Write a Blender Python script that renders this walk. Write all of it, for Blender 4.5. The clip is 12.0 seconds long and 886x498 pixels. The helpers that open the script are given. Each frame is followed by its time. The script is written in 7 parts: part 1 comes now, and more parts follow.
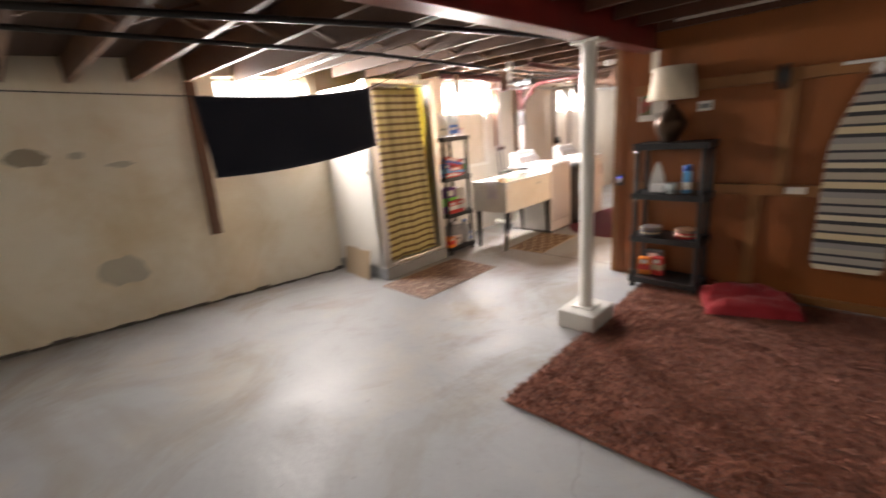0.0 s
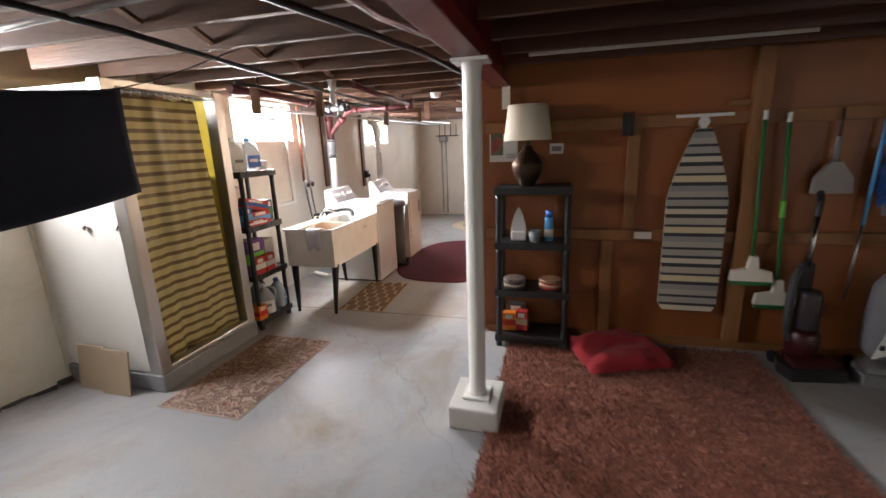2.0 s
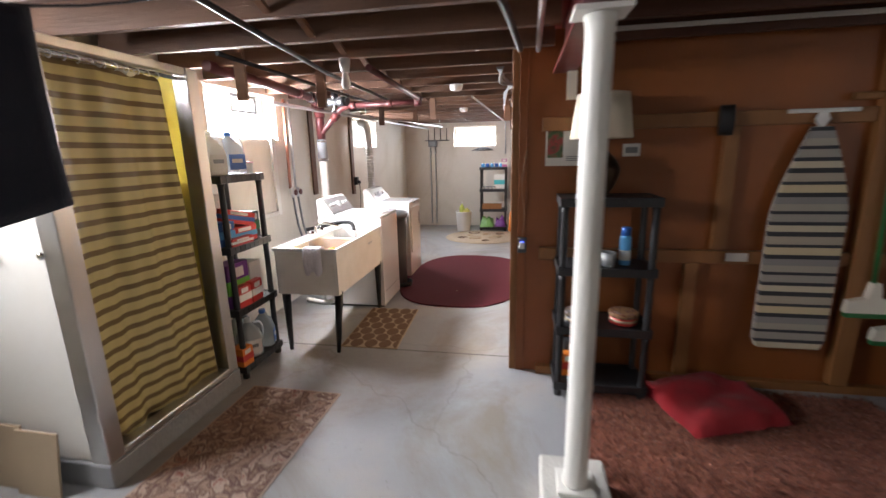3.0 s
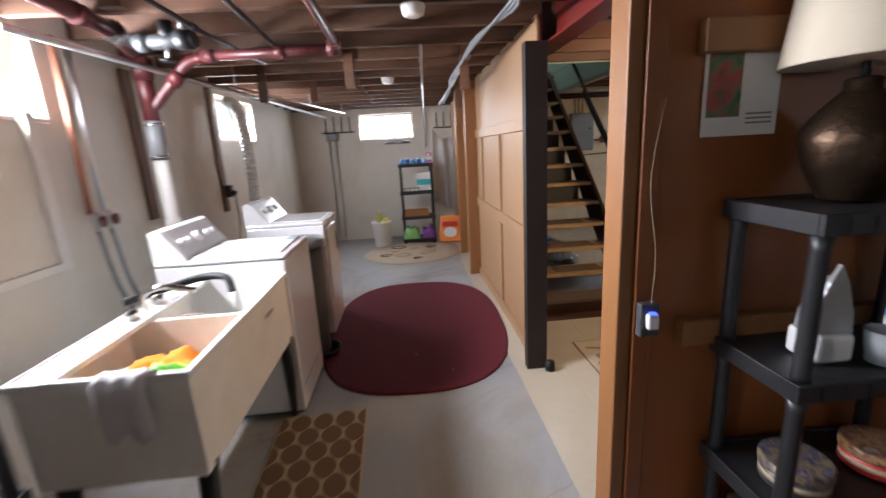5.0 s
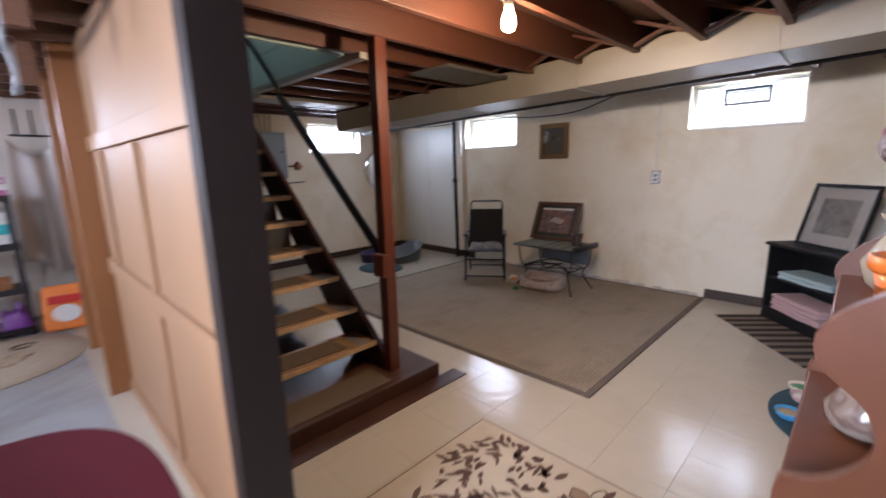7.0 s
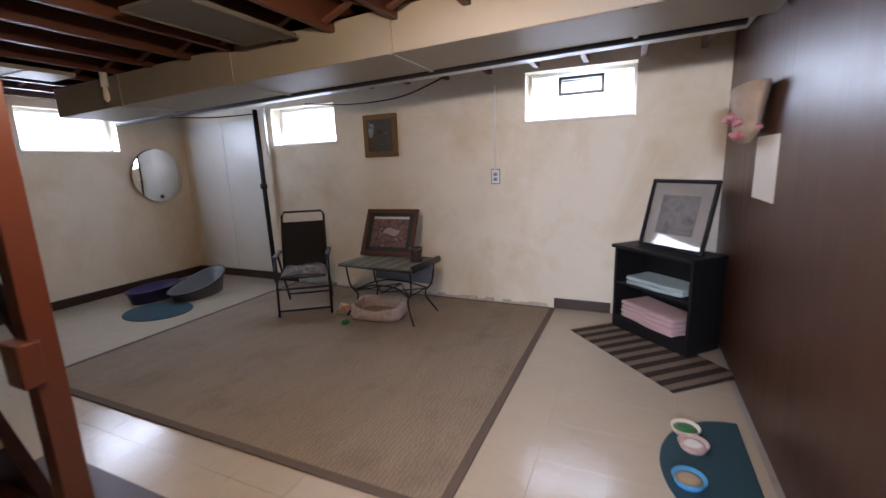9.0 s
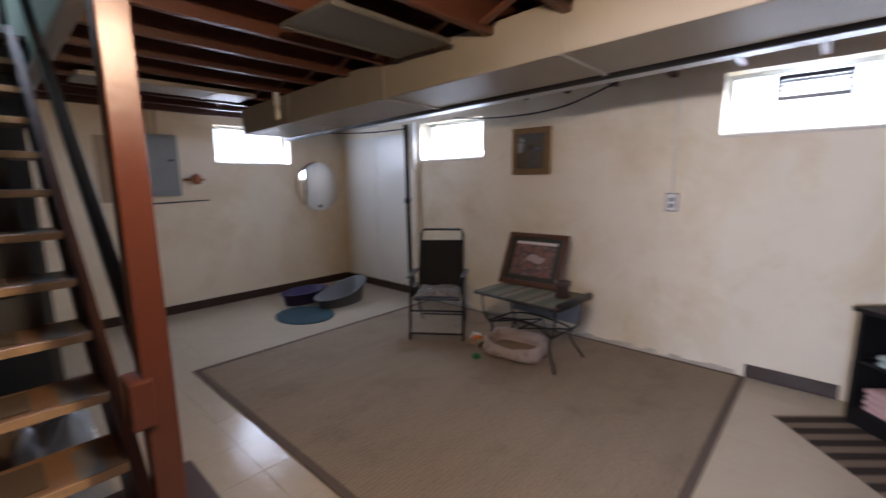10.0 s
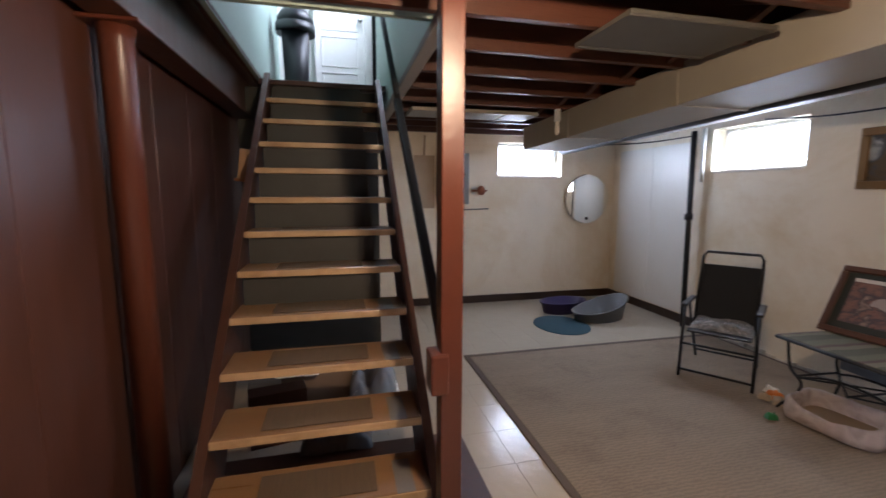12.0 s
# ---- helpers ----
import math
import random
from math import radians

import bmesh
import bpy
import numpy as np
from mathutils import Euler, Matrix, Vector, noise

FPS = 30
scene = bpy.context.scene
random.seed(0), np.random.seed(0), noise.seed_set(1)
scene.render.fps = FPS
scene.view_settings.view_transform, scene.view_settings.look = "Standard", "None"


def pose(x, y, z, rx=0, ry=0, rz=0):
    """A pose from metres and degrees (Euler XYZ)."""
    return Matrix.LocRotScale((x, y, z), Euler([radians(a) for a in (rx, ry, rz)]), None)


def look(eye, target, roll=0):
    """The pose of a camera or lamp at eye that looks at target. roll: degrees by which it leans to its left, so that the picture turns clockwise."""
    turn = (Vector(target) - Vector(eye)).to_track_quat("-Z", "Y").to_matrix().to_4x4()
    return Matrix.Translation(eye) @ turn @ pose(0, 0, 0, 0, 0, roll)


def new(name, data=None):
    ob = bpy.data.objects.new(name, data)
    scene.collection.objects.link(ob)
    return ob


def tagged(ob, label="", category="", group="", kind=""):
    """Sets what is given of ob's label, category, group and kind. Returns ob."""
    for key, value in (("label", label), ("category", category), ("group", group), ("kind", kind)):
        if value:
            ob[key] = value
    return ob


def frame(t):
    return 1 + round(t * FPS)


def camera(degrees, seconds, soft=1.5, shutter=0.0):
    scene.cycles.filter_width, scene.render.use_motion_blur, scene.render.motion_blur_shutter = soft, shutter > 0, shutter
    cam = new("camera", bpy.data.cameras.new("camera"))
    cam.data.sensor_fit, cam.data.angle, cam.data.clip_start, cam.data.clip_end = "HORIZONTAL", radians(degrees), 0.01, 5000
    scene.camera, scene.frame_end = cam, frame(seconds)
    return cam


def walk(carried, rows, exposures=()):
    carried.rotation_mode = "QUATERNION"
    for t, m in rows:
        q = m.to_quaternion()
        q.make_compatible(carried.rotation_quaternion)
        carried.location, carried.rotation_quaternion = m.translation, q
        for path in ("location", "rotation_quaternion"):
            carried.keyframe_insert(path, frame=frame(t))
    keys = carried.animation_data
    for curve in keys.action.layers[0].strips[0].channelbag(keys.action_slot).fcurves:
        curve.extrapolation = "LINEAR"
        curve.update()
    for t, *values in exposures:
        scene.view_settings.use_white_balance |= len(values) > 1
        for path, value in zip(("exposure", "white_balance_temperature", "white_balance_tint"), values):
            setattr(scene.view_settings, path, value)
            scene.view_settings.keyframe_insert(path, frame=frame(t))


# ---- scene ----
cam = camera(92.3, 12.0, shutter=0.6)
PATH = [
    (0, (0.787, 0.838, 1.49), (-0.565, 2.209, 0.948), -4.8),
    (0.5, (0.751, 0.878, 1.467), (-0.182, 2.573, 0.962), -4.3),
    (1, (0.6, 0.981, 1.452), (-0.032, 2.788, 0.873), -1.0),
    (1.5, (0.294, 1.245, 1.534), (-0.327, 3.086, 1.059), -1.0),
    (2, (-0.116, 1.459, 1.558), (-0.628, 3.333, 1.081), -2.1),
    (2.5, (-0.407, 1.738, 1.512), (-0.867, 3.621, 1.02), -1.8),
    (2.7, (-0.569, 1.847, 1.51), (-0.939, 3.762, 1.065), -0.6),
    (4.3, (-1.278, 3.166, 1.473), (-1.644, 5.081, 1.025), -3.4),
    (4.5, (-1.338, 3.316, 1.448), (-1.591, 5.252, 1.016), -3.7),
    (5, (-1.432, 3.714, 1.421), (-1.29, 5.654, 0.959), -3.2),
    (5.5, (-1.454, 4.154, 1.404), (-1.168, 6.1, 1.042), -2.6),
    (6, (-1.437, 4.536, 1.391), (-0.841, 6.405, 0.999), -2.3),
    (6.1, (-1.427, 4.595, 1.387), (-0.7, 6.415, 0.988), -2.8),
    (6.5, (-1.298, 4.843, 1.375), (-0.183, 6.448, 0.949), -2.3),
    (7, (-1.058, 5.117, 1.377), (0.338, 6.496, 0.99), -1.4),
    (7.5, (-0.842, 5.349, 1.408), (0.862, 6.325, 1.027), -2.0),
    (7.7, (-0.766, 5.411, 1.418), (1.037, 6.158, 0.98), -2.3),
    (9.5, (0.117, 5.629, 1.303), (1.871, 6.538, 0.993), -1.5),
    (10, (0.235, 5.794, 1.379), (1.689, 7.13, 1.059), -0.6),
    (10.5, (0.313, 5.781, 1.377), (1.534, 7.332, 1.054), -2.1),
    (11, (0.263, 5.804, 1.385), (1.224, 7.541, 1.137), -2.6),
    (11.5, (0.218, 5.775, 1.397), (0.881, 7.648, 1.173), -1.4),
    (12, (0.166, 5.81, 1.387), (0.631, 7.738, 1.124), 0.2),
]
walk(cam, [(t, look(eye, target, roll)) for t, eye, target, roll in PATH],
     exposures=[(0.0, 0.52, 7000, 12), (1.0, -0.08, 6500, 12), (1.6, 0.06, 6400, 11), (2.5, 0.15, 6300, 10), (4.5, -0.4, 6000, 10), (5.7, -0.66, 5800, 9), (6.5, -0.42, 5500, 12), (7.5, -0.25, 5250, 16), (9.5, -0.32, 5350, 15), (10.5, -0.38, 5250, 15), (12.0, -0.02, 5250, 14)])

# ---- world, sun, large lights ----
world = bpy.data.worlds.new("sky")
scene.world = world
world.use_nodes = True
_n = world.node_tree.nodes
_sky = _n.new("ShaderNodeTexSky")
_sky.sky_type = "NISHITA"
_sky.sun_disc = False
_sky.sun_elevation, _sky.sun_rotation = radians(38), radians(300)
_n["Background"].inputs["Strength"].default_value = 0.12
world.node_tree.links.new(_sky.outputs["Color"], _n["Background"].inputs["Color"])
sun = new("sun", bpy.data.lights.new("sun", "SUN"))
sun.data.energy, sun.data.angle, sun.data.color = 1.2, radians(12), (1.0, 0.97, 0.92)
sun.matrix_world = look((-8, 4, 7), (0, 5, 0))


def window_light(name, eye, target, w, h, power, color=(1.0, 0.965, 0.965)):
    lamp = new(name, bpy.data.lights.new(name, "AREA"))
    lamp.data.shape, lamp.data.size, lamp.data.size_y = "RECTANGLE", w, h
    lamp.data.energy, lamp.data.color = power, color
    lamp.matrix_world = look(eye, target)
    return lamp


# ---- plan (metres) ----
XW, XWS, XE, YN, YS = -3.15, -3.48, 3.70, 10.83, -1.6
JOIST, SUBFLOOR = 2.08, 2.27     # underside of joists and of the boards
PLY = 4.85                       # south face of the plywood partition's boards
DOORX = -0.82                    # line of the doorway between laundry and back room
BEAMX = -0.54

# windows: name, wall, from, to, sill, head
WINDOWS = [
    ("window_west_south", "W0", 2.46, 3.34, 1.70, 2.13),
    ("window_west_tub", "W", 5.06, 6.02, 1.66, 2.06),
    ("window_west_dryer", "W", 8.02, 8.98, 1.61, 2.02),
    ("window_north_laundry", "N", -2.13, -1.29, 1.61, 2.0),
    ("window_north_back", "N", 2.07, 2.93, 1.59, 2.0),
    ("window_east_chair", "E", 8.43, 9.30, 1.60, 2.0),
    ("window_east_cabinet", "E", 5.54, 6.41, 1.66, 2.06),
    # two unseen windows, added only to light the front room
    ("window_west_corner", "W0", -1.1, -0.2, 1.64, 2.04),
    ("window_east_front", "E", 0.2, 1.1, 1.64, 2.04),
]
POWER = {"W0": 95, "W": 108, "N": 44, "E": 24}
TINT = {"W0": (1.0, 0.965, 0.965), "W": (1.0, 0.965, 0.975), "N": (0.95, 0.965, 1.0), "E": (0.94, 0.965, 1.0)}
SLANT = pose(XWS, 3.4, 0) @ pose(0, 0, 0, 0, 0, -9.9) @ pose(-XWS, -3.4, 0)   # the front west wall stands askew
for nm, side, a, b, z0, z1 in WINDOWS:
    c, zc = (a + b) / 2, (z0 + z1) / 2
    eye, to = {"W0": ((XWS - 0.1, c, zc), (XWS + 2, c, zc - 1.3)), "W": ((XW - 0.1, c, zc), (XW + 2, c, zc - 0.9)),
               "N": ((c, YN + 0.1, zc), (c, YN - 2, zc - 0.9)), "E": ((XE + 0.1, c, zc), (XE - 2, c, zc - 0.9))}[side]
    wl = window_light("daylight_" + nm, eye, to, b - a - 0.06, z1 - z0 - 0.06, POWER[side] * {"window_north_back": 0.42, "window_east_chair": 0.95, "window_east_cabinet": 0.62, "window_east_front": 0.5, "window_west_corner": 0.05, "window_west_tub": 2.3, "window_west_dryer": 0.62, "window_north_laundry": 0.7}.get(nm, 1.0), TINT[side])
    if side == "W0":
        wl.matrix_world = SLANT @ wl.matrix_world


# ---- materials ----
def mat(name, base, rough=0.6, metal=0.0, var=0.18, scale=6.0, bump=0.15, bump_scale=60.0, stain=None, stain_amount=0.5, stain_scale=1.4,
        spread=0.0, emit=None, power=0.0, coat=0.0, trans=0.0, stretch=(1, 1, 1), sheen=0.0, ramp=(0.45, 0.7)):
    """A procedural surface: base colour, broad and fine variation, stains with a shape of their own, fine relief."""
    m = bpy.data.materials.new(name)
    m.use_nodes = True
    nt = m.node_tree
    N, L = nt.nodes, nt.links
    b = N["Principled BSDF"]
    b.inputs["Roughness"].default_value, b.inputs["Metallic"].default_value = rough, metal
    b.inputs["Coat Weight"].default_value, b.inputs["Transmission Weight"].default_value = coat, trans
    b.inputs["Sheen Weight"].default_value = sheen
    tc = N.new("ShaderNodeTexCoord")
    mp = N.new("ShaderNodeMapping")
    mp.inputs["Scale"].default_value = stretch
    L.new(tc.outputs["Object"], mp.inputs["Vector"])
    no = N.new("ShaderNodeTexNoise")
    no.inputs["Scale"].default_value, no.inputs["Detail"].default_value = scale, 6
    L.new(mp.outputs["Vector"], no.inputs["Vector"])
    lo, hi = [max(0, c * (1 - var)) for c in base], [min(1, c * (1 + var)) for c in base]
    mix = N.new("ShaderNodeMix")
    mix.data_type = "RGBA"
    mix.inputs[6].default_value, mix.inputs[7].default_value = (*lo, 1), (*hi, 1)
    L.new(no.outputs["Fac"], mix.inputs[0])
    col = mix.outputs[2]
    if stain:
        n2 = N.new("ShaderNodeTexNoise")
        n2.inputs["Scale"].default_value, n2.inputs["Detail"].default_value, n2.inputs["Roughness"].default_value = stain_scale, 8, 0.62
        L.new(tc.outputs["Object"], n2.inputs["Vector"])
        rp = N.new("ShaderNodeMapRange")
        rp.inputs["From Min"].default_value, rp.inputs["From Max"].default_value, rp.inputs["To Max"].default_value = ramp[0], ramp[1], stain_amount
        L.new(n2.outputs["Fac"], rp.inputs["Value"])
        m2 = N.new("ShaderNodeMix")
        m2.data_type = "RGBA"
        L.new(rp.outputs["Result"], m2.inputs[0])
        L.new(col, m2.inputs[6])
        m2.inputs[7].default_value = (*stain, 1)
        col = m2.outputs[2]
    if spread:
        oi, ge = N.new("ShaderNodeObjectInfo"), N.new("ShaderNodeNewGeometry")
        ad = N.new("ShaderNodeMath")
        ad.operation = "ADD"
        L.new(oi.outputs["Random"], ad.inputs[0])
        L.new(ge.outputs["Random Per Island"], ad.inputs[1])
        mr = N.new("ShaderNodeMapRange")
        mr.inputs["From Max"].default_value = 2
        mr.inputs["To Min"].default_value, mr.inputs["To Max"].default_value = 1 - spread, 1 + spread
        L.new(ad.outputs[0], mr.inputs["Value"])
        hs = N.new("ShaderNodeHueSaturation")
        L.new(mr.outputs["Result"], hs.inputs["Value"])
        L.new(col, hs.inputs["Color"])
        col = hs.outputs["Color"]
    L.new(col, b.inputs["Base Color"])
    if bump:
        n3 = N.new("ShaderNodeTexNoise")
        n3.inputs["Scale"].default_value, n3.inputs["Detail"].default_value = bump_scale, 5
        L.new(mp.outputs["Vector"], n3.inputs["Vector"])
        bp = N.new("ShaderNodeBump")
        bp.inputs["Strength"].default_value, bp.inputs["Distance"].default_value = bump, 0.01
        L.new(n3.outputs["Fac"], bp.inputs["Height"])
        L.new(bp.outputs["Normal"], b.inputs["Normal"])
        rr = N.new("ShaderNodeMapRange")
        rr.inputs["To Min"].default_value, rr.inputs["To Max"].default_value = max(0.02, rough - 0.1), min(1, rough + 0.1)
        L.new(no.outputs["Fac"], rr.inputs["Value"])
        L.new(rr.outputs["Result"], b.inputs["Roughness"])
    if emit:
        b.inputs["Emission Color"].default_value, b.inputs["Emission Strength"].default_value = (*emit, 1), power
    return m


PAINT = mat("cream_wall_paint", (0.82, 0.755, 0.62), 0.62, var=0.07, scale=2.5, bump=0.25, bump_scale=25, stain=(0.56, 0.41, 0.19), stain_amount=0.6, stain_scale=0.9, ramp=(0.48, 0.72))
PAINT_WHITE = mat("off_white_wall_paint", (0.68, 0.64, 0.57), 0.62, var=0.07, scale=2.5, bump=0.25, bump_scale=25, stain=(0.40, 0.36, 0.28), stain_amount=0.3, stain_scale=1.0, ramp=(0.52, 0.78))
CONCRETE = mat("painted_concrete_floor", (0.31, 0.315, 0.325), 0.52, var=0.16, scale=2.2, bump=0.22, bump_scale=22, stain=(0.40, 0.33, 0.24), stain_amount=0.6, stain_scale=1.1, ramp=(0.5, 0.72))


def weathered(m, dirt, amount, speck, crack=None):
    """Brown dirt in large ragged patches, dark specks and, where asked, hairline cracks, over a floor or wall."""
    N, L = m.node_tree.nodes, m.node_tree.links
    b = N["Principled BSDF"]
    tc = N.new("ShaderNodeTexCoord")
    col = b.inputs["Base Color"].links[0].from_socket

    def layer(col, fac, lo, hi, top, tint):
        mr, mx = N.new("ShaderNodeMapRange"), N.new("ShaderNodeMix")
        mr.inputs["From Min"].default_value, mr.inputs["From Max"].default_value, mr.inputs["To Max"].default_value = lo, hi, top
        L.new(fac, mr.inputs["Value"])
        mx.data_type = "RGBA"
        L.new(mr.outputs["Result"], mx.inputs[0])
        L.new(col, mx.inputs[6])
        mx.inputs[7].default_value = (*tint, 1)
        return mx.outputs[2]

    n1, n2 = N.new("ShaderNodeTexNoise"), N.new("ShaderNodeTexNoise")
    for n, sc, dist in ((n1, 0.75, 1.2), (n2, 26, 0.4)):
        n.inputs["Scale"].default_value, n.inputs["Detail"].default_value = sc, 10
        n.inputs["Roughness"].default_value, n.inputs["Distortion"].default_value = 0.68, dist
        L.new(tc.outputs["Object"], n.inputs["Vector"])
    col = layer(col, n1.outputs["Fac"], 0.5, 0.68, amount, dirt)
    col = layer(col, n2.outputs["Fac"], 0.62, 0.74, speck, tuple(0.35 * c for c in dirt))
    if crack:
        n3, vo, ad = N.new("ShaderNodeTexNoise"), N.new("ShaderNodeTexVoronoi"), N.new("ShaderNodeVectorMath")
        n3.inputs["Scale"].default_value, n3.inputs["Detail"].default_value = 2.2, 6
        L.new(tc.outputs["Object"], n3.inputs["Vector"])
        ad.operation = "MULTIPLY_ADD"
        ad.inputs[1].default_value = (0.5, 0.5, 0.5)
        L.new(n3.outputs["Color"], ad.inputs[0])
        L.new(tc.outputs["Object"], ad.inputs[2])
        vo.feature = "DISTANCE_TO_EDGE"
        vo.inputs["Scale"].default_value = crack
        L.new(ad.outputs[0], vo.inputs["Vector"])
        col = layer(col, vo.outputs["Distance"], 0.003, 0.0, 0.22, tuple(0.3 * c for c in dirt))
    L.new(col, b.inputs["Base Color"])
    # scuffed gloss: patches of duller and shinier paint
    if b.inputs["Roughness"].links:
        ro, old = N.new("ShaderNodeMapRange"), b.inputs["Roughness"].links[0].from_socket
        ro.inputs["From Min"].default_value, ro.inputs["From Max"].default_value = 0.35, 0.65
        ro.inputs["To Min"].default_value, ro.inputs["To Max"].default_value = -0.12, 0.2
        L.new(n1.outputs["Fac"], ro.inputs["Value"])
        su = N.new("ShaderNodeMath")
        L.new(old, su.inputs[0])
        L.new(ro.outputs["Result"], su.inputs[1])
        L.new(su.outputs[0], b.inputs["Roughness"])


weathered(CONCRETE, (0.22, 0.17, 0.11), 0.6, 0.5, 0.3)
weathered(PAINT, (0.60, 0.46, 0.25), 0.45, 0.12)
weathered(PAINT_WHITE, (0.48, 0.42, 0.32), 0.4, 0.12)
VINYL = mat("cream_vinyl_tile", (0.50, 0.445, 0.355), 0.2, var=0.07, scale=3, bump=0.3, bump_scale=14, stain=(0.40, 0.34, 0.25), stain_amount=0.35, stain_scale=2.2, spread=0.03)
VINYL.node_tree.nodes["Principled BSDF"].inputs["Specular IOR Level"].default_value = 0.42
JOISTWOOD = mat("old_joist_wood", (0.125, 0.058, 0.030), 0.65, var=0.4, scale=5, bump=0.3, bump_scale=40, stain=(0.035, 0.018, 0.012), stain_amount=0.75, stain_scale=1.6, spread=0.5, stretch=(0.25, 3, 3))
RAFTERRED = mat("red_brown_painted_joist", (0.075, 0.026, 0.013), 0.5, var=0.25, scale=4, bump=0.25, bump_scale=40, spread=0.3, stretch=(0.25, 3, 3))
BOARDS = mat("subfloor_boards", (0.07, 0.033, 0.02), 0.75, var=0.35, scale=4, bump=0.3, bump_scale=30, stain=(0.05, 0.03, 0.02), stain_amount=0.6, stain_scale=1.2, spread=0.3)
PLYWOOD = mat("aged_plywood", (0.27, 0.082, 0.02), 0.45, var=0.22, scale=3, bump=0.1, bump_scale=50, stretch=(0.6, 1, 0.25), stain=(0.16, 0.06, 0.02), stain_amount=0.45, stain_scale=2.0, spread=0.08)
PLYPALE = mat("pale_plywood", (0.35, 0.205, 0.108), 0.55, var=0.12, scale=3, bump=0.1, bump_scale=50, stretch=(1, 1, 0.2), stain=(0.40, 0.22, 0.1), stain_amount=0.3, stain_scale=2.5)
STUD = mat("pine_stud", (0.26, 0.112, 0.036), 0.5, var=0.22, scale=5, bump=0.12, bump_scale=50, stretch=(4, 4, 0.4), stain=(0.25, 0.10, 0.03), stain_amount=0.4, stain_scale=3, spread=0.12)
DARKWOOD = mat("dark_brown_panelling", (0.055, 0.022, 0.013), 0.38, var=0.35, scale=4, bump=0.1, bump_scale=40, stretch=(6, 6, 0.3), stain=(0.09, 0.04, 0.022), stain_amount=0.5, stain_scale=2)
REDPOST = mat("red_brown_painted_wood", (0.095, 0.027, 0.014), 0.35, var=0.2, scale=5, bump=0.12, bump_scale=40, stain=(0.05, 0.02, 0.015), stain_amount=0.4, stain_scale=5)
BEAMRED = mat("oxide_red_steel", (0.17, 0.018, 0.014), 0.4, var=0.25, scale=5, bump=0.12, bump_scale=30, stain=(0.05, 0.012, 0.01), stain_amount=0.5, stain_scale=3)
WHITEPAINT = mat("white_enamel_paint", (0.76, 0.75, 0.71), 0.35, var=0.04, scale=6, bump=0.06, bump_scale=40, stain=(0.55, 0.52, 0.45), stain_amount=0.25, stain_scale=3)
GREENPAINT = mat("pale_green_wall_paint", (0.36, 0.46, 0.40), 0.55, var=0.06, scale=3, bump=0.15, bump_scale=30, stain=(0.28, 0.36, 0.32), stain_amount=0.3)
BLACKPLASTIC = mat("black_resin", (0.016, 0.016, 0.018), 0.42, var=0.2, scale=8, bump=0.1, bump_scale=90)
GLOW = mat("overcast_sky_glow", (0.9, 0.93, 0.97), 0.9, bump=0, var=0.02, emit=(0.93, 0.97, 1.0), power=3.2)


# ---- building helpers ----
def box(bm, x0, y0, z0, x1, y1, z1, bevel=0.0, m=None):
    """A box from corner to corner, its edges rounded by bevel, moved by m."""
    sx, sy, sz = abs(x1 - x0), abs(y1 - y0), abs(z1 - z0)
    mm = Matrix.LocRotScale(((x0 + x1) / 2, (y0 + y1) / 2, (z0 + z1) / 2), None, (sx, sy, sz))
    t = bmesh.new()
    bmesh.ops.create_cube(t, size=1, matrix=mm)
    if bevel:
        bmesh.ops.bevel(t, geom=t.edges[:], offset=min(bevel, 0.45 * min(sx, sy, sz)), segments=2, affect="EDGES", profile=0.5)
    return join(bm, t, m)


def join(bm, t, m=None):
    if m is not None:
        t.transform(m)
    me = bpy.data.meshes.new("tmp")
    t.to_mesh(me)
    t.free()
    bm.from_mesh(me)
    bpy.data.meshes.remove(me)
    return bm


def tube(bm, points, r, seg=10, r1=None):
    """A round bar through points, radius r (to r1 at its end)."""
    pts = [Vector(p) for p in points]
    rings, up = [], None
    for i, p in enumerate(pts):
        d = (pts[min(i + 1, len(pts) - 1)] - pts[max(i - 1, 0)]).normalized()
        if up is None:
            up = d.orthogonal().normalized()
        up = (up - d * up.dot(d)).normalized()
        side = d.cross(up)
        rr = r if r1 is None else r + (r1 - r) * i / (len(pts) - 1)
        rings.append([bm.verts.new(p + rr * (math.cos(2 * math.pi * k / seg) * up + math.sin(2 * math.pi * k / seg) * side)) for k in range(seg)])
    for a, b in zip(rings, rings[1:]):
        for k in range(seg):
            bm.faces.new((a[k], a[(k + 1) % seg], b[(k + 1) % seg], b[k])).smooth = True
    bm.faces.new(rings[0][::-1])
    bm.faces.new(rings[-1])
    return bm


def lathe(bm, profile, seg=24, at=(0, 0, 0), caps=True, m=None):
    """A turned body from (radius, height) pairs."""
    t = bmesh.new()
    rings = [[t.verts.new((at[0] + r * math.cos(2 * math.pi * k / seg), at[1] + r * math.sin(2 * math.pi * k / seg), at[2] + z)) for k in range(seg)] for r, z in profile]
    for a, b in zip(rings, rings[1:]):
        for k in range(seg):
            t.faces.new((a[k], a[(k + 1) % seg], b[(k + 1) % seg], b[k])).smooth = True
    if caps:
        t.faces.new(rings[0][::-1])
        t.faces.new(rings[-1])
    return join(bm, t, m)


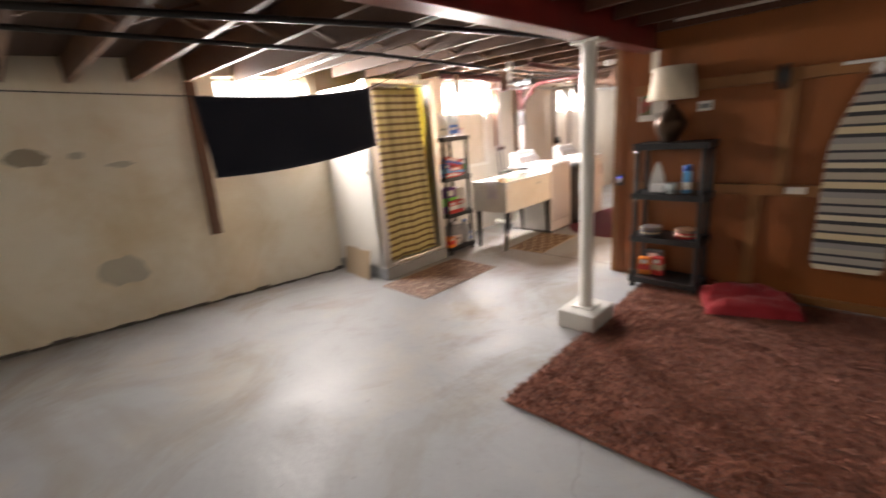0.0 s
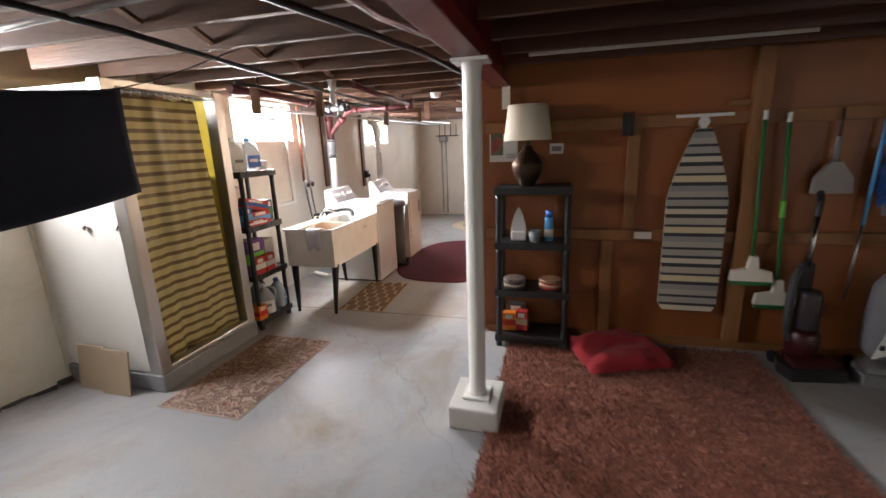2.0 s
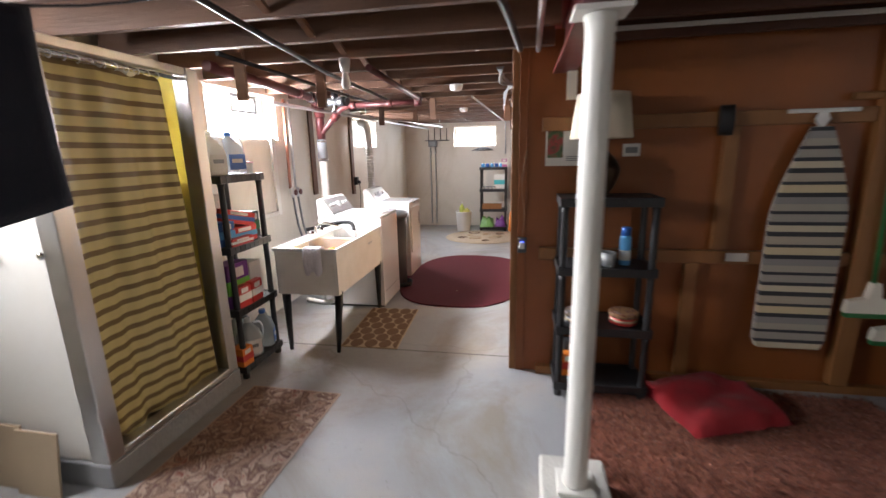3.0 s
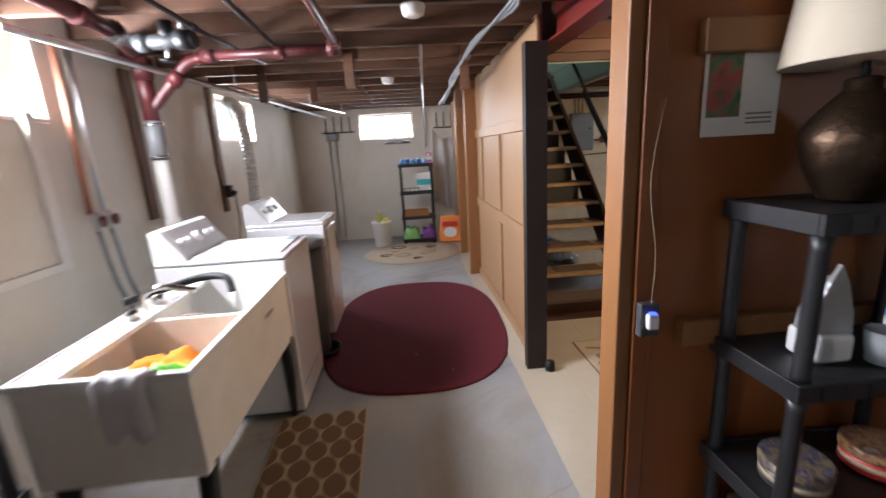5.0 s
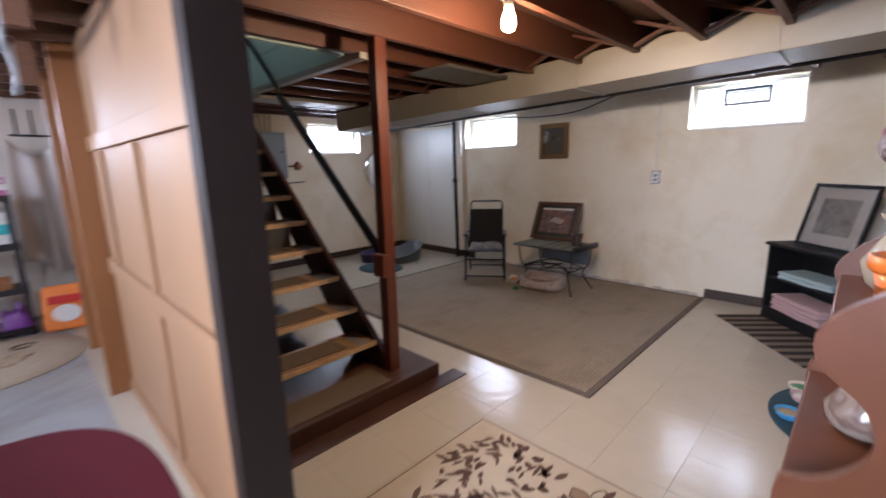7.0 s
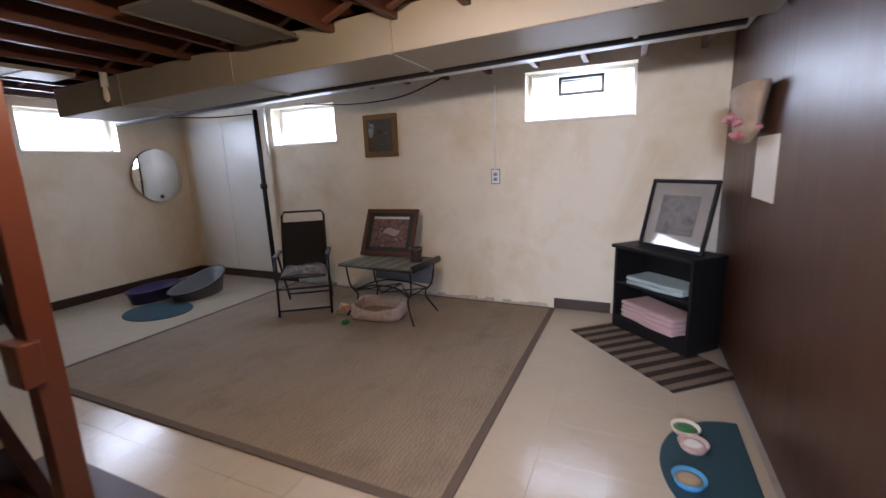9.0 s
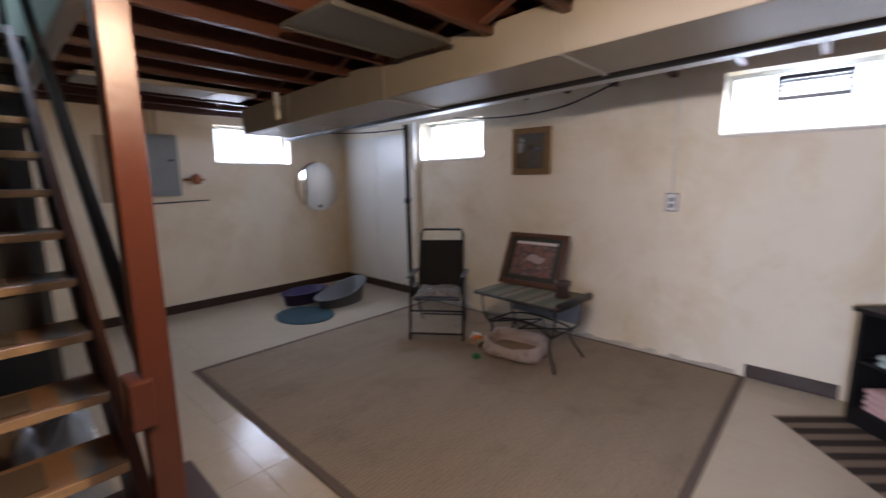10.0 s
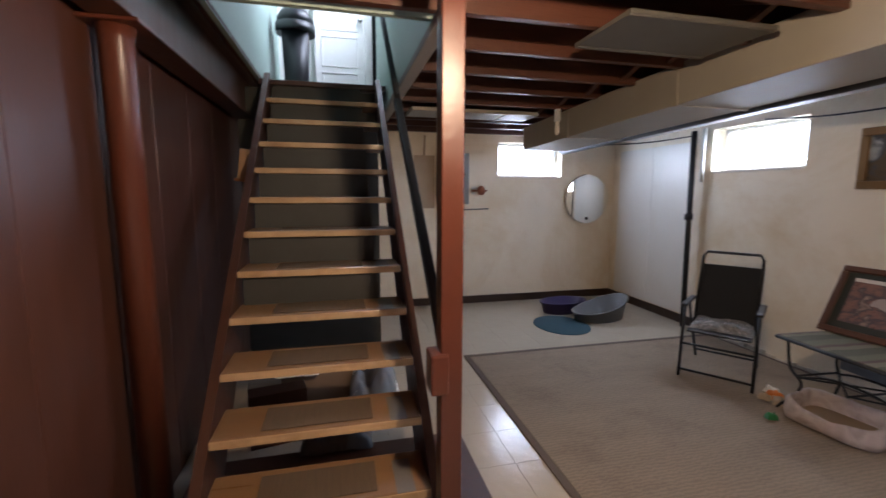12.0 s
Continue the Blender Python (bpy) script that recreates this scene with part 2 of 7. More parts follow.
def slab(bm, outline, z0, z1, m=None):
    """An upright prism over an outline of (x, y) pairs."""
    t = bmesh.new()
    lo = [t.verts.new((x, y, z0)) for x, y in outline]
    hi = [t.verts.new((x, y, z1)) for x, y in outline]
    t.faces.new(lo[::-1])
    t.faces.new(hi)
    for k in range(len(lo)):
        j = (k + 1) % len(lo)
        t.faces.new((lo[k], lo[j], hi[j], hi[k]))
    bmesh.ops.recalc_face_normals(t, faces=t.faces[:])
    return join(bm, t, m)


def smooth_path(points, n=6):
    """Points along a Catmull-Rom curve through points."""
    p = [Vector(q) for q in points]
    p = [2 * p[0] - p[1]] + p + [2 * p[-1] - p[-2]]
    out = []
    for i in range(1, len(p) - 2):
        for k in range(n):
            t = k / n
            out.append(0.5 * (2 * p[i] + (p[i + 1] - p[i - 1]) * t + (2 * p[i - 1] - 5 * p[i] + 4 * p[i + 1] - p[i + 2]) * t * t + (3 * p[i] - p[i - 1] - 3 * p[i + 1] + p[i + 2]) * t ** 3))
    return out + [p[-2]]


def part(name, bm, material, parent=None, label=""):
    me = bpy.data.meshes.new(name)
    bm.to_mesh(me)
    bm.free()
    for one in (material if isinstance(material, (list, tuple)) else [material]):
        me.materials.append(one)
    ob = new(name, me)
    if parent is not None:
        ob.parent = parent
    if label:
        ob["label"] = label
    return ob


def thing(name, label, category, m=None, group="", kind=""):
    ob = new(name)
    ob.empty_display_size = 0.1
    ob.matrix_world = m if m is not None else Matrix()
    return tagged(ob, label, category, group, kind)


def setting(name, bm, material, label, category, kind="structure"):
    return tagged(part(name, bm, material), label, category, "", kind)


def B(*a, **k):
    """A new bmesh holding one box."""
    return box(bmesh.new(), *a, **k)


def pierced(bm, axis, p0, p1, a0, a1, z0, z1, holes):
    """A wall between p0 and p1 across its axis, from a0 to a1, with holes (a, b, sill, head) right through."""
    cuts_a = sorted({a0, a1, *[h[0] for h in holes], *[h[1] for h in holes]})
    for u, v in zip(cuts_a, cuts_a[1:]):
        zs = sorted({z0, z1, *[z for h in holes if h[0] < v and h[1] > u for z in h[2:4]]})
        for w, q in zip(zs, zs[1:]):
            if any(h[0] < v - 1e-6 and h[1] > u + 1e-6 and h[2] < q - 1e-6 and h[3] > w + 1e-6 for h in holes):
                continue
            if axis == "x":
                box(bm, p0, u, w, p1, v, q)
            else:
                box(bm, u, p0, w, v, p1, q)
    bmesh.ops.remove_doubles(bm, verts=bm.verts[:], dist=1e-5)
    return bm


# ---- large structure ----
def holes_of(side):
    return [(a, b, z0, z1) for _, s, a, b, z0, z1 in WINDOWS if s == side]


TOP = SUBFLOOR + 0.03
setting("wall_west_laundry", pierced(bmesh.new(), "x", XW - 0.22, XW, 4.42, YN, 0, TOP, holes_of("W")), PAINT_WHITE, "off-white painted masonry basement wall with stains", "wall")
setting("wall_west_front", pierced(bmesh.new(), "x", XWS - 0.22, XWS, YS - 0.6, 3.42, 0, TOP, holes_of("W0")), PAINT, "cream painted masonry basement wall with stains", "wall")
bpy.data.objects["wall_west_front"].matrix_world = SLANT
setting("wall_west_shower", B(XWS - 0.2, 3.43, 0, XWS - 0.002, 4.42, TOP), PAINT, "cream painted masonry wall behind the shower", "wall")
setting("wall_north_laundry", pierced(bmesh.new(), "y", YN, YN + 0.22, XW - 0.22, -0.66, 0, TOP, holes_of("N")[:1]), PAINT_WHITE, "off-white painted masonry wall with a small window", "wall")
setting("wall_north", pierced(bmesh.new(), "y", YN, YN + 0.22, -0.66, XE + 0.22, 0, TOP, holes_of("N")[1:]), PAINT, "cream painted masonry wall with yellowed patches", "wall")
setting("wall_east", pierced(bmesh.new(), "x", XE, XE + 0.22, YS, YN, 0, TOP, holes_of("E")), PAINT, "cream painted masonry wall with yellowed stains", "wall")
setting("wall_south", B(XWS - 1.3, YS - 0.22, 0, XE + 0.22, YS, TOP), PAINT, "cream painted masonry basement wall", "wall")
setting("wall_jog", B(XWS - 0.22, 4.421, 0, XW - 0.221, 4.6, TOP), PAINT, "short return of the masonry wall", "wall")
setting("floor", B(XWS - 1.3, YS - 0.22, -0.12, XE + 0.22, YN + 0.22, 0), CONCRETE, "worn grey painted concrete basement floor", "floor")

# vinyl floor of the back room
setting("vinyl_floor", B(DOORX, 4.95, 0.0, XE, YN, 0.003), mat("tile_joint", (0.40, 0.35, 0.27), 0.5), "glossy cream vinyl tile floor, worn and scuffed", "floor")
setting("floor_joint", B(-3.0, 5.02, 0.0, DOORX, 5.028, 0.0012), mat("dark_floor_crack", (0.10, 0.09, 0.08), 0.9), "thin dark joint across the concrete", "floor joint")

# ceiling: boards, joists and bridging in one mesh
WELL = (-0.42, 0.56, 7.62, 10.62)      # stairwell opening


def ceiling_mesh():
    bm = bmesh.new()
    rng = random.Random(4)
    y = YS
    while y < YN:
        w = 0.14
        segs = [(XWS - 1.2, XE + 0.2)]
        if y + w > WELL[2] and y < WELL[3]:
            segs = [(XWS - 1.2, WELL[0]), (WELL[1], XE + 0.2)]
        for a, b in segs:
            box(bm, a, y + 0.002, SUBFLOOR + rng.uniform(0, 0.003), b, y + w - 0.002, SUBFLOOR + 0.03)
        y += w
    return bm


ceiling = setting("ceiling", ceiling_mesh(), BOARDS, "exposed plank subfloor over open joists", "ceiling")


def joists(name, east, material, label):
    """Joists, each a part of its own, with cross bridging nailed between them."""
    t = thing(name, label, "joists", kind="structure")
    rng = random.Random(7 + east)
    ln, an = math.hypot(0.363, 0.14), math.degrees(math.atan2(0.14, 0.363))
    bx, y = (1.9 if east else -1.9), YS + 0.2
    while y < YN - 0.05:
        d = rng.uniform(-0.006, 0.006)
        z0 = JOIST + rng.uniform(-0.004, 0.004)
        if east:
            a = BEAMX + 0.07 if not (WELL[2] - 0.05 < y < WELL[3] + 0.05) else WELL[1] + 0.06
            b = XE
        else:
            a = XWS - (3.4 - y) * 0.174 - 0.03 if y < 3.4 else XW
            b = BEAMX - 0.07
        part("joist", B(a, y + d, z0, b, y + d + 0.042, SUBFLOOR - 0.001, 0.003), material, t)
        if y < YN - 0.5:
            for s, o in ((1, 0.0), (-1, 0.05)):
                part("bridging", B(-0.018, -ln / 2, -0.009, 0.018, ln / 2, 0.009, 0, pose(bx + o, y + 0.042 + 0.181, (JOIST + SUBFLOOR) / 2, s * an)), material, t)
        y += 0.405
    return t


joists("ceiling_joists_west", 0, JOISTWOOD, "aged brown wooden ceiling joists with cross bridging")
joists("ceiling_joists_east", 1, RAFTERRED, "red-brown painted wooden ceiling joists")

# steel beam
def ibeam(bm, x, y0, y1, z0, z1, w=0.13):
    box(bm, x - w / 2, y0, z0, x + w / 2, y1, z0 + 0.014, 0.003)
    box(bm, x - w / 2, y0, z1 - 0.014, x + w / 2, y1, z1, 0.003)
    box(bm, x - 0.006, y0, z0 + 0.014, x + 0.006, y1, z1 - 0.014)
    return bm


BEAMZ = 1.955
setting("steel_beam", ibeam(bmesh.new(), BEAMX, YS, 6.25, BEAMZ, SUBFLOOR - 0.002), BEAMRED, "dark red painted steel beam under the joists", "beam")
setting("steel_beam_north", ibeam(bmesh.new(), BEAMX, 6.251, YN - 0.2, BEAMZ, SUBFLOOR - 0.002), DARKWOOD, "dark brown painted steel beam beside the stairs", "beam")

# plywood partition (boards; studs and rails stand on its south side)
setting("wall_plywood", B(DOORX + 0.02, PLY, 0, XE, PLY + 0.012, JOIST + 0.12), PLYWOOD, "aged varnished plywood partition with exposed studs", "wall")
setting("wall_panelling", B(DOORX + 0.02, PLY + 0.055, 0, XE, PLY + 0.07, JOIST + 0.1), DARKWOOD, "dark brown panelled partition wall", "wall")

PLANK = mat("red_brown_plank_panelling", (0.058, 0.021, 0.012), 0.42, var=0.35, scale=3, bump=0.12, bump_scale=40, stretch=(6, 6, 0.3), stain=(0.035, 0.016, 0.012), stain_amount=0.6, stain_scale=2, spread=0.25)
DARKEND = mat("dark_umber_paint", (0.020, 0.012, 0.009), 0.6, var=0.2, scale=5, bump=0.1)
# partition between laundry and stairs
PX = -0.67
setting("wall_partition", B(PX, 6.2, 0, PX + 0.012, YN, JOIST + 0.02), PLYPALE, "pale plywood partition with battens", "wall")
panelling = setting("wall_partition_panelling", B(PX + 0.0125, 6.2, 0, PX + 0.02, YN, JOIST + 0.02), BEAMRED, "dark wood panelling beside the stairs", "wall")
for k in range(10):
    part("plank", B(PX + 0.0205, 6.2 + k * 0.46 + 0.001, 0.0, PX + 0.03, min(YN - 0.01, 6.2 + (k + 1) * 0.46 - 0.001), JOIST + 0.02, 0.003), PLANK, panelling)
setting("partition_end_board", B(-0.75, 6.15, 0, -0.625, 6.19, BEAMZ), DARKEND, "dark brown board at the end of the partition", "trim")

# stairs
RISE, RUN, Y0, Z0 = 0.180, 0.201, 7.259, 0.276
SX0, SX1 = -0.34, 0.475
stairs = thing("staircase", "open wooden stairs with dark stringers and carpet tread pads", "stairs", pose(0, Y0, 0), kind="structure")
TREAD = mat("worn_varnished_tread", (0.23, 0.13, 0.056), 0.32, var=0.25, scale=4, bump=0.08, bump_scale=50, stretch=(0.4, 4, 4), stain=(0.2, 0.1, 0.05), stain_amount=0.5, stain_scale=4)
for i in range(11):
    part("tread", B(SX0, RUN * i, Z0 + RISE * i - 0.035, SX1, RUN * i + 0.255, Z0 + RISE * i, 0.008), TREAD, stairs)
for x in (SX0 - 0.04, SX1):
    bm = bmesh.new()
    a, b = Vector((0, -0.06, 0.1)), Vector((0, RUN * 11.2, Z0 + RISE * 11.2 - 0.1))
    m = Matrix(((0, 0, 1, 0), (1, 0, 0, 0), (0, 1, 0, 0), (0, 0, 0, 1)))
    slab(bm, [(a.y - 0.02, a.z - 0.08), (a.y + 0.25, a.z - 0.08), (b.y + 0.1, b.z - 0.1), (b.y, b.z + 0.12), (a.y - 0.02, a.z + 0.08)], x, x + 0.04, m)
    part("stringer", bm, DARKWOOD, stairs)
setting("stair_platform", B(-0.52, 6.98, 0.0, 0.765, 7.9, 0.10, 0.006), DARKWOOD, "dark brown wooden platform at the foot of the stairs", "platform")
setting("stair_post", B(0.476, 7.117, 0.10, 0.550, 7.191, JOIST, 0.004), REDPOST, "red-brown painted square wooden post", "post")

# stairwell above
ZT = 4.4
LAND = Z0 + RISE * 11
setting("stairwell_wall_west", B(WELL[0] - 0.03, WELL[2], JOIST + 0.19, WELL[0], WELL[3] + 0.2, ZT), GREENPAINT, "pale green painted stairwell wall", "wall")
# the opening up in this wall is unseen, added for the fill lamp
setting("stairwell_wall_east", pierced(bmesh.new(), "x", WELL[1], WELL[1] + 0.03, WELL[2], WELL[3] + 0.2, JOIST - 0.03, ZT, [(9.75, 10.4, 3.3, 4.2)]), GREENPAINT, "pale green painted stairwell wall", "wall")
setting("stairwell_wall_south", B(WELL[0] - 0.03, WELL[2] - 0.03, JOIST, WELL[1] + 0.03, WELL[2], ZT), GREENPAINT, "pale green stairwell header", "wall")
setting("stairwell_wall_north", B(WELL[0] - 0.03, WELL[3] + 0.2, JOIST, WELL[1] + 0.03, WELL[3] + 0.24, ZT), WHITEPAINT, "white wall behind the landing", "wall")
setting("stairwell_ceiling", B(WELL[0] - 0.03, WELL[2] - 0.03, ZT, WELL[1] + 0.03, WELL[3] + 0.24, ZT + 0.03), WHITEPAINT, "white ceiling over the stairwell", "ceiling")
setting("landing", B(WELL[0], Y0 + RUN * 11, LAND - 0.04, WELL[1], WELL[3] + 0.2, LAND, 0.005), DARKWOOD, "dark wooden landing at the stair top", "landing")

# sky seen through the windows
for nm, side, a, b, z0, z1 in WINDOWS:
    if side[0] == "W":
        x = (XWS if side == "W0" else XW) - 0.5
        bm = B(x - 0.02, a - 0.6, z0 - 0.3, x, b + 0.6, z1 + 0.8)
    elif side == "N":
        bm = B(a - 0.6, YN + 0.5, z0 - 0.3, b + 0.6, YN + 0.52, z1 + 0.8)
    else:
        bm = B(XE + 0.5, a - 0.6, z0 - 0.3, XE + 0.52, b + 0.6, z1 + 0.8)
    bd = setting("backdrop", bm, GLOW, "bright overcast daylight outside the window", "backdrop")
    if side == "W0":
        bd.matrix_world = SLANT

# added lamp in the unseen opening, brightens the landing
window_light("daylight_stairwell", (WELL[1] + 0.02, 10.05, 3.75), (WELL[0], 10.1, 3.0), 0.6, 0.85, 46)

# ---- more materials ----
def plain(name, base, rough=0.5, **k):
    k.setdefault("var", 0.1), k.setdefault("bump", 0.08)
    return mat(name, base, rough, **k)


def striped(name, stops, axis=2, period=1.0, rough=0.75, offset=0.0, wobble=0.0):
    """Bands of colour along one axis of the thing, (from 0..1, colour) each, repeating every period metres."""
    m = mat(name, (0.5, 0.5, 0.5), rough, bump=0.2, bump_scale=220)
    nt = m.node_tree
    N, L = nt.nodes, nt.links
    tc, sx = N.new("ShaderNodeTexCoord"), N.new("ShaderNodeSeparateXYZ")
    L.new(tc.outputs["Object"], sx.inputs[0])
    md = N.new("ShaderNodeMath")
    md.operation = "MULTIPLY_ADD"
    md.inputs[1].default_value, md.inputs[2].default_value = 1 / period, offset
    L.new(sx.outputs[axis], md.inputs[0])
    last = md.outputs[0]
    if wobble:
        no = N.new("ShaderNodeTexNoise")
        no.inputs["Scale"].default_value = 9
        L.new(tc.outputs["Object"], no.inputs["Vector"])
        ad = N.new("ShaderNodeMath")
        ad.operation = "MULTIPLY_ADD"
        ad.inputs[1].default_value = wobble
        L.new(no.outputs["Fac"], ad.inputs[0])
        L.new(last, ad.inputs[2])
        last = ad.outputs[0]
    fr = N.new("ShaderNodeMath")
    fr.operation = "FRACT"
    L.new(last, fr.inputs[0])
    cr = N.new("ShaderNodeValToRGB")
    cr.color_ramp.interpolation = "CONSTANT"
    el = cr.color_ramp.elements
    el[0].position, el[0].color = stops[0][0], (*stops[0][1], 1)
    el[1].position, el[1].color = stops[1][0], (*stops[1][1], 1)
    for p, c in stops[2:]:
        e = el.new(p)
        e.color = (*c, 1)
    L.new(fr.outputs[0], cr.inputs["Fac"])
    L.new(cr.outputs["Color"], N["Principled BSDF"].inputs["Base Color"])
    return m


def mottled(name, colours, scale=9.0, rough=0.9, bump=0.4, bump_scale=150, dist=0.6):
    """Several colours laid in patches (woven or printed cloth)."""
    m = mat(name, colours[0], rough, bump=bump, bump_scale=bump_scale)
    nt = m.node_tree
    N, L = nt.nodes, nt.links
    tc, no, cr = N.new("ShaderNodeTexCoord"), N.new("ShaderNodeTexNoise"), N.new("ShaderNodeValToRGB")
    no.inputs["Scale"].default_value, no.inputs["Detail"].default_value, no.inputs["Distortion"].default_value = scale, 5, dist
    L.new(tc.outputs["Object"], no.inputs["Vector"])
    L.new(no.outputs["Fac"], cr.inputs["Fac"])
    el = cr.color_ramp.elements
    n = len(colours)
    for i, c in enumerate(colours):
        p = 0.3 + 0.4 * i / (n - 1)
        e = el[i] if i < 2 else el.new(p)
        e.position, e.color = p, (*c, 1)
    L.new(cr.outputs["Color"], N["Principled BSDF"].inputs["Base Color"])
    return m


STEEL = plain("galvanised_steel", (0.55, 0.56, 0.57), 0.35, metal=1.0)
ALU = plain("brushed_aluminium", (0.62, 0.62, 0.62), 0.33, metal=1.0, bump_scale=200)
CHROME = plain("chrome", (0.75, 0.75, 0.75), 0.12, metal=1.0, bump=0)
IRON = plain("black_iron", (0.03, 0.03, 0.032), 0.45, metal=0.6)
COPPER = plain("dull_copper_pipe", (0.30, 0.13, 0.08), 0.45, metal=0.8)
REDPIPE = plain("red_painted_iron_pipe", (0.085, 0.014, 0.015), 0.4, stain=(0.08, 0.03, 0.03), stain_amount=0.5, stain_scale=6)
PVC = plain("white_pvc", (0.72, 0.71, 0.66), 0.4, stain=(0.5, 0.47, 0.4), stain_amount=0.4)
CREAMPLASTIC = plain("cream_plastic", (0.84, 0.79, 0.69), 0.42)
WHITEPLASTIC = plain("white_plastic", (0.75, 0.75, 0.74), 0.4)
GREYPLASTIC = plain("grey_plastic", (0.20, 0.21, 0.22), 0.45)
DARKGREY = plain("dark_grey_plastic", (0.06, 0.063, 0.068), 0.4)
ENAMEL = mat("white_appliance_enamel", (0.80, 0.80, 0.80), 0.18, var=0.02, bump=0.02, bump_scale=20, coat=0.4)
NAVY = mat("navy_towelling", (0.006, 0.008, 0.017), 0.95, var=0.3, scale=12, bump=0.4, bump_scale=300, sheen=0.1)
REDCLOTH = mat("dark_red_plush", (0.27, 0.006, 0.012), 0.95, var=0.25, scale=10, bump=0.5, bump_scale=200, sheen=0.08)
MAROON = mat("maroon_braided_rug", (0.11, 0.005, 0.015), 0.95, var=0.2, scale=14, bump=0.5, bump_scale=220)
SHADE = plain("cream_linen_shade", (0.66, 0.58, 0.45), 0.85, bump=0.3, bump_scale=300)
BRONZE = mat("hammered_bronze", (0.075, 0.046, 0.029), 0.36, metal=0.85, var=0.3, scale=8, bump=0.35, bump_scale=70)
CARD = plain("tan_board", (0.40, 0.31, 0.21), 0.8)
WATER = plain("clear_plastic_jug", (0.75, 0.8, 0.82), 0.25, trans=0.55)
PAPER = plain("white_paper", (0.72, 0.70, 0.66), 0.8)
ORANGE = plain("orange_print", (0.70, 0.20, 0.02), 0.45)
RED = plain("red_print", (0.50, 0.03, 0.025), 0.4)
BLUE = plain("blue_print", (0.03, 0.12, 0.42), 0.4)
SKYBLUE = plain("sky_blue_plastic", (0.10, 0.36, 0.70), 0.4)
PURPLE = plain("purple_print", (0.14, 0.03, 0.22), 0.4)
GREEN = plain("green_painted_steel", (0.03, 0.17, 0.05), 0.35)
LIME = plain("lime_green_plastic", (0.20, 0.62, 0.08), 0.4)
YELLOWFG = mat("yellow_shower_panel", (0.80, 0.71, 0.28), 0.3, var=0.06, scale=3, bump=0.04, stain=(0.5, 0.42, 0.12), stain_amount=0.3)
CURTAIN = striped("striped_vinyl_curtain", [(0, (0.74, 0.65, 0.30)), (0.62, (0.25, 0.18, 0.085))], 2, 0.069, 0.22)


def translucent(m, amount):
    """Let light through a thin sheet in the sheet's own colour."""
    N, L = m.node_tree.nodes, m.node_tree.links
    b = N["Principled BSDF"]
    tr, mx = N.new("ShaderNodeBsdfTranslucent"), N.new("ShaderNodeMixShader")
    L.new(b.inputs["Base Color"].links[0].from_socket, tr.inputs["Color"])
    mx.inputs[0].default_value = amount
    L.new(b.outputs[0], mx.inputs[1])
    L.new(tr.outputs[0], mx.inputs[2])
    L.new(mx.outputs[0], N["Material Output"].inputs["Surface"])


translucent(CURTAIN, 0.35)
translucent(YELLOWFG, 0.5)
IRONCLOTH = striped("striped_ironing_cover", [(0, (0.62, 0.56, 0.42)), (0.10, (0.05, 0.05, 0.06)), (0.16, (0.38, 0.35, 0.31)), (0.28, (0.05, 0.05, 0.06)), (0.33, (0.42, 0.38, 0.32)), (0.44, (0.30, 0.29, 0.28)), (0.55, (0.05, 0.05, 0.055)), (0.62, (0.66, 0.56, 0.36)), (0.74, (0.06, 0.06, 0.065)), (0.79, (0.46, 0.40, 0.32)), (0.92, (0.05, 0.05, 0.055))], 2, 0.36, 0.9)
PERSIAN = mottled("faded_persian_mat", [(0.16, 0.05, 0.04), (0.34, 0.24, 0.18), (0.12, 0.06, 0.05), (0.44, 0.34, 0.27), (0.24, 0.09, 0.07)], 11, dist=1.6)
LEAFTAN, LEAFBROWN = plain("tan_mat_weave", (0.46, 0.36, 0.24), 0.95, bump=0.5, bump_scale=250), plain("brown_mat_weave", (0.17, 0.10, 0.055), 0.95, bump=0.5, bump_scale=250)
BEIGERUG = mat("beige_rug_pile", (0.50, 0.42, 0.31), 0.95, var=0.15, scale=12, bump=0.5, bump_scale=250)
DARKPRINT = plain("dark_brown_rug_print", (0.11, 0.06, 0.04), 0.95, bump=0.5, bump_scale=250)
SISAL = mat("taupe_woven_carpet", (0.315, 0.25, 0.18), 0.95, var=0.16, scale=1.8, bump=0.6, bump_scale=120, stain=(0.13, 0.10, 0.08), stain_amount=0.5, stain_scale=2.4, stretch=(1, 5, 1), ramp=(0.52, 0.75))


def woven(m, scale):
    """Fine uneven weft lines across a textile, in its colour and its relief."""
    N, L = m.node_tree.nodes, m.node_tree.links
    b = N["Principled BSDF"]
    tc, wv = N.new("ShaderNodeTexCoord"), N.new("ShaderNodeTexWave")
    wv.bands_direction = "Y"
    wv.inputs["Scale"].default_value, wv.inputs["Distortion"].default_value = scale, 6.0
    wv.inputs["Detail"].default_value, wv.inputs["Detail Scale"].default_value = 3.0, 2.5
    L.new(tc.outputs["Object"], wv.inputs["Vector"])
    mr = N.new("ShaderNodeMapRange")
    mr.inputs["To Min"].default_value, mr.inputs["To Max"].default_value = 0.88, 1.10
    L.new(wv.outputs["Fac"], mr.inputs["Value"])
    hs = N.new("ShaderNodeHueSaturation")
    L.new(b.inputs["Base Color"].links[0].from_socket, hs.inputs["Color"])
    L.new(mr.outputs["Result"], hs.inputs["Value"])
    L.new(hs.outputs["Color"], b.inputs["Base Color"])


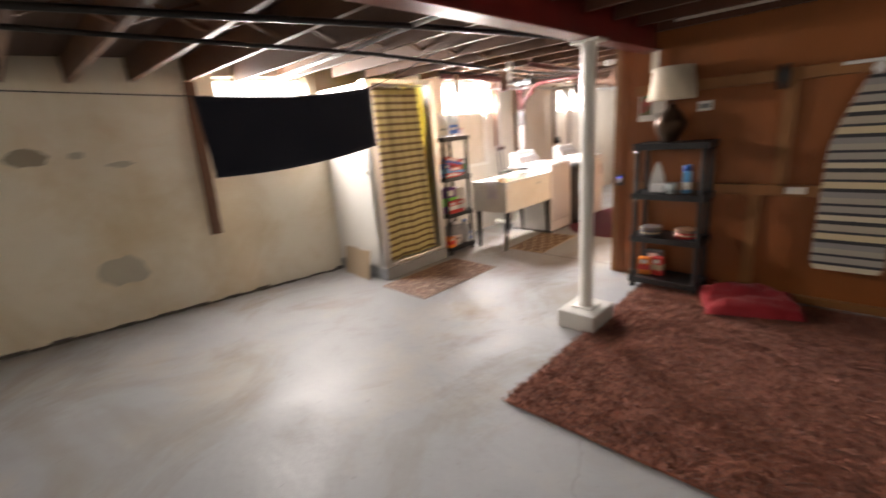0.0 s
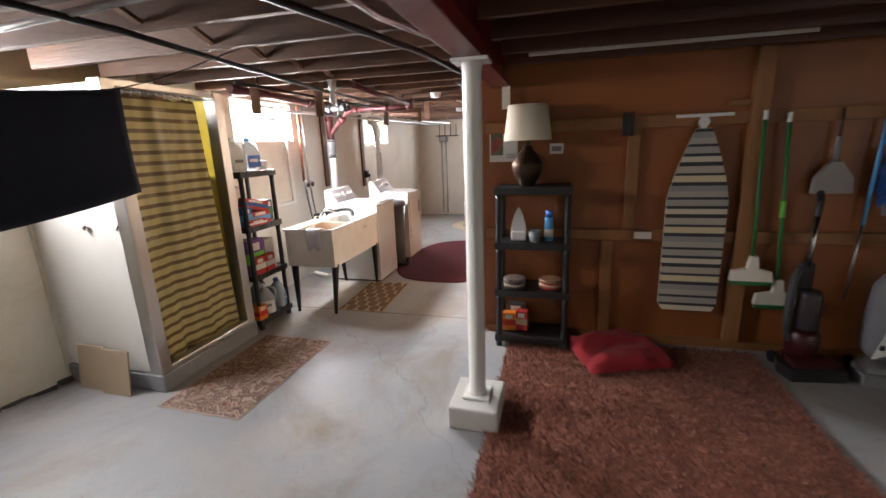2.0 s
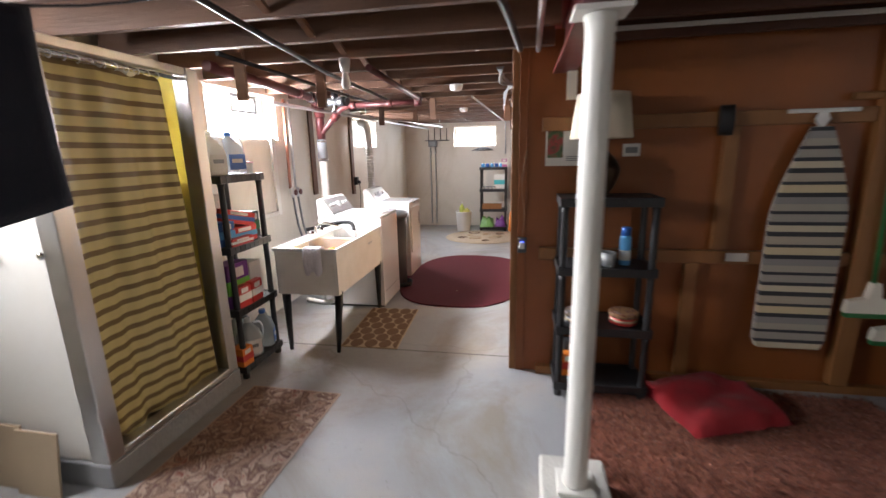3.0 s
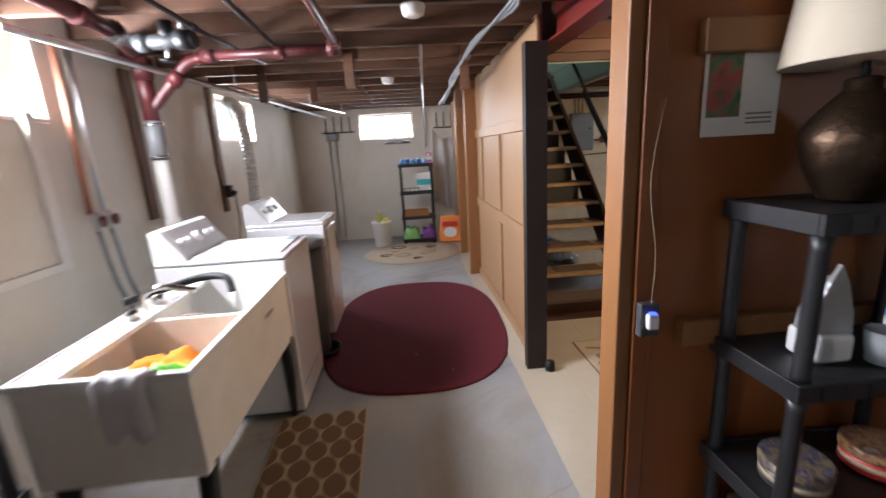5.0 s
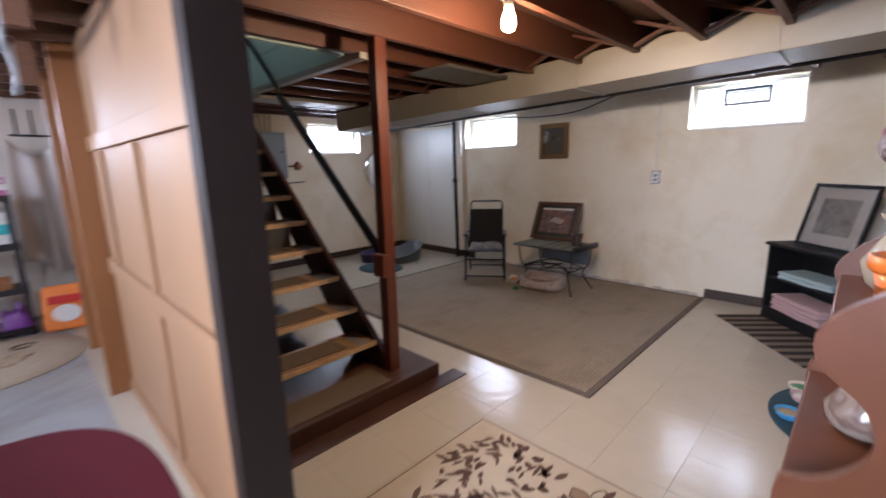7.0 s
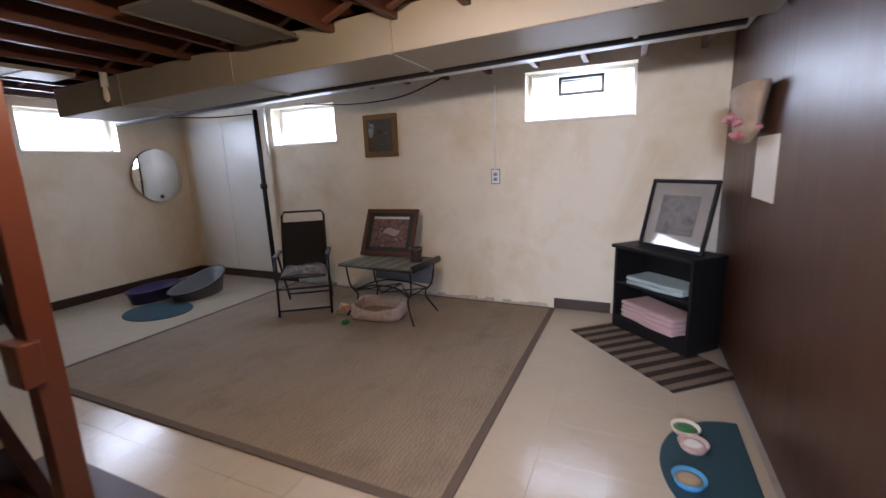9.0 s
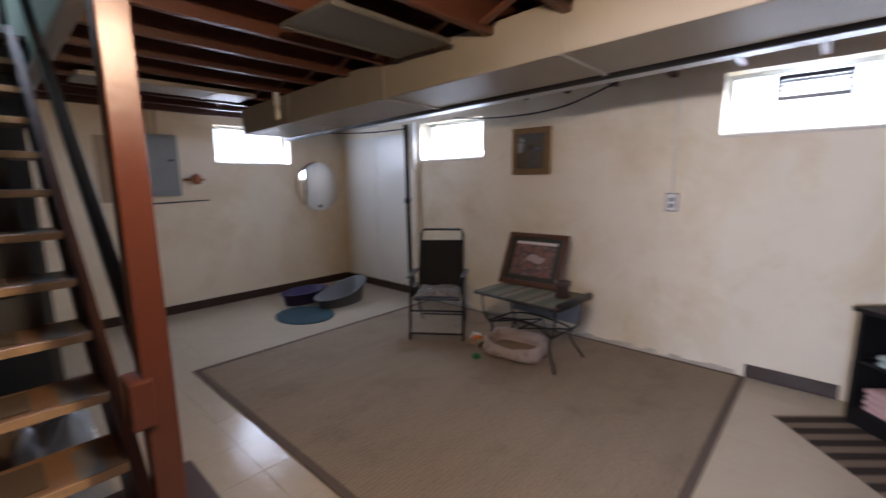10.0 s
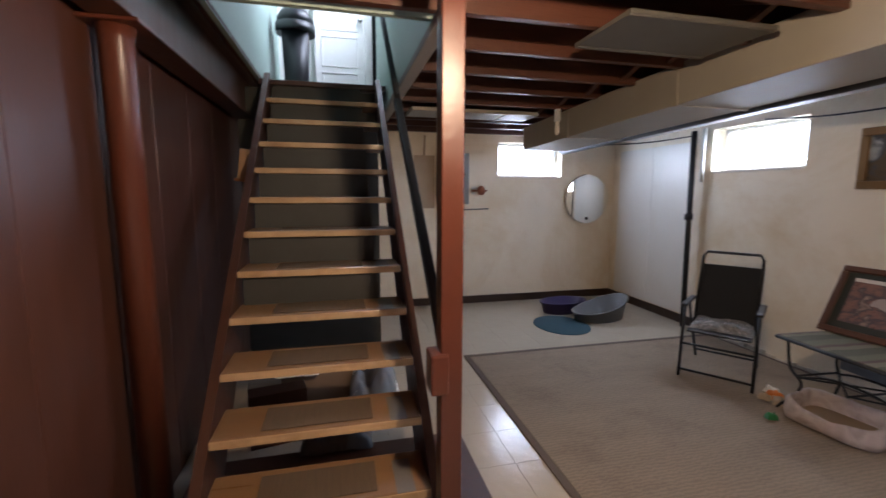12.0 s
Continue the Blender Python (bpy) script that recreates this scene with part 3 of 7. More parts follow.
woven(SISAL, 14)
SISALEDGE = mat("brown_carpet_binding", (0.13, 0.10, 0.08), 0.95, var=0.15, bump=0.5, bump_scale=150)
TUFT = mat("shag_tufts", (0.33, 0.115, 0.068), 0.95, var=0.35, scale=8, bump=0, spread=0.75, sheen=0.2)
GLASS = mat("window_glass", (1, 1, 1), 0.05, var=0, bump=0, trans=1.0)
HUTCH = mat("honey_stained_pine", (0.11, 0.036, 0.012), 0.45, var=0.2, scale=4, bump=0.06, bump_scale=40, stretch=(4, 4, 0.4), stain=(0.18, 0.05, 0.015), stain_amount=0.4, stain_scale=3)
BLACKWOOD = mat("black_painted_wood", (0.010, 0.010, 0.011), 0.5, var=0.3, scale=6, bump=0.1)
BASEB = mat("dark_vinyl_baseboard", (0.035, 0.02, 0.014), 0.4, var=0.2, bump=0.05)
TEAL = mat("dark_teal_mat", (0.02, 0.06, 0.085), 0.8, var=0.2, scale=10, bump=0.3, bump_scale=150)
DUCTM = mat("galvanised_duct", (0.36, 0.33, 0.27), 0.55, metal=0.35, var=0.12, scale=3, bump=0.05, bump_scale=12, stain=(0.30, 0.27, 0.22), stain_amount=0.4, stain_scale=1.8)
BULB = mat("lit_bulb_glass", (1, 0.9, 0.7), 0.3, var=0, bump=0, emit=(1.0, 0.72, 0.38), power=60)


# ---- windows ----
def window(i, side, a, b, z0, z1, grille):
    w, h = b - a, z1 - z0
    m = {"W0": pose(XWS, (a + b) / 2, z0, 0, 0, -90), "W": pose(XW, (a + b) / 2, z0, 0, 0, -90), "N": pose((a + b) / 2, YN, z0, 0, 0, 180), "E": pose(XE, (a + b) / 2, z0, 0, 0, 90)}[side]
    m = m @ pose(0, 0, 0, 0, 0, 180)
    t = thing("window_%d" % i, "small frosted basement hopper window glowing with daylight", "window", m, kind="structure")
    if side == "W0":
        t.matrix_world = SLANT @ t.matrix_world
    fr = bmesh.new()
    for x0, x1, q0, q1 in ((-w / 2, -w / 2 + 0.03, 0, h), (w / 2 - 0.03, w / 2, 0, h), (-w / 2 + 0.03, w / 2 - 0.03, 0, 0.03), (-w / 2 + 0.03, w / 2 - 0.03, h - 0.03, h)):
        box(fr, x0, 0.13, q0, x1, 0.18, q1, 0.004)
    part("window_frame", fr, WHITEPAINT, t)
    p = part("pane", B(-w / 2 + 0.03, 0.155, 0.03, w / 2 - 0.03, 0.16, h - 0.03), GLASS, t)
    p.visible_shadow = False
    part("window_sill", B(-w / 2, -0.006, -0.02, w / 2, 0.13, 0.003, 0.003), PAINT_WHITE, t)
    if grille:
        g = bmesh.new()
        gw, gh, gx, gz = 0.36, 0.15, grille[0], h - 0.16 + grille[1]
        for x0, x1, q0, q1 in ((gx - gw / 2, gx - gw / 2 + 0.025, gz - gh / 2, gz + gh / 2), (gx + gw / 2 - 0.025, gx + gw / 2, gz - gh / 2, gz + gh / 2), (gx - gw / 2 + 0.025, gx + gw / 2 - 0.025, gz - gh / 2, gz - gh / 2 + 0.025), (gx - gw / 2 + 0.025, gx + gw / 2 - 0.025, gz + gh / 2 - 0.025, gz + gh / 2)):
            box(g, x0, 0.0, q0, x1, 0.02, q1)
        v = part("vent_frame", g, GREYPLASTIC, t, "grey vent frame in the window")
        for k in range(4):
            part("louvre", B(gx - gw / 2 + 0.026, 0.0, gz - 0.036 + k * 0.024 - 0.010, gx + gw / 2 - 0.026, 0.016, gz - 0.036 + k * 0.024 + 0.010), ALU, v)
    return t


for i, (nm, side, a, b, z0, z1) in enumerate(WINDOWS):
    window(i + 1, side, a, b, z0, z1, {1: (0.0, 0.05), 6: (0.02, 0.02)}.get(i))

# ---- the front room ----
# plywood partition: studs, rails and plates
W = bpy.data.objects["wall_plywood"]
def stud(x0, x1, z0, z1, d=0.045, name="stud"):
    part(name, B(x0, PLY - d, z0, x1, PLY - 0.001, z1, 0.004), STUD, W)


stud(1.10, 1.20, 0.06, JOIST + 0.05, 0.06)
stud(0.36, 0.44, 0.90, 1.62)
stud(0.22, 0.30, 0.06, 0.81)
stud(-0.66, 1.10, 1.62, 1.70, 0.04, "rail")
stud(1.20, 3.60, 1.62, 1.70, 0.04, "rail")
stud(-0.66, 1.10, 0.81, 0.89, 0.04, "rail")
stud(1.20, 3.60, 0.81, 0.89, 0.04, "rail")
stud(-0.66, XE, 0.0, 0.055, 0.05, "sole_plate")
setting("ceiling_trim", B(-0.33, 4.652, 2.122, 1.34, 4.667, 2.145, 0.002), WHITEPAINT, "narrow white painted strip nailed along a joist", "trim")
part("bracket", B(0.96, PLY - 0.06, 1.735, 1.098, PLY - 0.03, 1.775, 0.008), STUD, W)
part("label_plate", B(0.44, PLY - 0.052, 0.83, 0.56, PLY - 0.046, 0.88), PAPER, W)
setting("door_stud", B(DOORX - 0.025, PLY - 0.004, 0, DOORX + 0.02, PLY + 0.10, JOIST + 0.1, 0.005), STUD, "pale pine stud at the doorway edge", "stud")
# darker plywood colour stands in for shade on the stud's south face
setting("door_stud_inner", B(DOORX + 0.0205, PLY - 0.016, 0, DOORX + 0.075, PLY - 0.002, JOIST + 0.1, 0.004), PLYWOOD, "stud beside the doorway, its shade put into a darker plywood tone", "stud")

# white column on a concrete block
col = thing("support_column", "white painted steel support column on a concrete block", "column", pose(-0.535, 3.645, 0))
bm = bmesh.new()
box(bm, -0.14, -0.17, 0, 0.14, 0.17, 0.135, 0.012)
part("base_block", bm, plain("grey_white_block", (0.55, 0.54, 0.50), 0.8, bump=0.5, bump_scale=60), col, "whitewashed concrete base block")
part("foot_plate", B(-0.075, -0.075, 0.135, 0.075, 0.075, 0.147, 0.003), WHITEPAINT, col)
part("pole", lathe(bmesh.new(), [(0.052, 0.147), (0.052, 0.16), (0.047, 0.17), (0.047, BEAMZ - 0.07), (0.054, BEAMZ - 0.02)], 28), WHITEPAINT, col)
part("top_plate", B(-0.09, -0.075, BEAMZ - 0.018, 0.09, 0.075, BEAMZ - 0.001, 0.003), WHITEPAINT, col)

# shag rug
def shag_rug(x0, y0, x1, y1):
    t = thing("shag_rug", "reddish-brown shag rug on the concrete floor", "rug", pose((x0 + x1) / 2, (y0 + y1) / 2, 0))
    w, d = x1 - x0, y1 - y0
    part("backing", B(-w / 2, -d / 2, 0.0, w / 2, d / 2, 0.012, 0.004), TUFT, t)
    rng = np.random.RandomState(3)
    n = 60000
    px, py = rng.uniform(-w / 2 - 0.006, w / 2 + 0.006, n), rng.uniform(-d / 2 - 0.006, d / 2 + 0.006, n)
    an, ln, wd = rng.uniform(0, 6.283, n), rng.uniform(0.012, 0.032, n), rng.uniform(0.0014, 0.003, n)
    top = rng.uniform(0.014, 0.034, n)
    c, s = np.cos(an), np.sin(an)
    v = np.empty((n, 4, 3))
    v[:, 0] = np.stack([px - s * wd, py + c * wd, np.full(n, 0.006)], 1)
    v[:, 1] = np.stack([px + s * wd, py - c * wd, np.full(n, 0.006)], 1)
    v[:, 2] = np.stack([px + c * ln + s * wd, py + s * ln - c * wd, top], 1)
    v[:, 3] = np.stack([px + c * ln - s * wd, py + s * ln + c * wd, top], 1)
    me = bpy.data.meshes.new("pile")
    me.from_pydata(v.reshape(-1, 3).tolist(), [], np.arange(4 * n).reshape(-1, 4).tolist())
    me.materials.append(TUFT)
    o = new("pile", me)
    o.parent = t
    tagged(o, "", "", "", "stuff")
    return t


shag_rug(-0.455, 2.49, 1.265, 4.72)


def cushion(name, label, cat, m, w, d, h, material, seed=1):
    """A soft, slumped cloth bag or pillow."""
    t = thing(name, label, cat, m)
    bm = bmesh.new()
    bmesh.ops.create_grid(bm, x_segments=22, y_segments=22, size=0.5)
    top = bmesh.ops.duplicate(bm, geom=bm.faces[:])
    vs = [g for g in top["geom"] if isinstance(g, bmesh.types.BMVert)]
    up = set(vs)
    for v in bm.verts:
        u, q = v.co.x * 2, v.co.y * 2
        dome = (max(0, 1 - u ** 4) * max(0, 1 - q ** 4)) ** 0.5
        nz = noise.noise(Vector((u * 1.7 + seed, q * 1.7, seed)))
        n2 = noise.noise(Vector((u * 5 + seed, q * 5, seed)))
        v.co = Vector((u * w / 2 * (1 + 0.06 * nz), q * d / 2 * (1 + 0.06 * n2), (0.012 + dome * h * (0.7 + 0.45 * nz + 0.16 * n2)) if v in up else 0.004))
    bmesh.ops.remove_doubles(bm, verts=bm.verts[:], dist=0.012)
    for f in bm.faces:
        f.smooth = True
    part("body", bm, material, t)
    return t


cushion("floor_cushion", "crumpled dark red plush cushion on the floor", "cushion", pose(0.33, 4.52, 0.03, 0, 0, 20), 0.60, 0.52, 0.13, REDCLOTH, 2)


# resin shelf units
def shelf_unit(name, label, m, w, d, h, levels, group=""):
    t = thing(name, label, "shelf", m, group)
    for z in levels:
        bm, lips = bmesh.new(), []
        box(bm, -w / 2 + 0.0125, -d / 2 + 0.0125, z - 0.012, w / 2 - 0.0125, d / 2 - 0.0125, z)
        for x0, y0, x1, y1 in ((-w / 2, -d / 2, w / 2, -d / 2 + 0.012), (-w / 2, d / 2 - 0.012, w / 2, d / 2), (-w / 2, -d / 2 + 0.012, -w / 2 + 0.012, d / 2 - 0.012), (w / 2 - 0.012, -d / 2 + 0.012, w / 2, d / 2 - 0.012)):
            lips.append(B(x0, y0, z - 0.045, x1, y1, z + 0.005, 0.003))
        s = part("shelf_board", bm, BLACKPLASTIC, t)
        for lp in lips:
            part("lip", lp, BLACKPLASTIC, s)
        for k in range(1, 9):
            part("rib", B(-w / 2 + k * w / 9 - 0.003, -d / 2 - 0.003, z - 0.038, -w / 2 + k * w / 9 + 0.003, -d / 2 - 0.0005, z - 0.002), BLACKPLASTIC, s)
    for sx in (-1, 1):
        for sy in (-1, 1):
            cuts = [0.0] + list(levels)
            for q0, q1 in zip(cuts, cuts[1:]):
                bm = bmesh.new()
                if q1 - q0 > 0.1:
                    lathe(bm, [(0.024, q0), (0.021, q0 + 0.02), (0.019, q1 - 0.08), (0.024, q1 - 0.046)], 10, (sx * (w / 2 - 0.03), sy * (d / 2 - 0.03), 0))
                else:
                    lathe(bm, [(0.024, q0), (0.024, q1 - 0.046)], 10, (sx * (w / 2 - 0.03), sy * (d / 2 - 0.03), 0))
                part("leg", bm, BLACKPLASTIC, t)
    return t


def carton(name, label, m, w, d, h, material, stripe=None, category="box"):
    t = thing(name, label, category, m)
    part("carton", B(-w / 2, -d / 2, 0, w / 2, d / 2, h, 0.003), material, t)
    if stripe:
        part("printed_band", B(-w / 2 - 0.001, -d / 2 - 0.001, h * 0.3, w / 2 + 0.001, d / 2 + 0.001, h * 0.62), stripe, t)
        part("printed_spot", B(-w * 0.3, -d / 2 - 0.002, h * 0.68, w * 0.25, -d / 2 - 0.0005, h * 0.9), PAPER, t)
    return t


def turned(name, label, cat, m, pieces):
    """A turned thing: (part name, profile, material, label) each."""
    t = thing(name, label, cat, m)
    for nm, prof, ma, lb in pieces:
        part(nm, lathe(bmesh.new(), prof, 24), ma, t, lb)
    return t


SE = pose(-0.285, 4.68, 0)
shelf_unit("shelf_unit", "black resin four-tier shelf unit against the plywood", SE, 0.55, 0.30, 1.235, [0.09, 0.46, 0.83, 1.235])
turned("table_lamp", "hammered bronze table lamp with a cream drum shade", "lamp", pose(-0.335, 4.70, 1.24), [
    ("base", [(0.055, 0), (0.06, 0.008)] + [(0.062 + 0.053 * math.sin(min(1.0, k / 34) * 1.571) - 0.078 * max(0.0, (k - 30) / 26) ** 1.6 + (0.0011 if k % 2 else -0.0011), 0.012 + 0.25 * k / 56) for k in range(57)] + [(0.036, 0.285), (0.03, 0.29)], BRONZE, "hammered bronze urn base"),
    ("neck", [(0.010, 0.29), (0.010, 0.36)], IRON, ""),
    ("shade", [(0.17, 0.325), (0.172, 0.33), (0.142, 0.57), (0.139, 0.57), (0.166, 0.332)], SHADE, "cream linen drum shade")])
ir = thing("clothes_iron", "grey and white steam iron standing on its heel", "iron", pose(-0.39, 4.62, 0.835))
bm = bmesh.new()
slab(bm, [(-0.055, 0), (0.055, 0), (0.06, 0.05), (0.05, 0.13), (0.025, 0.21), (0, 0.255), (-0.025, 0.21), (-0.05, 0.13), (-0.06, 0.05)], -0.012, 0.0, Matrix(((1, 0, 0, 0), (0, 0, 1, 0.02), (0, 1, 0, 0), (0, 0, 0, 1))))
part("soleplate", bm, STEEL, ir)
part("body", slab(bmesh.new(), [(-0.045, 0), (0.045, 0), (0.05, 0.05), (0.038, 0.13), (0, 0.22), (-0.038, 0.13), (-0.05, 0.05)], 0.0, 0.05, Matrix(((1, 0, 0, 0), (0, 0, 1, 0.02), (0, 1, 0, 0), (0, 0, 0, 1)))), GREYPLASTIC, ir)
part("heel", B(-0.052, -0.01, 0, 0.052, 0.085, 0.075, 0.012), WHITEPLASTIC, ir)
turned("spray_can", "blue spray starch can with a blue cap", "can", pose(-0.17, 4.65, 0.835), [("can", [(0.031, 0), (0.033, 0.005), (0.033, 0.16), (0.028, 0.175)], SKYBLUE, ""), ("label_band", [(0.0335, 0.03), (0.0335, 0.09)], PAPER, ""), ("cap", [(0.028, 0.176), (0.028, 0.22), (0.024, 0.225)], BLUE, "")])
turned("plastic_cup", "clear plastic measuring cup", "cup", pose(-0.27, 4.60, 0.835), [("cup", [(0.035, 0), (0.045, 0.085), (0.043, 0.085), (0.033, 0.004)], WATER, "")])
TINBLUE = mottled("blue_gold_tin_print", [(0.012, 0.014, 0.05), (0.22, 0.16, 0.08), (0.02, 0.025, 0.09), (0.30, 0.27, 0.24)], 34, 0.3, 0)
TINRED = mottled("red_gold_tin_print", [(0.14, 0.012, 0.012), (0.28, 0.18, 0.08), (0.09, 0.01, 0.02), (0.34, 0.28, 0.24)], 34, 0.3, 0)
for x, y, ma, lb in ((-0.42, 4.64, DARKGREY, "round dark blue biscuit tin with a gold band"), (-0.15, 4.66, RED, "round red and gold biscuit tin")):
    turned("biscuit_tin", lb, "tin", pose(x, y, 0.465), [("tin", [(0.078, 0), (0.082, 0.004), (0.082, 0.05)], ma, ""), ("band", [(0.0825, 0.018), (0.0825, 0.034)], LEAFTAN, ""), ("lid", [(0.085, 0.046), (0.086, 0.05), (0.086, 0.068), (0.08, 0.074)], TINBLUE if ma is DARKGREY else TINRED, "")])
for k, (x, y, w, h, r, ma) in enumerate(((-0.46, 4.66, 0.10, 0.15, 4, ORANGE), (-0.36, 4.68, 0.09, 0.16, -6, RED), (-0.415, 4.75, 0.14, 0.20, 3, DARKGREY))):
    carton("food_box", "small %s cardboard packet" % ("orange" if ma is ORANGE else "red" if ma is RED else "dark"), pose(x, y, 0.095, 0, 0, r), w, 0.07, h, ma, LEAFTAN if k else RED)

# ironing board on its hanger
ib = thing("ironing_board", "ironing board with striped cover hung on the wall", "ironing board", pose(0.83, 4.79, 0.30))
outl = []
for k in range(25):
    u = k / 24
    wd = 0.19 if u < 0.62 else 0.19 - 0.145 * ((u - 0.62) / 0.38) ** 1.35
    outl.append((u * 1.30, wd))
prof = [(w * (0.86 if z < 0.01 else 1), z) for z, w in outl]
ring = [(x, z) for x, z in prof] + [(-x, z) for x, z in prof[::-1]]
MY = Matrix(((1, 0, 0, 0), (0, 0, -1, 0), (0, 1, 0, 0), (0, 0, 0, 1)))
part("padded_top", slab(bmesh.new(), ring, -0.012, 0.022, MY), IRONCLOTH, ib, "blue, cream and grey striped cover")
part("edge_band", slab(bmesh.new(), [(x * 1.012, z * 1.004 - 0.003) for x, z in ring], -0.016, -0.0125, MY), WHITEPLASTIC, ib)
part("folded_leg", tube(bmesh.new(), [(-0.1, 0.03, 0.2), (0.05, 0.03, 1.1)], 0.010), STEEL, ib)
hg = thing("board_hanger", "white plastic wall hanger for the ironing board", "hanger", pose(0.825, 4.80, 1.60))
part("crossbar", B(-0.175, -0.02, 0.075, 0.175, 0.0, 0.097, 0.006), WHITEPLASTIC, hg)
part("hook", slab(bmesh.new(), [(-0.02, 0.075), (0.02, 0.075), (0.035, 0.04), (0.012, 0.0), (-0.012, 0.0), (-0.035, 0.04)], 0, 0.02, MY), WHITEPLASTIC, hg)


def broom(x, ztop, xb, zb, rod, head, headmat, label, name="broom", y=4.775):
    t = thing(name, label, name.replace("_", " "), pose(xb, y, zb))
    part("handle", tube(bmesh.new(), [(0, 0, 0.1), (x - xb, 0, ztop - zb - 0.06)], 0.012), rod, t)
    part("grip", tube(bmesh.new(), [(x - xb, 0, ztop - zb - 0.06), ((x - xb) * 1.02, 0, ztop - zb)], 0.014), WHITEPLASTIC, t)
    bm = bmesh.new()
    slab(bm, [(-head / 2, 0), (head / 2, 0), (head / 2 - 0.01, 0.07), (0.04, 0.09), (0.025, 0.18), (-0.015, 0.18), (-0.03, 0.09), (-head / 2 + 0.01, 0.07)], -0.022, 0.022, MY)
    part("head", bm, headmat, t)
    part("bristles", B(-head / 2 + 0.005, -0.024, -0.03, head / 2 - 0.005, 0.02, 0.002, 0.006), GREEN if headmat is CREAMPLASTIC else headmat, t)
    return t


broom(1.17, 1.70, 1.21, 0.55, GREEN, 0.26, CREAMPLASTIC, "green-handled sponge mop with a cream head", "mop", 4.765)
b2 = broom(1.31, 1.68, 1.385, 0.38, GREEN, 0.27, CREAMPLASTIC, "green-handled broom hung on the wall", "broom")
part("grip_sleeve", tube(bmesh.new(), [(-0.035, 0, 0.62), (-0.042, 0, 0.73)], 0.017), LIME, b2, "bright lime sleeve")
dp = thing("dustpan", "long-handled grey dustpan hung on the wall", "dustpan", pose(1.60, 4.79, 1.16))
part("pan", slab(bmesh.new(), [(-0.11, 0), (0.11, 0), (0.10, 0.1), (0.03, 0.2), (-0.03, 0.2), (-0.10, 0.1)], -0.02, 0.03, MY), plain("grey_brown_plastic", (0.27, 0.24, 0.22), 0.5), dp)
part("handle", tube(bmesh.new(), [(0, 0, 0.19), (0.0, 0, 0.36)], 0.014), GREYPLASTIC, dp)
part("pole", tube(bmesh.new(), [(0.0, 0, 0.36), (0.0, 0.0, 0.53)], 0.009), DARKWOOD, dp)
bp = thing("blue_pole", "light blue mop pole leaning on the plywood", "pole", pose(1.79, 4.79, 0.55))
part("pole", tube(bmesh.new(), [(0, 0, -0.12), (0.02, 0, 0.40)], 0.009), STEEL, bp, "thin bare steel lower end")
part("sleeve", tube(bmesh.new(), [(0.02, 0, 0.40), (0.045, 0, 1.12)], 0.013), SKYBLUE, bp)
du = thing("duster", "bright blue fluffy duster hung on the wall", "duster", pose(1.90, 4.77, 1.10))
bm = bmesh.new()
rng = random.Random(5)
for k in range(420):
    z, a = rng.uniform(0.0, 0.36), rng.uniform(0, 6.283)
    r = 0.035 + 0.03 * math.sin(z / 0.36 * 3.1)
    p = Vector((0.01 * math.cos(a), 0.01 * math.sin(a), z))
    tube(bm, [p, p + Vector((r * math.cos(a), 0.7 * r * math.sin(a), -0.03))], 0.006, 4, 0.002)
part("fluff", bm, BLUE, du)
part("handle", tube(bmesh.new(), [(0, 0, 0.35), (-0.01, 0, 0.57)], 0.011), SKYBLUE, du)
part("tail", tube(bmesh.new(), [(0, 0, 0.0), (0.01, 0, -0.08)], 0.03, 8, 0.02), GREYPLASTIC, du)
ms = thing("roller_mop", "black-handled mop with a cream roller head", "mop", pose(2.17, 4.78, 0.30))
part("handle", tube(bmesh.new(), [(0.0, 0, 0.45), (0.10, 0, 1.34)], 0.014), plain("dark_red_brown_handle", (0.07, 0.022, 0.016), 0.4), ms)
bm = bmesh.new()
for k in range(30):
    a = k * 0.7
    x0 = -0.055 + 0.11 * (k % 10) / 9
    tube(bm, smooth_path([(x0 * 0.7, 0.015 * math.sin(a), 0.42), (x0, 0.03 * math.sin(a), 0.25), (x0 * 0.95 - 0.01, 0.03 * math.cos(a), 0.1), (x0 * 0.55 - 0.02, 0.02 * math.sin(a + 1), 0.01 + 0.03 * math.sin(a))], 4), 0.008, 6)
tagged(part("strands", bm, plain("cream_mop_cotton", (0.42, 0.34, 0.27), 0.95, bump=0.5), ms, "cream cotton strands"), kind="stuff")
part("cap", B(-0.07, -0.035, 0.42, 0.05, 0.035, 0.47, 0.012), CREAMPLASTIC, ms)
cd = thing("extension_cord", "coiled white cord hanging from a nail", "cord", pose(2.27, 4.81, 1.20))
bm = bmesh.new()
for k in range(4):
    tube(bm, smooth_path([(-0.03 + 0.01 * k, 0, 0.44), (-0.075 + 0.015 * k, -0.01, 0.25), (-0.02, -0.01, 0.06 + 0.02 * k), (0.045 + 0.01 * k, -0.01, 0.22), (-0.0, 0, 0.44)]), 0.006, 6)
tagged(part("loops", bm, PVC, cd), kind="stuff")
part("plug", B(-0.045, -0.03, -0.03, -0.01, 0.0, 0.04, 0.008), PVC, cd)
part("socket", B(0.0, -0.03, -0.01, 0.04, 0.0, 0.06, 0.008), PVC, cd)
wl = thing("wall_brush", "dark round brush hung on the rail", "brush", pose(0.35, 4.79, 1.57))
bm = bmesh.new()
for k in range(5):
    lathe(bm, [(0.02, -0.012), (0.038, -0.008), (0.038, 0.008), (0.02, 0.012)], 16, (0, 0, 0), True, pose(-0.03 + 0.015 * k, 0, 0.08, 0, 90, 0) @ Matrix.Diagonal((2.2, 0.7, 0.5, 1)))
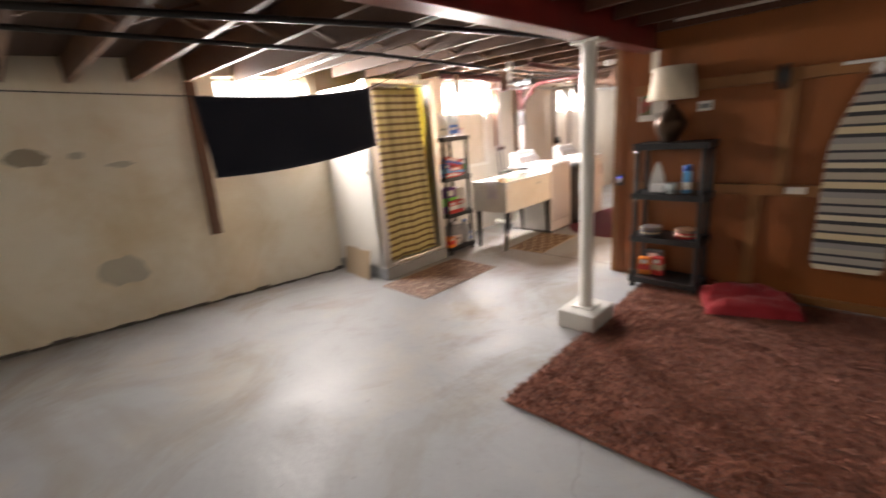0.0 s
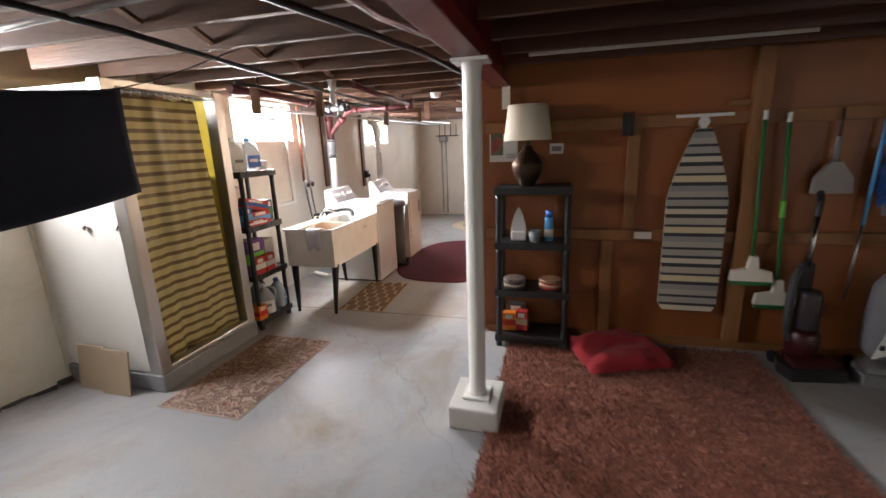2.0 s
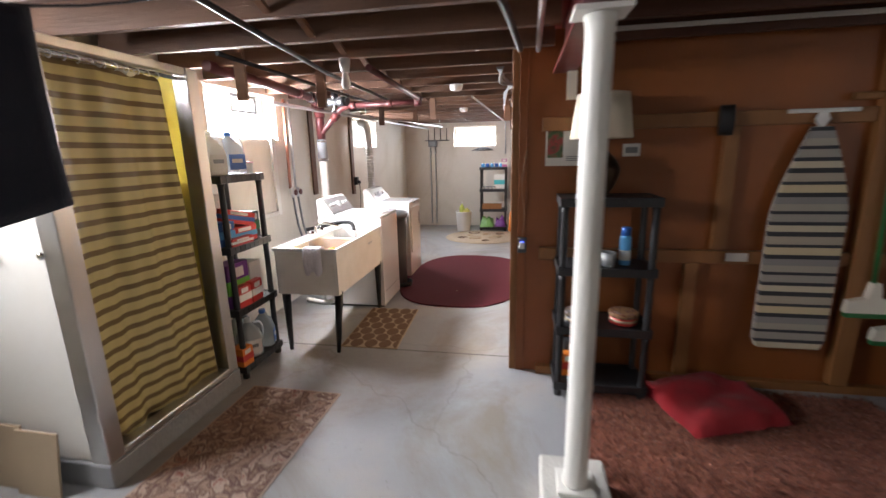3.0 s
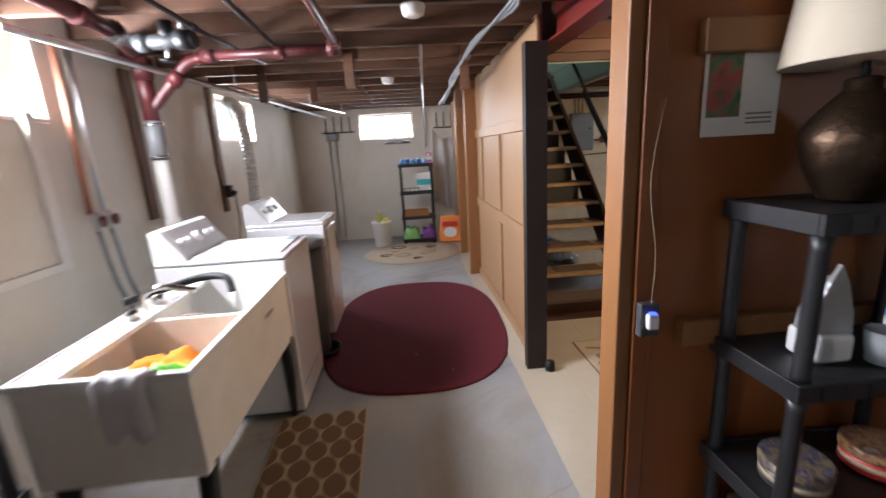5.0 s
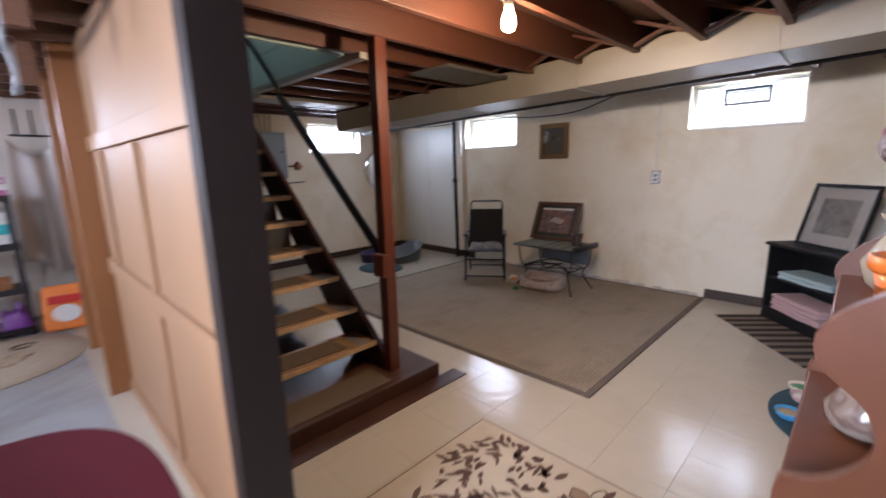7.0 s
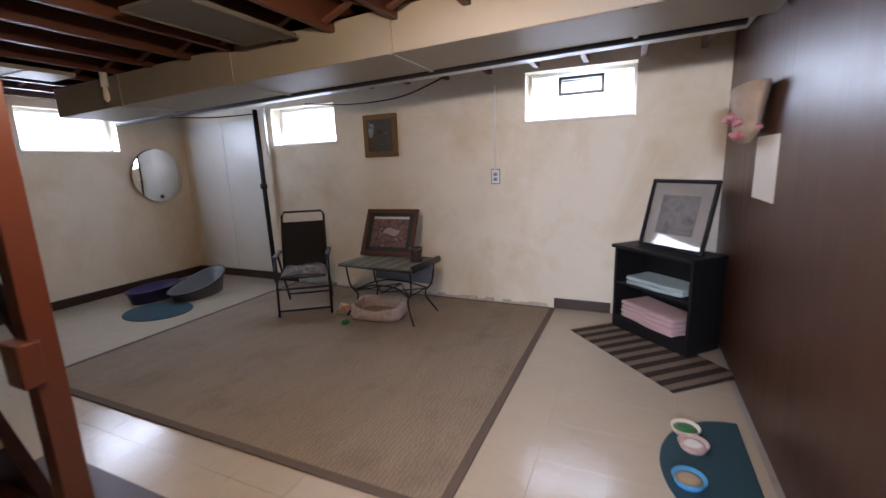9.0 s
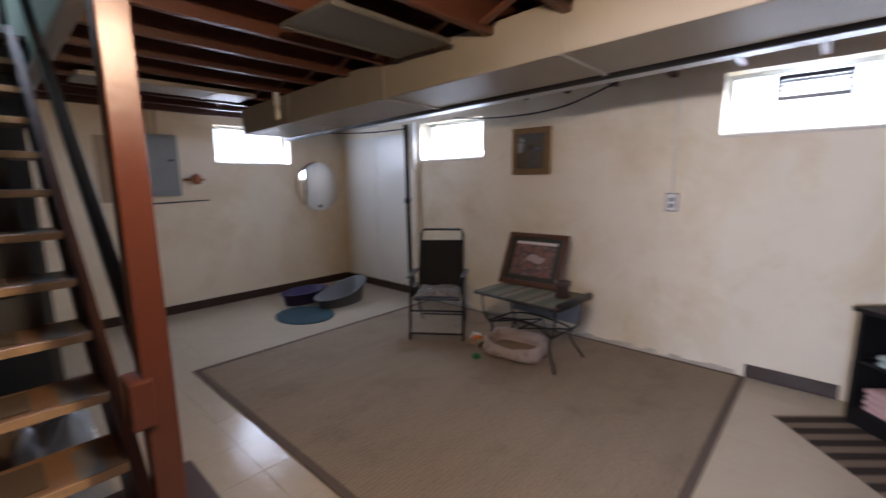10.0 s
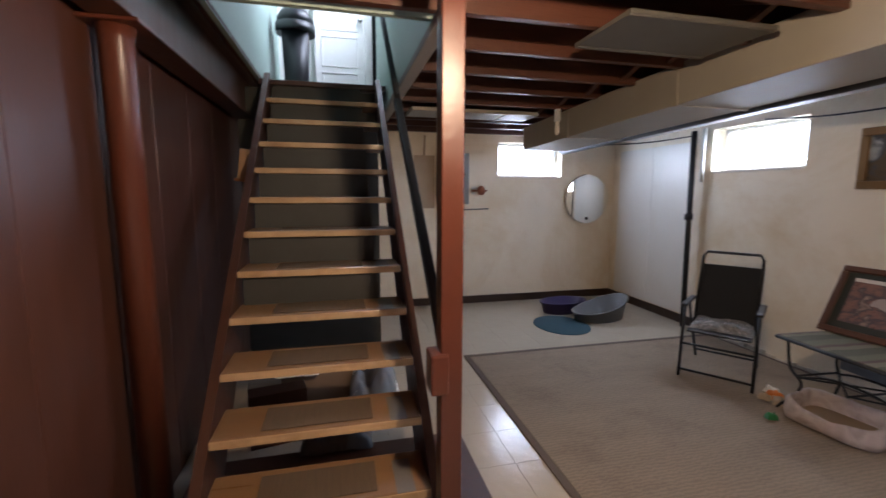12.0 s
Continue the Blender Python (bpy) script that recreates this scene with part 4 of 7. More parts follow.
part("discs", bm, IRON, wl)


def upright_vacuum(name, label, m, body, accent, bag):
    t = thing(name, label, "vacuum cleaner", m)
    part("floor_head", slab(bmesh.new(), [(-0.16, -0.16), (0.16, -0.16), (0.17, -0.02), (0.11, 0.12), (-0.11, 0.12), (-0.17, -0.02)], 0.0, 0.075), body if not bag else GREYPLASTIC, t)
    part("head_cover", slab(bmesh.new(), [(-0.13, -0.12), (0.13, -0.12), (0.10, 0.08), (-0.10, 0.08)], 0.075, 0.11), accent, t)
    for s in (-1, 1):
        part("wheel", lathe(bmesh.new(), [(0.04, -0.012), (0.045, 0), (0.04, 0.012)], 16, (0, 0, 0), True, pose(s * 0.13, 0.10, 0.045, 0, 90, 0)), IRON, t)
    if bag:
        part("bag", lathe(bmesh.new(), [(0.06, 0.11), (0.10, 0.16), (0.105, 0.4), (0.09, 0.58), (0.05, 0.66)], 20, (0, 0.08, 0), True), plain("grey_vacuum_bag", (0.22, 0.22, 0.24), 0.8), t)
        st = part("emblem_band", slab(bmesh.new(), [(-0.085, 0.13), (0.0, 0.17), (0.085, 0.52), (0.06, 0.56), (-0.02, 0.36)], 0.028, 0.034, MY), WHITEPLASTIC, t, "white slanted band")
        for k in range(5):
            part("emblem_bar", B(-0.055 + k * 0.024, -0.040, 0.20 + k * 0.065, -0.03 + k * 0.024, -0.0345, 0.232 + k * 0.065), IRON, st)
        part("handle", tube(bmesh.new(), smooth_path([(0, 0.10, 0.62), (0.02, 0.12, 0.80), (0.04, 0.11, 0.98), (0.0, 0.08, 1.06)]), 0.022), CREAMPLASTIC, t)
    else:
        part("motor", lathe(bmesh.new(), [(0.08, 0.10), (0.095, 0.13), (0.095, 0.26), (0.07, 0.29)], 20, (0, 0.04, 0)), accent, t)
        part("dust_cup", lathe(bmesh.new(), [(0.07, 0.29), (0.075, 0.30), (0.07, 0.52), (0.06, 0.55)], 20, (0, 0.04, 0)), plain("smoked_plastic", (0.05, 0.04, 0.045), 0.2), t)
        part("spine", B(-0.05, 0.09, 0.1, 0.05, 0.14, 0.72, 0.02), body, t)
        part("hose", tube(bmesh.new(), smooth_path([(-0.08, 0.04, 0.2), (-0.13, 0.02, 0.35), (-0.11, 0.04, 0.6), (-0.06, 0.08, 0.68)]), 0.02), DARKGREY, t)
        part("wand", tube(bmesh.new(), [(0, 0.10, 0.7), (0.02, 0.12, 1.02)], 0.018), CHROME, t)
        part("grip", tube(bmesh.new(), smooth_path([(0.02, 0.12, 1.02), (0.03, 0.13, 1.12), (0.0, 0.1, 1.18)]), 0.02), BLACKPLASTIC, t)
    return t


upright_vacuum("upright_vacuum", "dark red and black bagless upright vacuum cleaner", pose(1.50, 4.56, 0, 0, 0, 8), BLACKPLASTIC, plain("burgundy_plastic", (0.045, 0.006, 0.008), 0.3), False)
upright_vacuum("upright_vacuum", "grey upright vacuum cleaner with a cloth bag", pose(1.93, 4.55, 0, 0, 0, -6), GREYPLASTIC, STEEL, True)

# paper calendar and outlet on the partition end
ca = thing("wall_calendar", "paper wall calendar for 2021 with a flower picture", "calendar", pose(-0.53, PLY - 0.004, 1.41))
part("sheet", B(-0.105, -0.003, 0, 0.11, 0, 0.285), PAPER, ca)
part("picture", B(-0.095, -0.0045, 0.05, 0.0, -0.0031, 0.275), mottled("flower_picture", [(0.03, 0.06, 0.03), (0.10, 0.15, 0.07), (0.35, 0.05, 0.05), (0.05, 0.09, 0.04)], 14, 0.6, 0), ca)
def lettering(name, text, size, m, material, parent):
    cu = bpy.data.curves.new(name, "FONT")
    cu.body, cu.size, cu.extrude, cu.align_x = text, size, 0.0006, "CENTER"
    tmp = bpy.data.objects.new("tmp", cu)
    scene.collection.objects.link(tmp)
    me = bpy.data.meshes.new_from_object(tmp.evaluated_get(bpy.context.evaluated_depsgraph_get()))
    bpy.data.objects.remove(tmp)
    me.materials.append(material)
    me.transform(m)
    ob = new(name, me)
    ob.parent = parent
    return ob


lettering("year_numerals", "2021", 0.032, pose(-0.06, -0.006, 0.24, 90), PAPER, ca)
for k in range(3):
    part("printed_line", B(0.02, -0.004, 0.03 + k * 0.012, 0.095, -0.0031, 0.035 + k * 0.012), GREYPLASTIC, ca)
ou = thing("wall_outlet", "metal wall outlet with a plugged-in charger", "outlet", pose(-0.768, PLY - 0.0165, 0.855))
part("box", B(-0.028, -0.03, 0, 0.028, 0, 0.10, 0.004), DARKGREY, ou)
part("charger", B(-0.016, -0.052, 0.03, 0.016, -0.031, 0.075, 0.006), WHITEPLASTIC, ou)
part("indicator_light", B(-0.010, -0.050, 0.0755, 0.010, -0.034, 0.079), mat("blue_indicator", (0.1, 0.15, 0.9), 0.4, bump=0, emit=(0.1, 0.15, 1.0), power=2.5), ou)
part("cord", tube(bmesh.new(), smooth_path([(0, -0.03, 0.1), (0.01, -0.02, 0.25), (-0.01, -0.01, 0.45), (0.02, -0.008, 0.66)]), 0.001, 6), CARD, ou)
nt2 = thing("pinned_note", "small pale card pinned to the plywood", "card", pose(-0.13, PLY - 0.004, 1.46))
part("card", B(-0.05, -0.003, 0, 0.05, 0, 0.075), PAPER, nt2)
part("card_print", B(-0.035, -0.0042, 0.02, 0.035, -0.0031, 0.055), GREYPLASTIC, nt2)
hp = thing("hanging_tag", "pale paper tag hanging from the beam", "tag", pose(-0.30, 4.80, 1.86))
part("tag", B(-0.03, -0.003, 0, 0.03, 0, 0.16), CREAMPLASTIC, hp)
hp.matrix_world = pose(-0.50, 4.78, BEAMZ - 0.161, 0, 0, 0)

# ---- shower corner ----
sh = thing("shower_stall", "old metal shower stall with a striped curtain", "shower", pose(0, 0, 0))
SX = -2.64
part("side_panel", B(XWS + 0.005, 3.45, 0.13, SX - 0.09, 3.475, 1.98, 0.004), WHITEPAINT, sh, "white enamel side panel")
part("side_panel", B(XW + 0.005, 4.345, 0.13, SX - 0.09, 4.352, 1.98, 0.002), YELLOWFG, sh)
part("back_panel", B(XWS + 0.006, 3.476, 0.13, XWS + 0.02, 4.329, 1.98), YELLOWFG, sh, "yellow back panel")
part("base", B(XWS + 0.004, 3.435, 0.0, SX + 0.02, 4.375, 0.125, 0.01), plain("grey_shower_base", (0.26, 0.27, 0.28), 0.5, bump=0.4, bump_scale=30), sh, "grey concrete shower base")
part("threshold", B(SX - 0.07, 3.52, 0.125, SX + 0.012, 4.29, 0.165, 0.008), ALU, sh)
part("frame_post", B(SX - 0.09, 3.44, 0.125, SX + 0.01, 3.525, 2.0, 0.006), ALU, sh)
part("frame_post", B(SX - 0.09, 4.285, 0.125, SX + 0.01, 4.37, 2.0, 0.006), ALU, sh)
part("frame_header", B(SX - 0.05, 3.525, 1.96, SX + 0.0, 4.285, 2.0, 0.004), ALU, sh)
for x in (-2.998, -2.732):
    part("knob", lathe(bmesh.new(), [(0.010, 0), (0.018, 0.010), (0.018, 0.020), (0.008, 0.026)], 14, (0, 0, 0), True, pose(x, 3.45, 1.125, 90)), CHROME, sh)
bm = bmesh.new()
NU, NV = 90, 24
grid = []
for j in range(NV + 1):
    z = 0.17 + 1.77 * j / NV
    row = []
    for i in range(NU + 1):
        u = i / NU
        sq = 0.62 + 0.10 * (1 - j / NV)
        y = 3.535 + u * sq
        wave = 0.007 * math.sin(u * 34 + 0.8 * math.sin(3 * j / NV)) + 0.014 * math.sin(u * 13 + 2.2 * j / NV)
        row.append(bm.verts.new((SX - 0.06 + wave * (0.7 + 0.5 * (1 - j / NV)), y, z + 0.011 * math.sin(u * 21 + 0.7 + 1.5 * j / NV) + 0.006 * math.sin(u * 47 + 1.1 * j / NV) - 0.02 * u)))
    grid.append(row)
for j in range(NV):
    for i in range(NU):
        bm.faces.new((grid[j][i], grid[j][i + 1], grid[j + 1][i + 1], grid[j + 1][i])).smooth = True
cu = part("curtain", bm, CURTAIN, sh, "yellowish translucent curtain with brown stripes")
sm = cu.modifiers.new("thickness", "SOLIDIFY")
sm.thickness = 0.002
part("curtain_rod", tube(bmesh.new(), [(SX - 0.06, 3.52, 1.945), (SX - 0.06, 4.29, 1.945)], 0.010), CHROME, sh)
for k in range(11):
    part("curtain_ring", tube(bmesh.new(), [(SX - 0.06 + 0.016 * math.cos(a / 8 * 6.283), 3.55 + k * 0.06, 1.940 + 0.016 * math.sin(a / 8 * 6.283)) for a in range(9)], 0.0025, 6), WHITEPLASTIC, sh)
for k, (y0, x0) in enumerate(((3.37, -3.30), (3.345, -3.06))):
    tp = thing("loose_panel", "tan board leaning against the shower stall", "board", pose(x0 + 0.12, y0, 0.0, -8, 0, 0), "boards by the shower")
    part("panel", B(-0.118, 0.0, 0.0, 0.118, 0.012, 0.31, 0.002), CARD, tp)
pm = thing("bath_mat", "faded red and beige patterned bath mat", "mat", pose(-2.22, 3.83, 0, 0, 0, -1))
part("mat", B(-0.30, -0.53, 0, 0.30, 0.52, 0.010, 0.004), PERSIAN, pm)
part("mat_border", slab(bmesh.new(), [(-0.31, -0.54), (0.31, -0.54), (0.31, 0.53), (-0.31, 0.53)], 0, 0.006), plain("pale_pink_mat_edge", (0.45, 0.34, 0.28), 0.95, bump=0.4), pm)

# navy cloth on a line before the window
nv = thing("hanging_cloth", "navy blue towel hung across a clothes line", "cloth", pose(-1.75, 1.66, 1.28))
bm = bmesh.new()
grid = []
for i in range(41):
    u = i / 40
    row = []
    for j in range(13):
        v = j / 12
        top = 0.475 + 0.055 * u - 0.03 * math.sin(u * math.pi)
        bot = 0.05 + 0.085 * u - 0.035 * math.sin(u * math.pi)
        z = bot + (top - bot) * v
        x = 0.015 * math.sin(u * 9 + v * 2) * (1 - v)
        row.append(bm.verts.new((x, u * 1.16 + 0.03 * (1 - v) * (1 - u), z)))
    grid.append(row)
for i in range(40):
    for j in range(12):
        bm.faces.new((grid[i][j], grid[i + 1][j], grid[i + 1][j + 1], grid[i][j + 1])).smooth = True
cl = part("cloth", bm, NAVY, nv)
sm = cl.modifiers.new("thickness", "SOLIDIFY")
sm.thickness = 0.006
cln = thing("clothes_line", "thin clothes line under the joists", "line", pose(-1.75, 0.81, 1.775))
part("line", tube(bmesh.new(), smooth_path([(0, -1.0, 0.05), (0, 0.85, -0.018), (0, 1.43, -0.018), (0, 2.01, 0.036), (0, 2.75, 0.32)]), 0.003, 6), IRON, cln)
part("line_end", tube(bmesh.new(), [(0, -1.0, 0.05), (0, -1.0, 0.35)], 0.004, 6), IRON, cln)
wb = thing("wall_board", "rough brown board fixed to the masonry wall", "board", SLANT @ pose(XWS, 2.21, 0.68, -2, 0, 0))
part("board", B(0.002, -0.05, 0, 0.03, 0.05, 1.40, 0.004), JOISTWOOD, wb)
for k, (y0, z, w, h) in enumerate(((1.03, 1.53, 0.26, 0.16), (1.33, 1.52, 0.12, 0.07), (1.61, 1.42, 0.2, 0.06), (1.42, 0.5, 0.4, 0.3))):
    pt = thing("wall_patch", "rough grey patch on the masonry wall", "patch", SLANT @ pose(XWS, y0, z))
    rng = random.Random(k)
    part("patch", slab(bmesh.new(), [(w / 2 * math.cos(a) * rng.uniform(0.7, 1.1), h / 2 * math.sin(a) * rng.uniform(0.7, 1.1)) for a in [i * 0.393 for i in range(16)]], 0.0005, 0.004, Matrix(((0, 0, 1, 0), (1, 0, 0, 0), (0, 1, 0, 0), (0, 0, 0, 1)))), plain("grey_plaster_patch", (0.50, 0.46, 0.36) if k else (0.33, 0.29, 0.22), 0.9, bump=0.5), pt)
bm = bmesh.new()
rng = random.Random(12)
y = YS
while y < 3.4:
    h = rng.uniform(0.012, 0.035)
    slab(bm, [(XWS + 0.001, y), (XWS + rng.uniform(0.015, 0.04), y + 0.02), (XWS + rng.uniform(0.015, 0.05), y + 0.13), (XWS + 0.001, y + 0.15)], 0, h)
    y += 0.15
wfd = setting("wall_foot_debris", bm, plain("dark_floor_joint", (0.10, 0.09, 0.08), 0.9, bump=0.5), "crumbling dark joint along the wall foot", "trim")
wfd.matrix_world = SLANT

# ---- laundry ----
shelf_unit("shelf_unit", "black resin shelf unit beside the shower", pose(-2.78, 4.66, 0, 0, 0, 90), 0.46, 0.33, 1.39, [0.09, 0.50, 0.93, 1.39], "")


def jug(m, cap, label, tint=WATER):
    """A gallon jug: squarish body drawn in to a neck, with a loop handle."""
    t = thing("plastic_jug", label, "jug", m)
    bm = bmesh.new()
    lathe(bm, [(0.070, 0), (0.080, 0.012), (0.080, 0.06), (0.077, 0.07), (0.080, 0.08), (0.080, 0.145), (0.066, 0.185), (0.040, 0.22), (0.022, 0.24), (0.020, 0.255)], 28)
    for v in bm.verts:
        r, q = math.hypot(v.co.x, v.co.y), max(0.0, 1 - max(0, v.co.z - 0.15) / 0.1)
        k = (abs(v.co.x / r) ** 4 + abs(v.co.y / r) ** 4) ** -0.25
        v.co.x, v.co.y = v.co.x * (1 + (k - 1) * q), v.co.y * (1 + (k - 1) * q)
    part("body", bm, tint, t)
    part("cap", lathe(bmesh.new(), [(0.024, 0.25), (0.024, 0.276), (0.021, 0.279)], 16), cap, t)
    part("handle", tube(bmesh.new(), smooth_path([(0.030, 0, 0.235), (0.072, 0, 0.232), (0.092, 0, 0.19), (0.088, 0, 0.12), (0.076, 0, 0.10)]), 0.011, 8), tint, t)
    part("label", B(-0.058, -0.0825, 0.03, 0.058, -0.0805, 0.13), BLUE if cap is BLUE else PAPER, t)
    part("printed_line", B(-0.04, -0.0835, 0.075, 0.035, -0.083, 0.10), PAPER if cap is BLUE else GREYPLASTIC, t)
    return t


jug(pose(-2.76, 4.545, 1.395, 0, 0, 74), WHITEPLASTIC, "white plastic jug of cleaner on the shelf", WHITEPLASTIC)
jug(pose(-2.74, 4.715, 1.395, 0, 0, 68), BLUE, "clear plastic bleach jug with a blue label")
turned("tub_pot", "small white plastic tub on the shelf", "tub", pose(-2.70, 4.82, 1.395), [("tub", [(0.04, 0), (0.048, 0.07)], WHITEPLASTIC, ""), ("lid", [(0.05, 0.068), (0.05, 0.08)], plain("pink_lid", (0.5, 0.3, 0.35)), "")])
for x, y, z, w, d, h, r, tilt, ma, st, lb in (
        (-2.72, 4.51, 0.935, 0.12, 0.10, 0.16, 80, 0, BLUE, SKYBLUE, "blue laundry carton"), (-2.70, 4.66, 0.935, 0.22, 0.10, 0.11, 84, 0, RED, SKYBLUE, "red and blue laundry carton"),
        (-2.72, 4.64, 1.060, 0.24, 0.10, 0.09, 72, 14, RED, BLUE, "red carton tipped on another carton"), (-2.74, 4.81, 0.935, 0.10, 0.13, 0.19, 90, 0, DARKGREY, GREEN, "dark green carton"),
        (-2.63, 4.56, 0.935, 0.20, 0.05, 0.05, 86, 0, RED, PAPER, "flat red packet"), (-2.83, 4.55, 1.096, 0.13, 0.11, 0.17, 80, 0, PAPER, None, "white paper packet"),
        (-2.74, 4.56, 0.505, 0.20, 0.13, 0.30, 85, 0, PURPLE, LIME, "purple and lime detergent box"), (-2.74, 4.735, 0.505, 0.13, 0.15, 0.27, 88, 0, PAPER, None, "tall white carton"),
        (-2.645, 4.53, 0.505, 0.12, 0.05, 0.15, 86, 0, RED, PAPER, "red detergent packet"), (-2.645, 4.665, 0.505, 0.12, 0.05, 0.15, 92, 0, RED, PAPER, "red detergent packet"),
        (-2.67, 4.48, 0.095, 0.10, 0.10, 0.13, 85, 0, ORANGE, RED, "orange and red packet")):
    carton("carton", lb + " on the resin shelf", pose(x, y, z, 0, tilt, r), w, d, h, ma, st)
jug(pose(-2.71, 4.63, 0.095, 0, 0, 50), WHITEPLASTIC, "empty clear plastic water jug")
jug(pose(-2.71, 4.81, 0.095, 0, 0, 110), BLUE, "empty clear plastic water jug with blue cap")
jug(pose(-2.86, 4.72, 0.095, 0, 0, 75), WHITEPLASTIC, "empty clear plastic water jug at the back")

# utility tub
TUBWHITE = plain("ivory_tub_resin", (0.84, 0.81, 0.75), 0.4, stain=(0.62, 0.56, 0.46), stain_amount=0.3, stain_scale=4)
tb = thing("utility_tub", "cream double laundry tub on dark metal legs", "sink", pose(-2.36, 5.415, 0))
bm = bmesh.new()
TW, TD, TZ = 0.25, 0.515, 0.83
for s in (-1, 1):
    part("basin_wall", B(s * TW - 0.018 if s > 0 else -TW, -TD, 0.47, s * TW if s > 0 else -TW + 0.018, TD, TZ, 0.004), TUBWHITE, tb)
for y0, y1 in ((-TD, -TD + 0.018), (TD - 0.018, TD), (-0.012, 0.012)):
    part("basin_wall", B(-TW + 0.0185, y0, 0.47, TW - 0.0185, y1, TZ - (0.02 if abs(y0) < 0.1 else 0), 0.003), TUBWHITE, tb)
box(bm, -TW + 0.018, -TD + 0.018, 0.47, TW - 0.018, TD - 0.018, 0.485)
part("basin_floor", bm, WHITEPLASTIC, tb)
bm = bmesh.new()
for x0, y0, x1, y1 in ((-TW - 0.012, -TD - 0.012, -TW, TD + 0.012), (TW, -TD - 0.012, TW + 0.012, TD + 0.012), (-TW, -TD - 0.012, TW, -TD), (-TW, TD, TW, TD + 0.012)):
    box(bm, x0, y0, TZ - 0.02, x1, y1, TZ + 0.004, 0.003)
part("rim", bm, WHITEPLASTIC, tb)
part("deck", B(-TW + 0.018, -TD + 0.018, TZ - 0.02, -TW + 0.12, TD - 0.018, TZ, 0.004), WHITEPLASTIC, tb)
part("emblem", B(TW + 0.0125, 0.12, 0.73, TW + 0.0145, 0.22, 0.745), STEEL, tb)
for sx in (-1, 1):
    for sy in (-1, 1):
        part("leg", tube(bmesh.new(), [(sx * (TW - 0.03), sy * (TD - 0.06), 0.49), (sx * (TW - 0.05), sy * (TD - 0.02), 0.0)], 0.036, 8, 0.016), IRON, tb)
fc = part("faucet", tube(bmesh.new(), smooth_path([(-0.18, 0.05, TZ), (-0.18, 0.05, TZ + 0.07), (-0.1, 0.05, TZ + 0.10), (0.02, 0.07, TZ + 0.07)]), 0.013), CHROME, tb, "chrome swing faucet")
for s in (-1, 1):
    part("tap_handle", lathe(bmesh.new(), [(0.018, 0), (0.026, 0.02), (0.02, 0.045)], 10, (-0.18, 0.05 + s * 0.09, TZ)), CHROME, fc)
part("drain_hose", tube(bmesh.new(), smooth_path([(-0.30, 0.10, 0.86), (-0.2, 0.20, 0.875), (-0.05, 0.27, 0.90), (0.06, 0.26, 0.895), (0.10, 0.22, 0.83)]), 0.017), IRON, tb, "black washer drain hose")
part("hose_end", tube(bmesh.new(), [(0.10, 0.22, 0.835), (0.115, 0.205, 0.75)], 0.02), WHITEPLASTIC, tb)
part("drain_pipe", tube(bmesh.new(), smooth_path([(0, 0.0, 0.47), (0, 0, 0.3), (-0.1, 0, 0.22), (-0.3, 0, 0.24)]), 0.022), PVC, tb)
rg = thing("wash_cloth", "white rag hung over the tub rim", "cloth", pose(-2.28, 4.885, 0.838))
bm = bmesh.new()
for a, b in (((-0.07, 0.0), (0.07, 0.03)),):
    rows = []
    for j, (y, z) in enumerate(((0.10, -0.1), (0.035, -0.01), (0.018, 0.006), (-0.002, 0.006), (-0.02, -0.01), (-0.022, -0.10), (-0.018, -0.19))):
        rows.append([bm.verts.new((-0.07 + 0.14 * i / 8 + 0.008 * math.sin(j), y + 0.006 * math.sin(i * 2 + j), z - (0.02 * math.sin(i * 1.3) if j > 5 else 0))) for i in range(9)])
    for r0, r1 in zip(rows, rows[1:]):
        for i in range(8):
            bm.faces.new((r0[i], r0[i + 1], r1[i + 1], r1[i])).smooth = True
o = part("rag", bm, plain("grey_white_rag", (0.72, 0.69, 0.72), 0.95, bump=0.5), rg)
o.modifiers.new("thickness", "SOLIDIFY").thickness = 0.005
cushion("cleaning_cloth", "crumpled orange cloth lying in the tub", "cloth", pose(-2.33, 5.10, 0.66), 0.30, 0.28, 0.12, plain("vivid_orange_cloth", (0.85, 0.27, 0.015), 0.85, bump=0.3), 5)
cushion("cleaning_cloth", "crumpled yellow-green cloth lying in the tub", "cloth", pose(-2.25, 5.02, 0.67), 0.18, 0.14, 0.13, LIME, 8)
part("basin_block", B(-0.15, -0.49, 0.486, 0.20, -0.05, 0.655), TUBWHITE, tb)
carton("soap_sheet", "brown printed packet leaning inside the tub", pose(-2.36, 5.48, 0.69, 12, 0, 0), 0.10, 0.012, 0.12, plain("brown_packet", (0.32, 0.24, 0.21), 0.7))


# washer and dryer
KNOB = plain("satin_silver_knob", (0.66, 0.66, 0.67), 0.3, metal=0.3)
def appliance(name, label, cat, m, dryer):
    """Local frame: front to +x, width along y."""
    t = thing(name, label, cat, m)
    d, w, h = (0.57 if dryer else 0.65), 0.53, 0.93
    part("cabinet", B(-d, -w / 2, 0.02, 0, w / 2, h - 0.03, 0.008), ENAMEL, t)
    part("toe_plinth", B(-d + 0.02, -w / 2 + 0.02, 0, -0.02, w / 2 - 0.02, 0.02), DARKGREY, t)
    part("top_panel", B(-d, -w / 2 - 0.002, h - 0.029, 0.004, w / 2 + 0.002, h, 0.014), ENAMEL, t)
    part("lid" if not dryer else "top_seam", B(-d + 0.17, -w / 2 + 0.05, h - 0.002, -0.03, w / 2 - 0.05, h + 0.010, 0.006), ENAMEL, t)
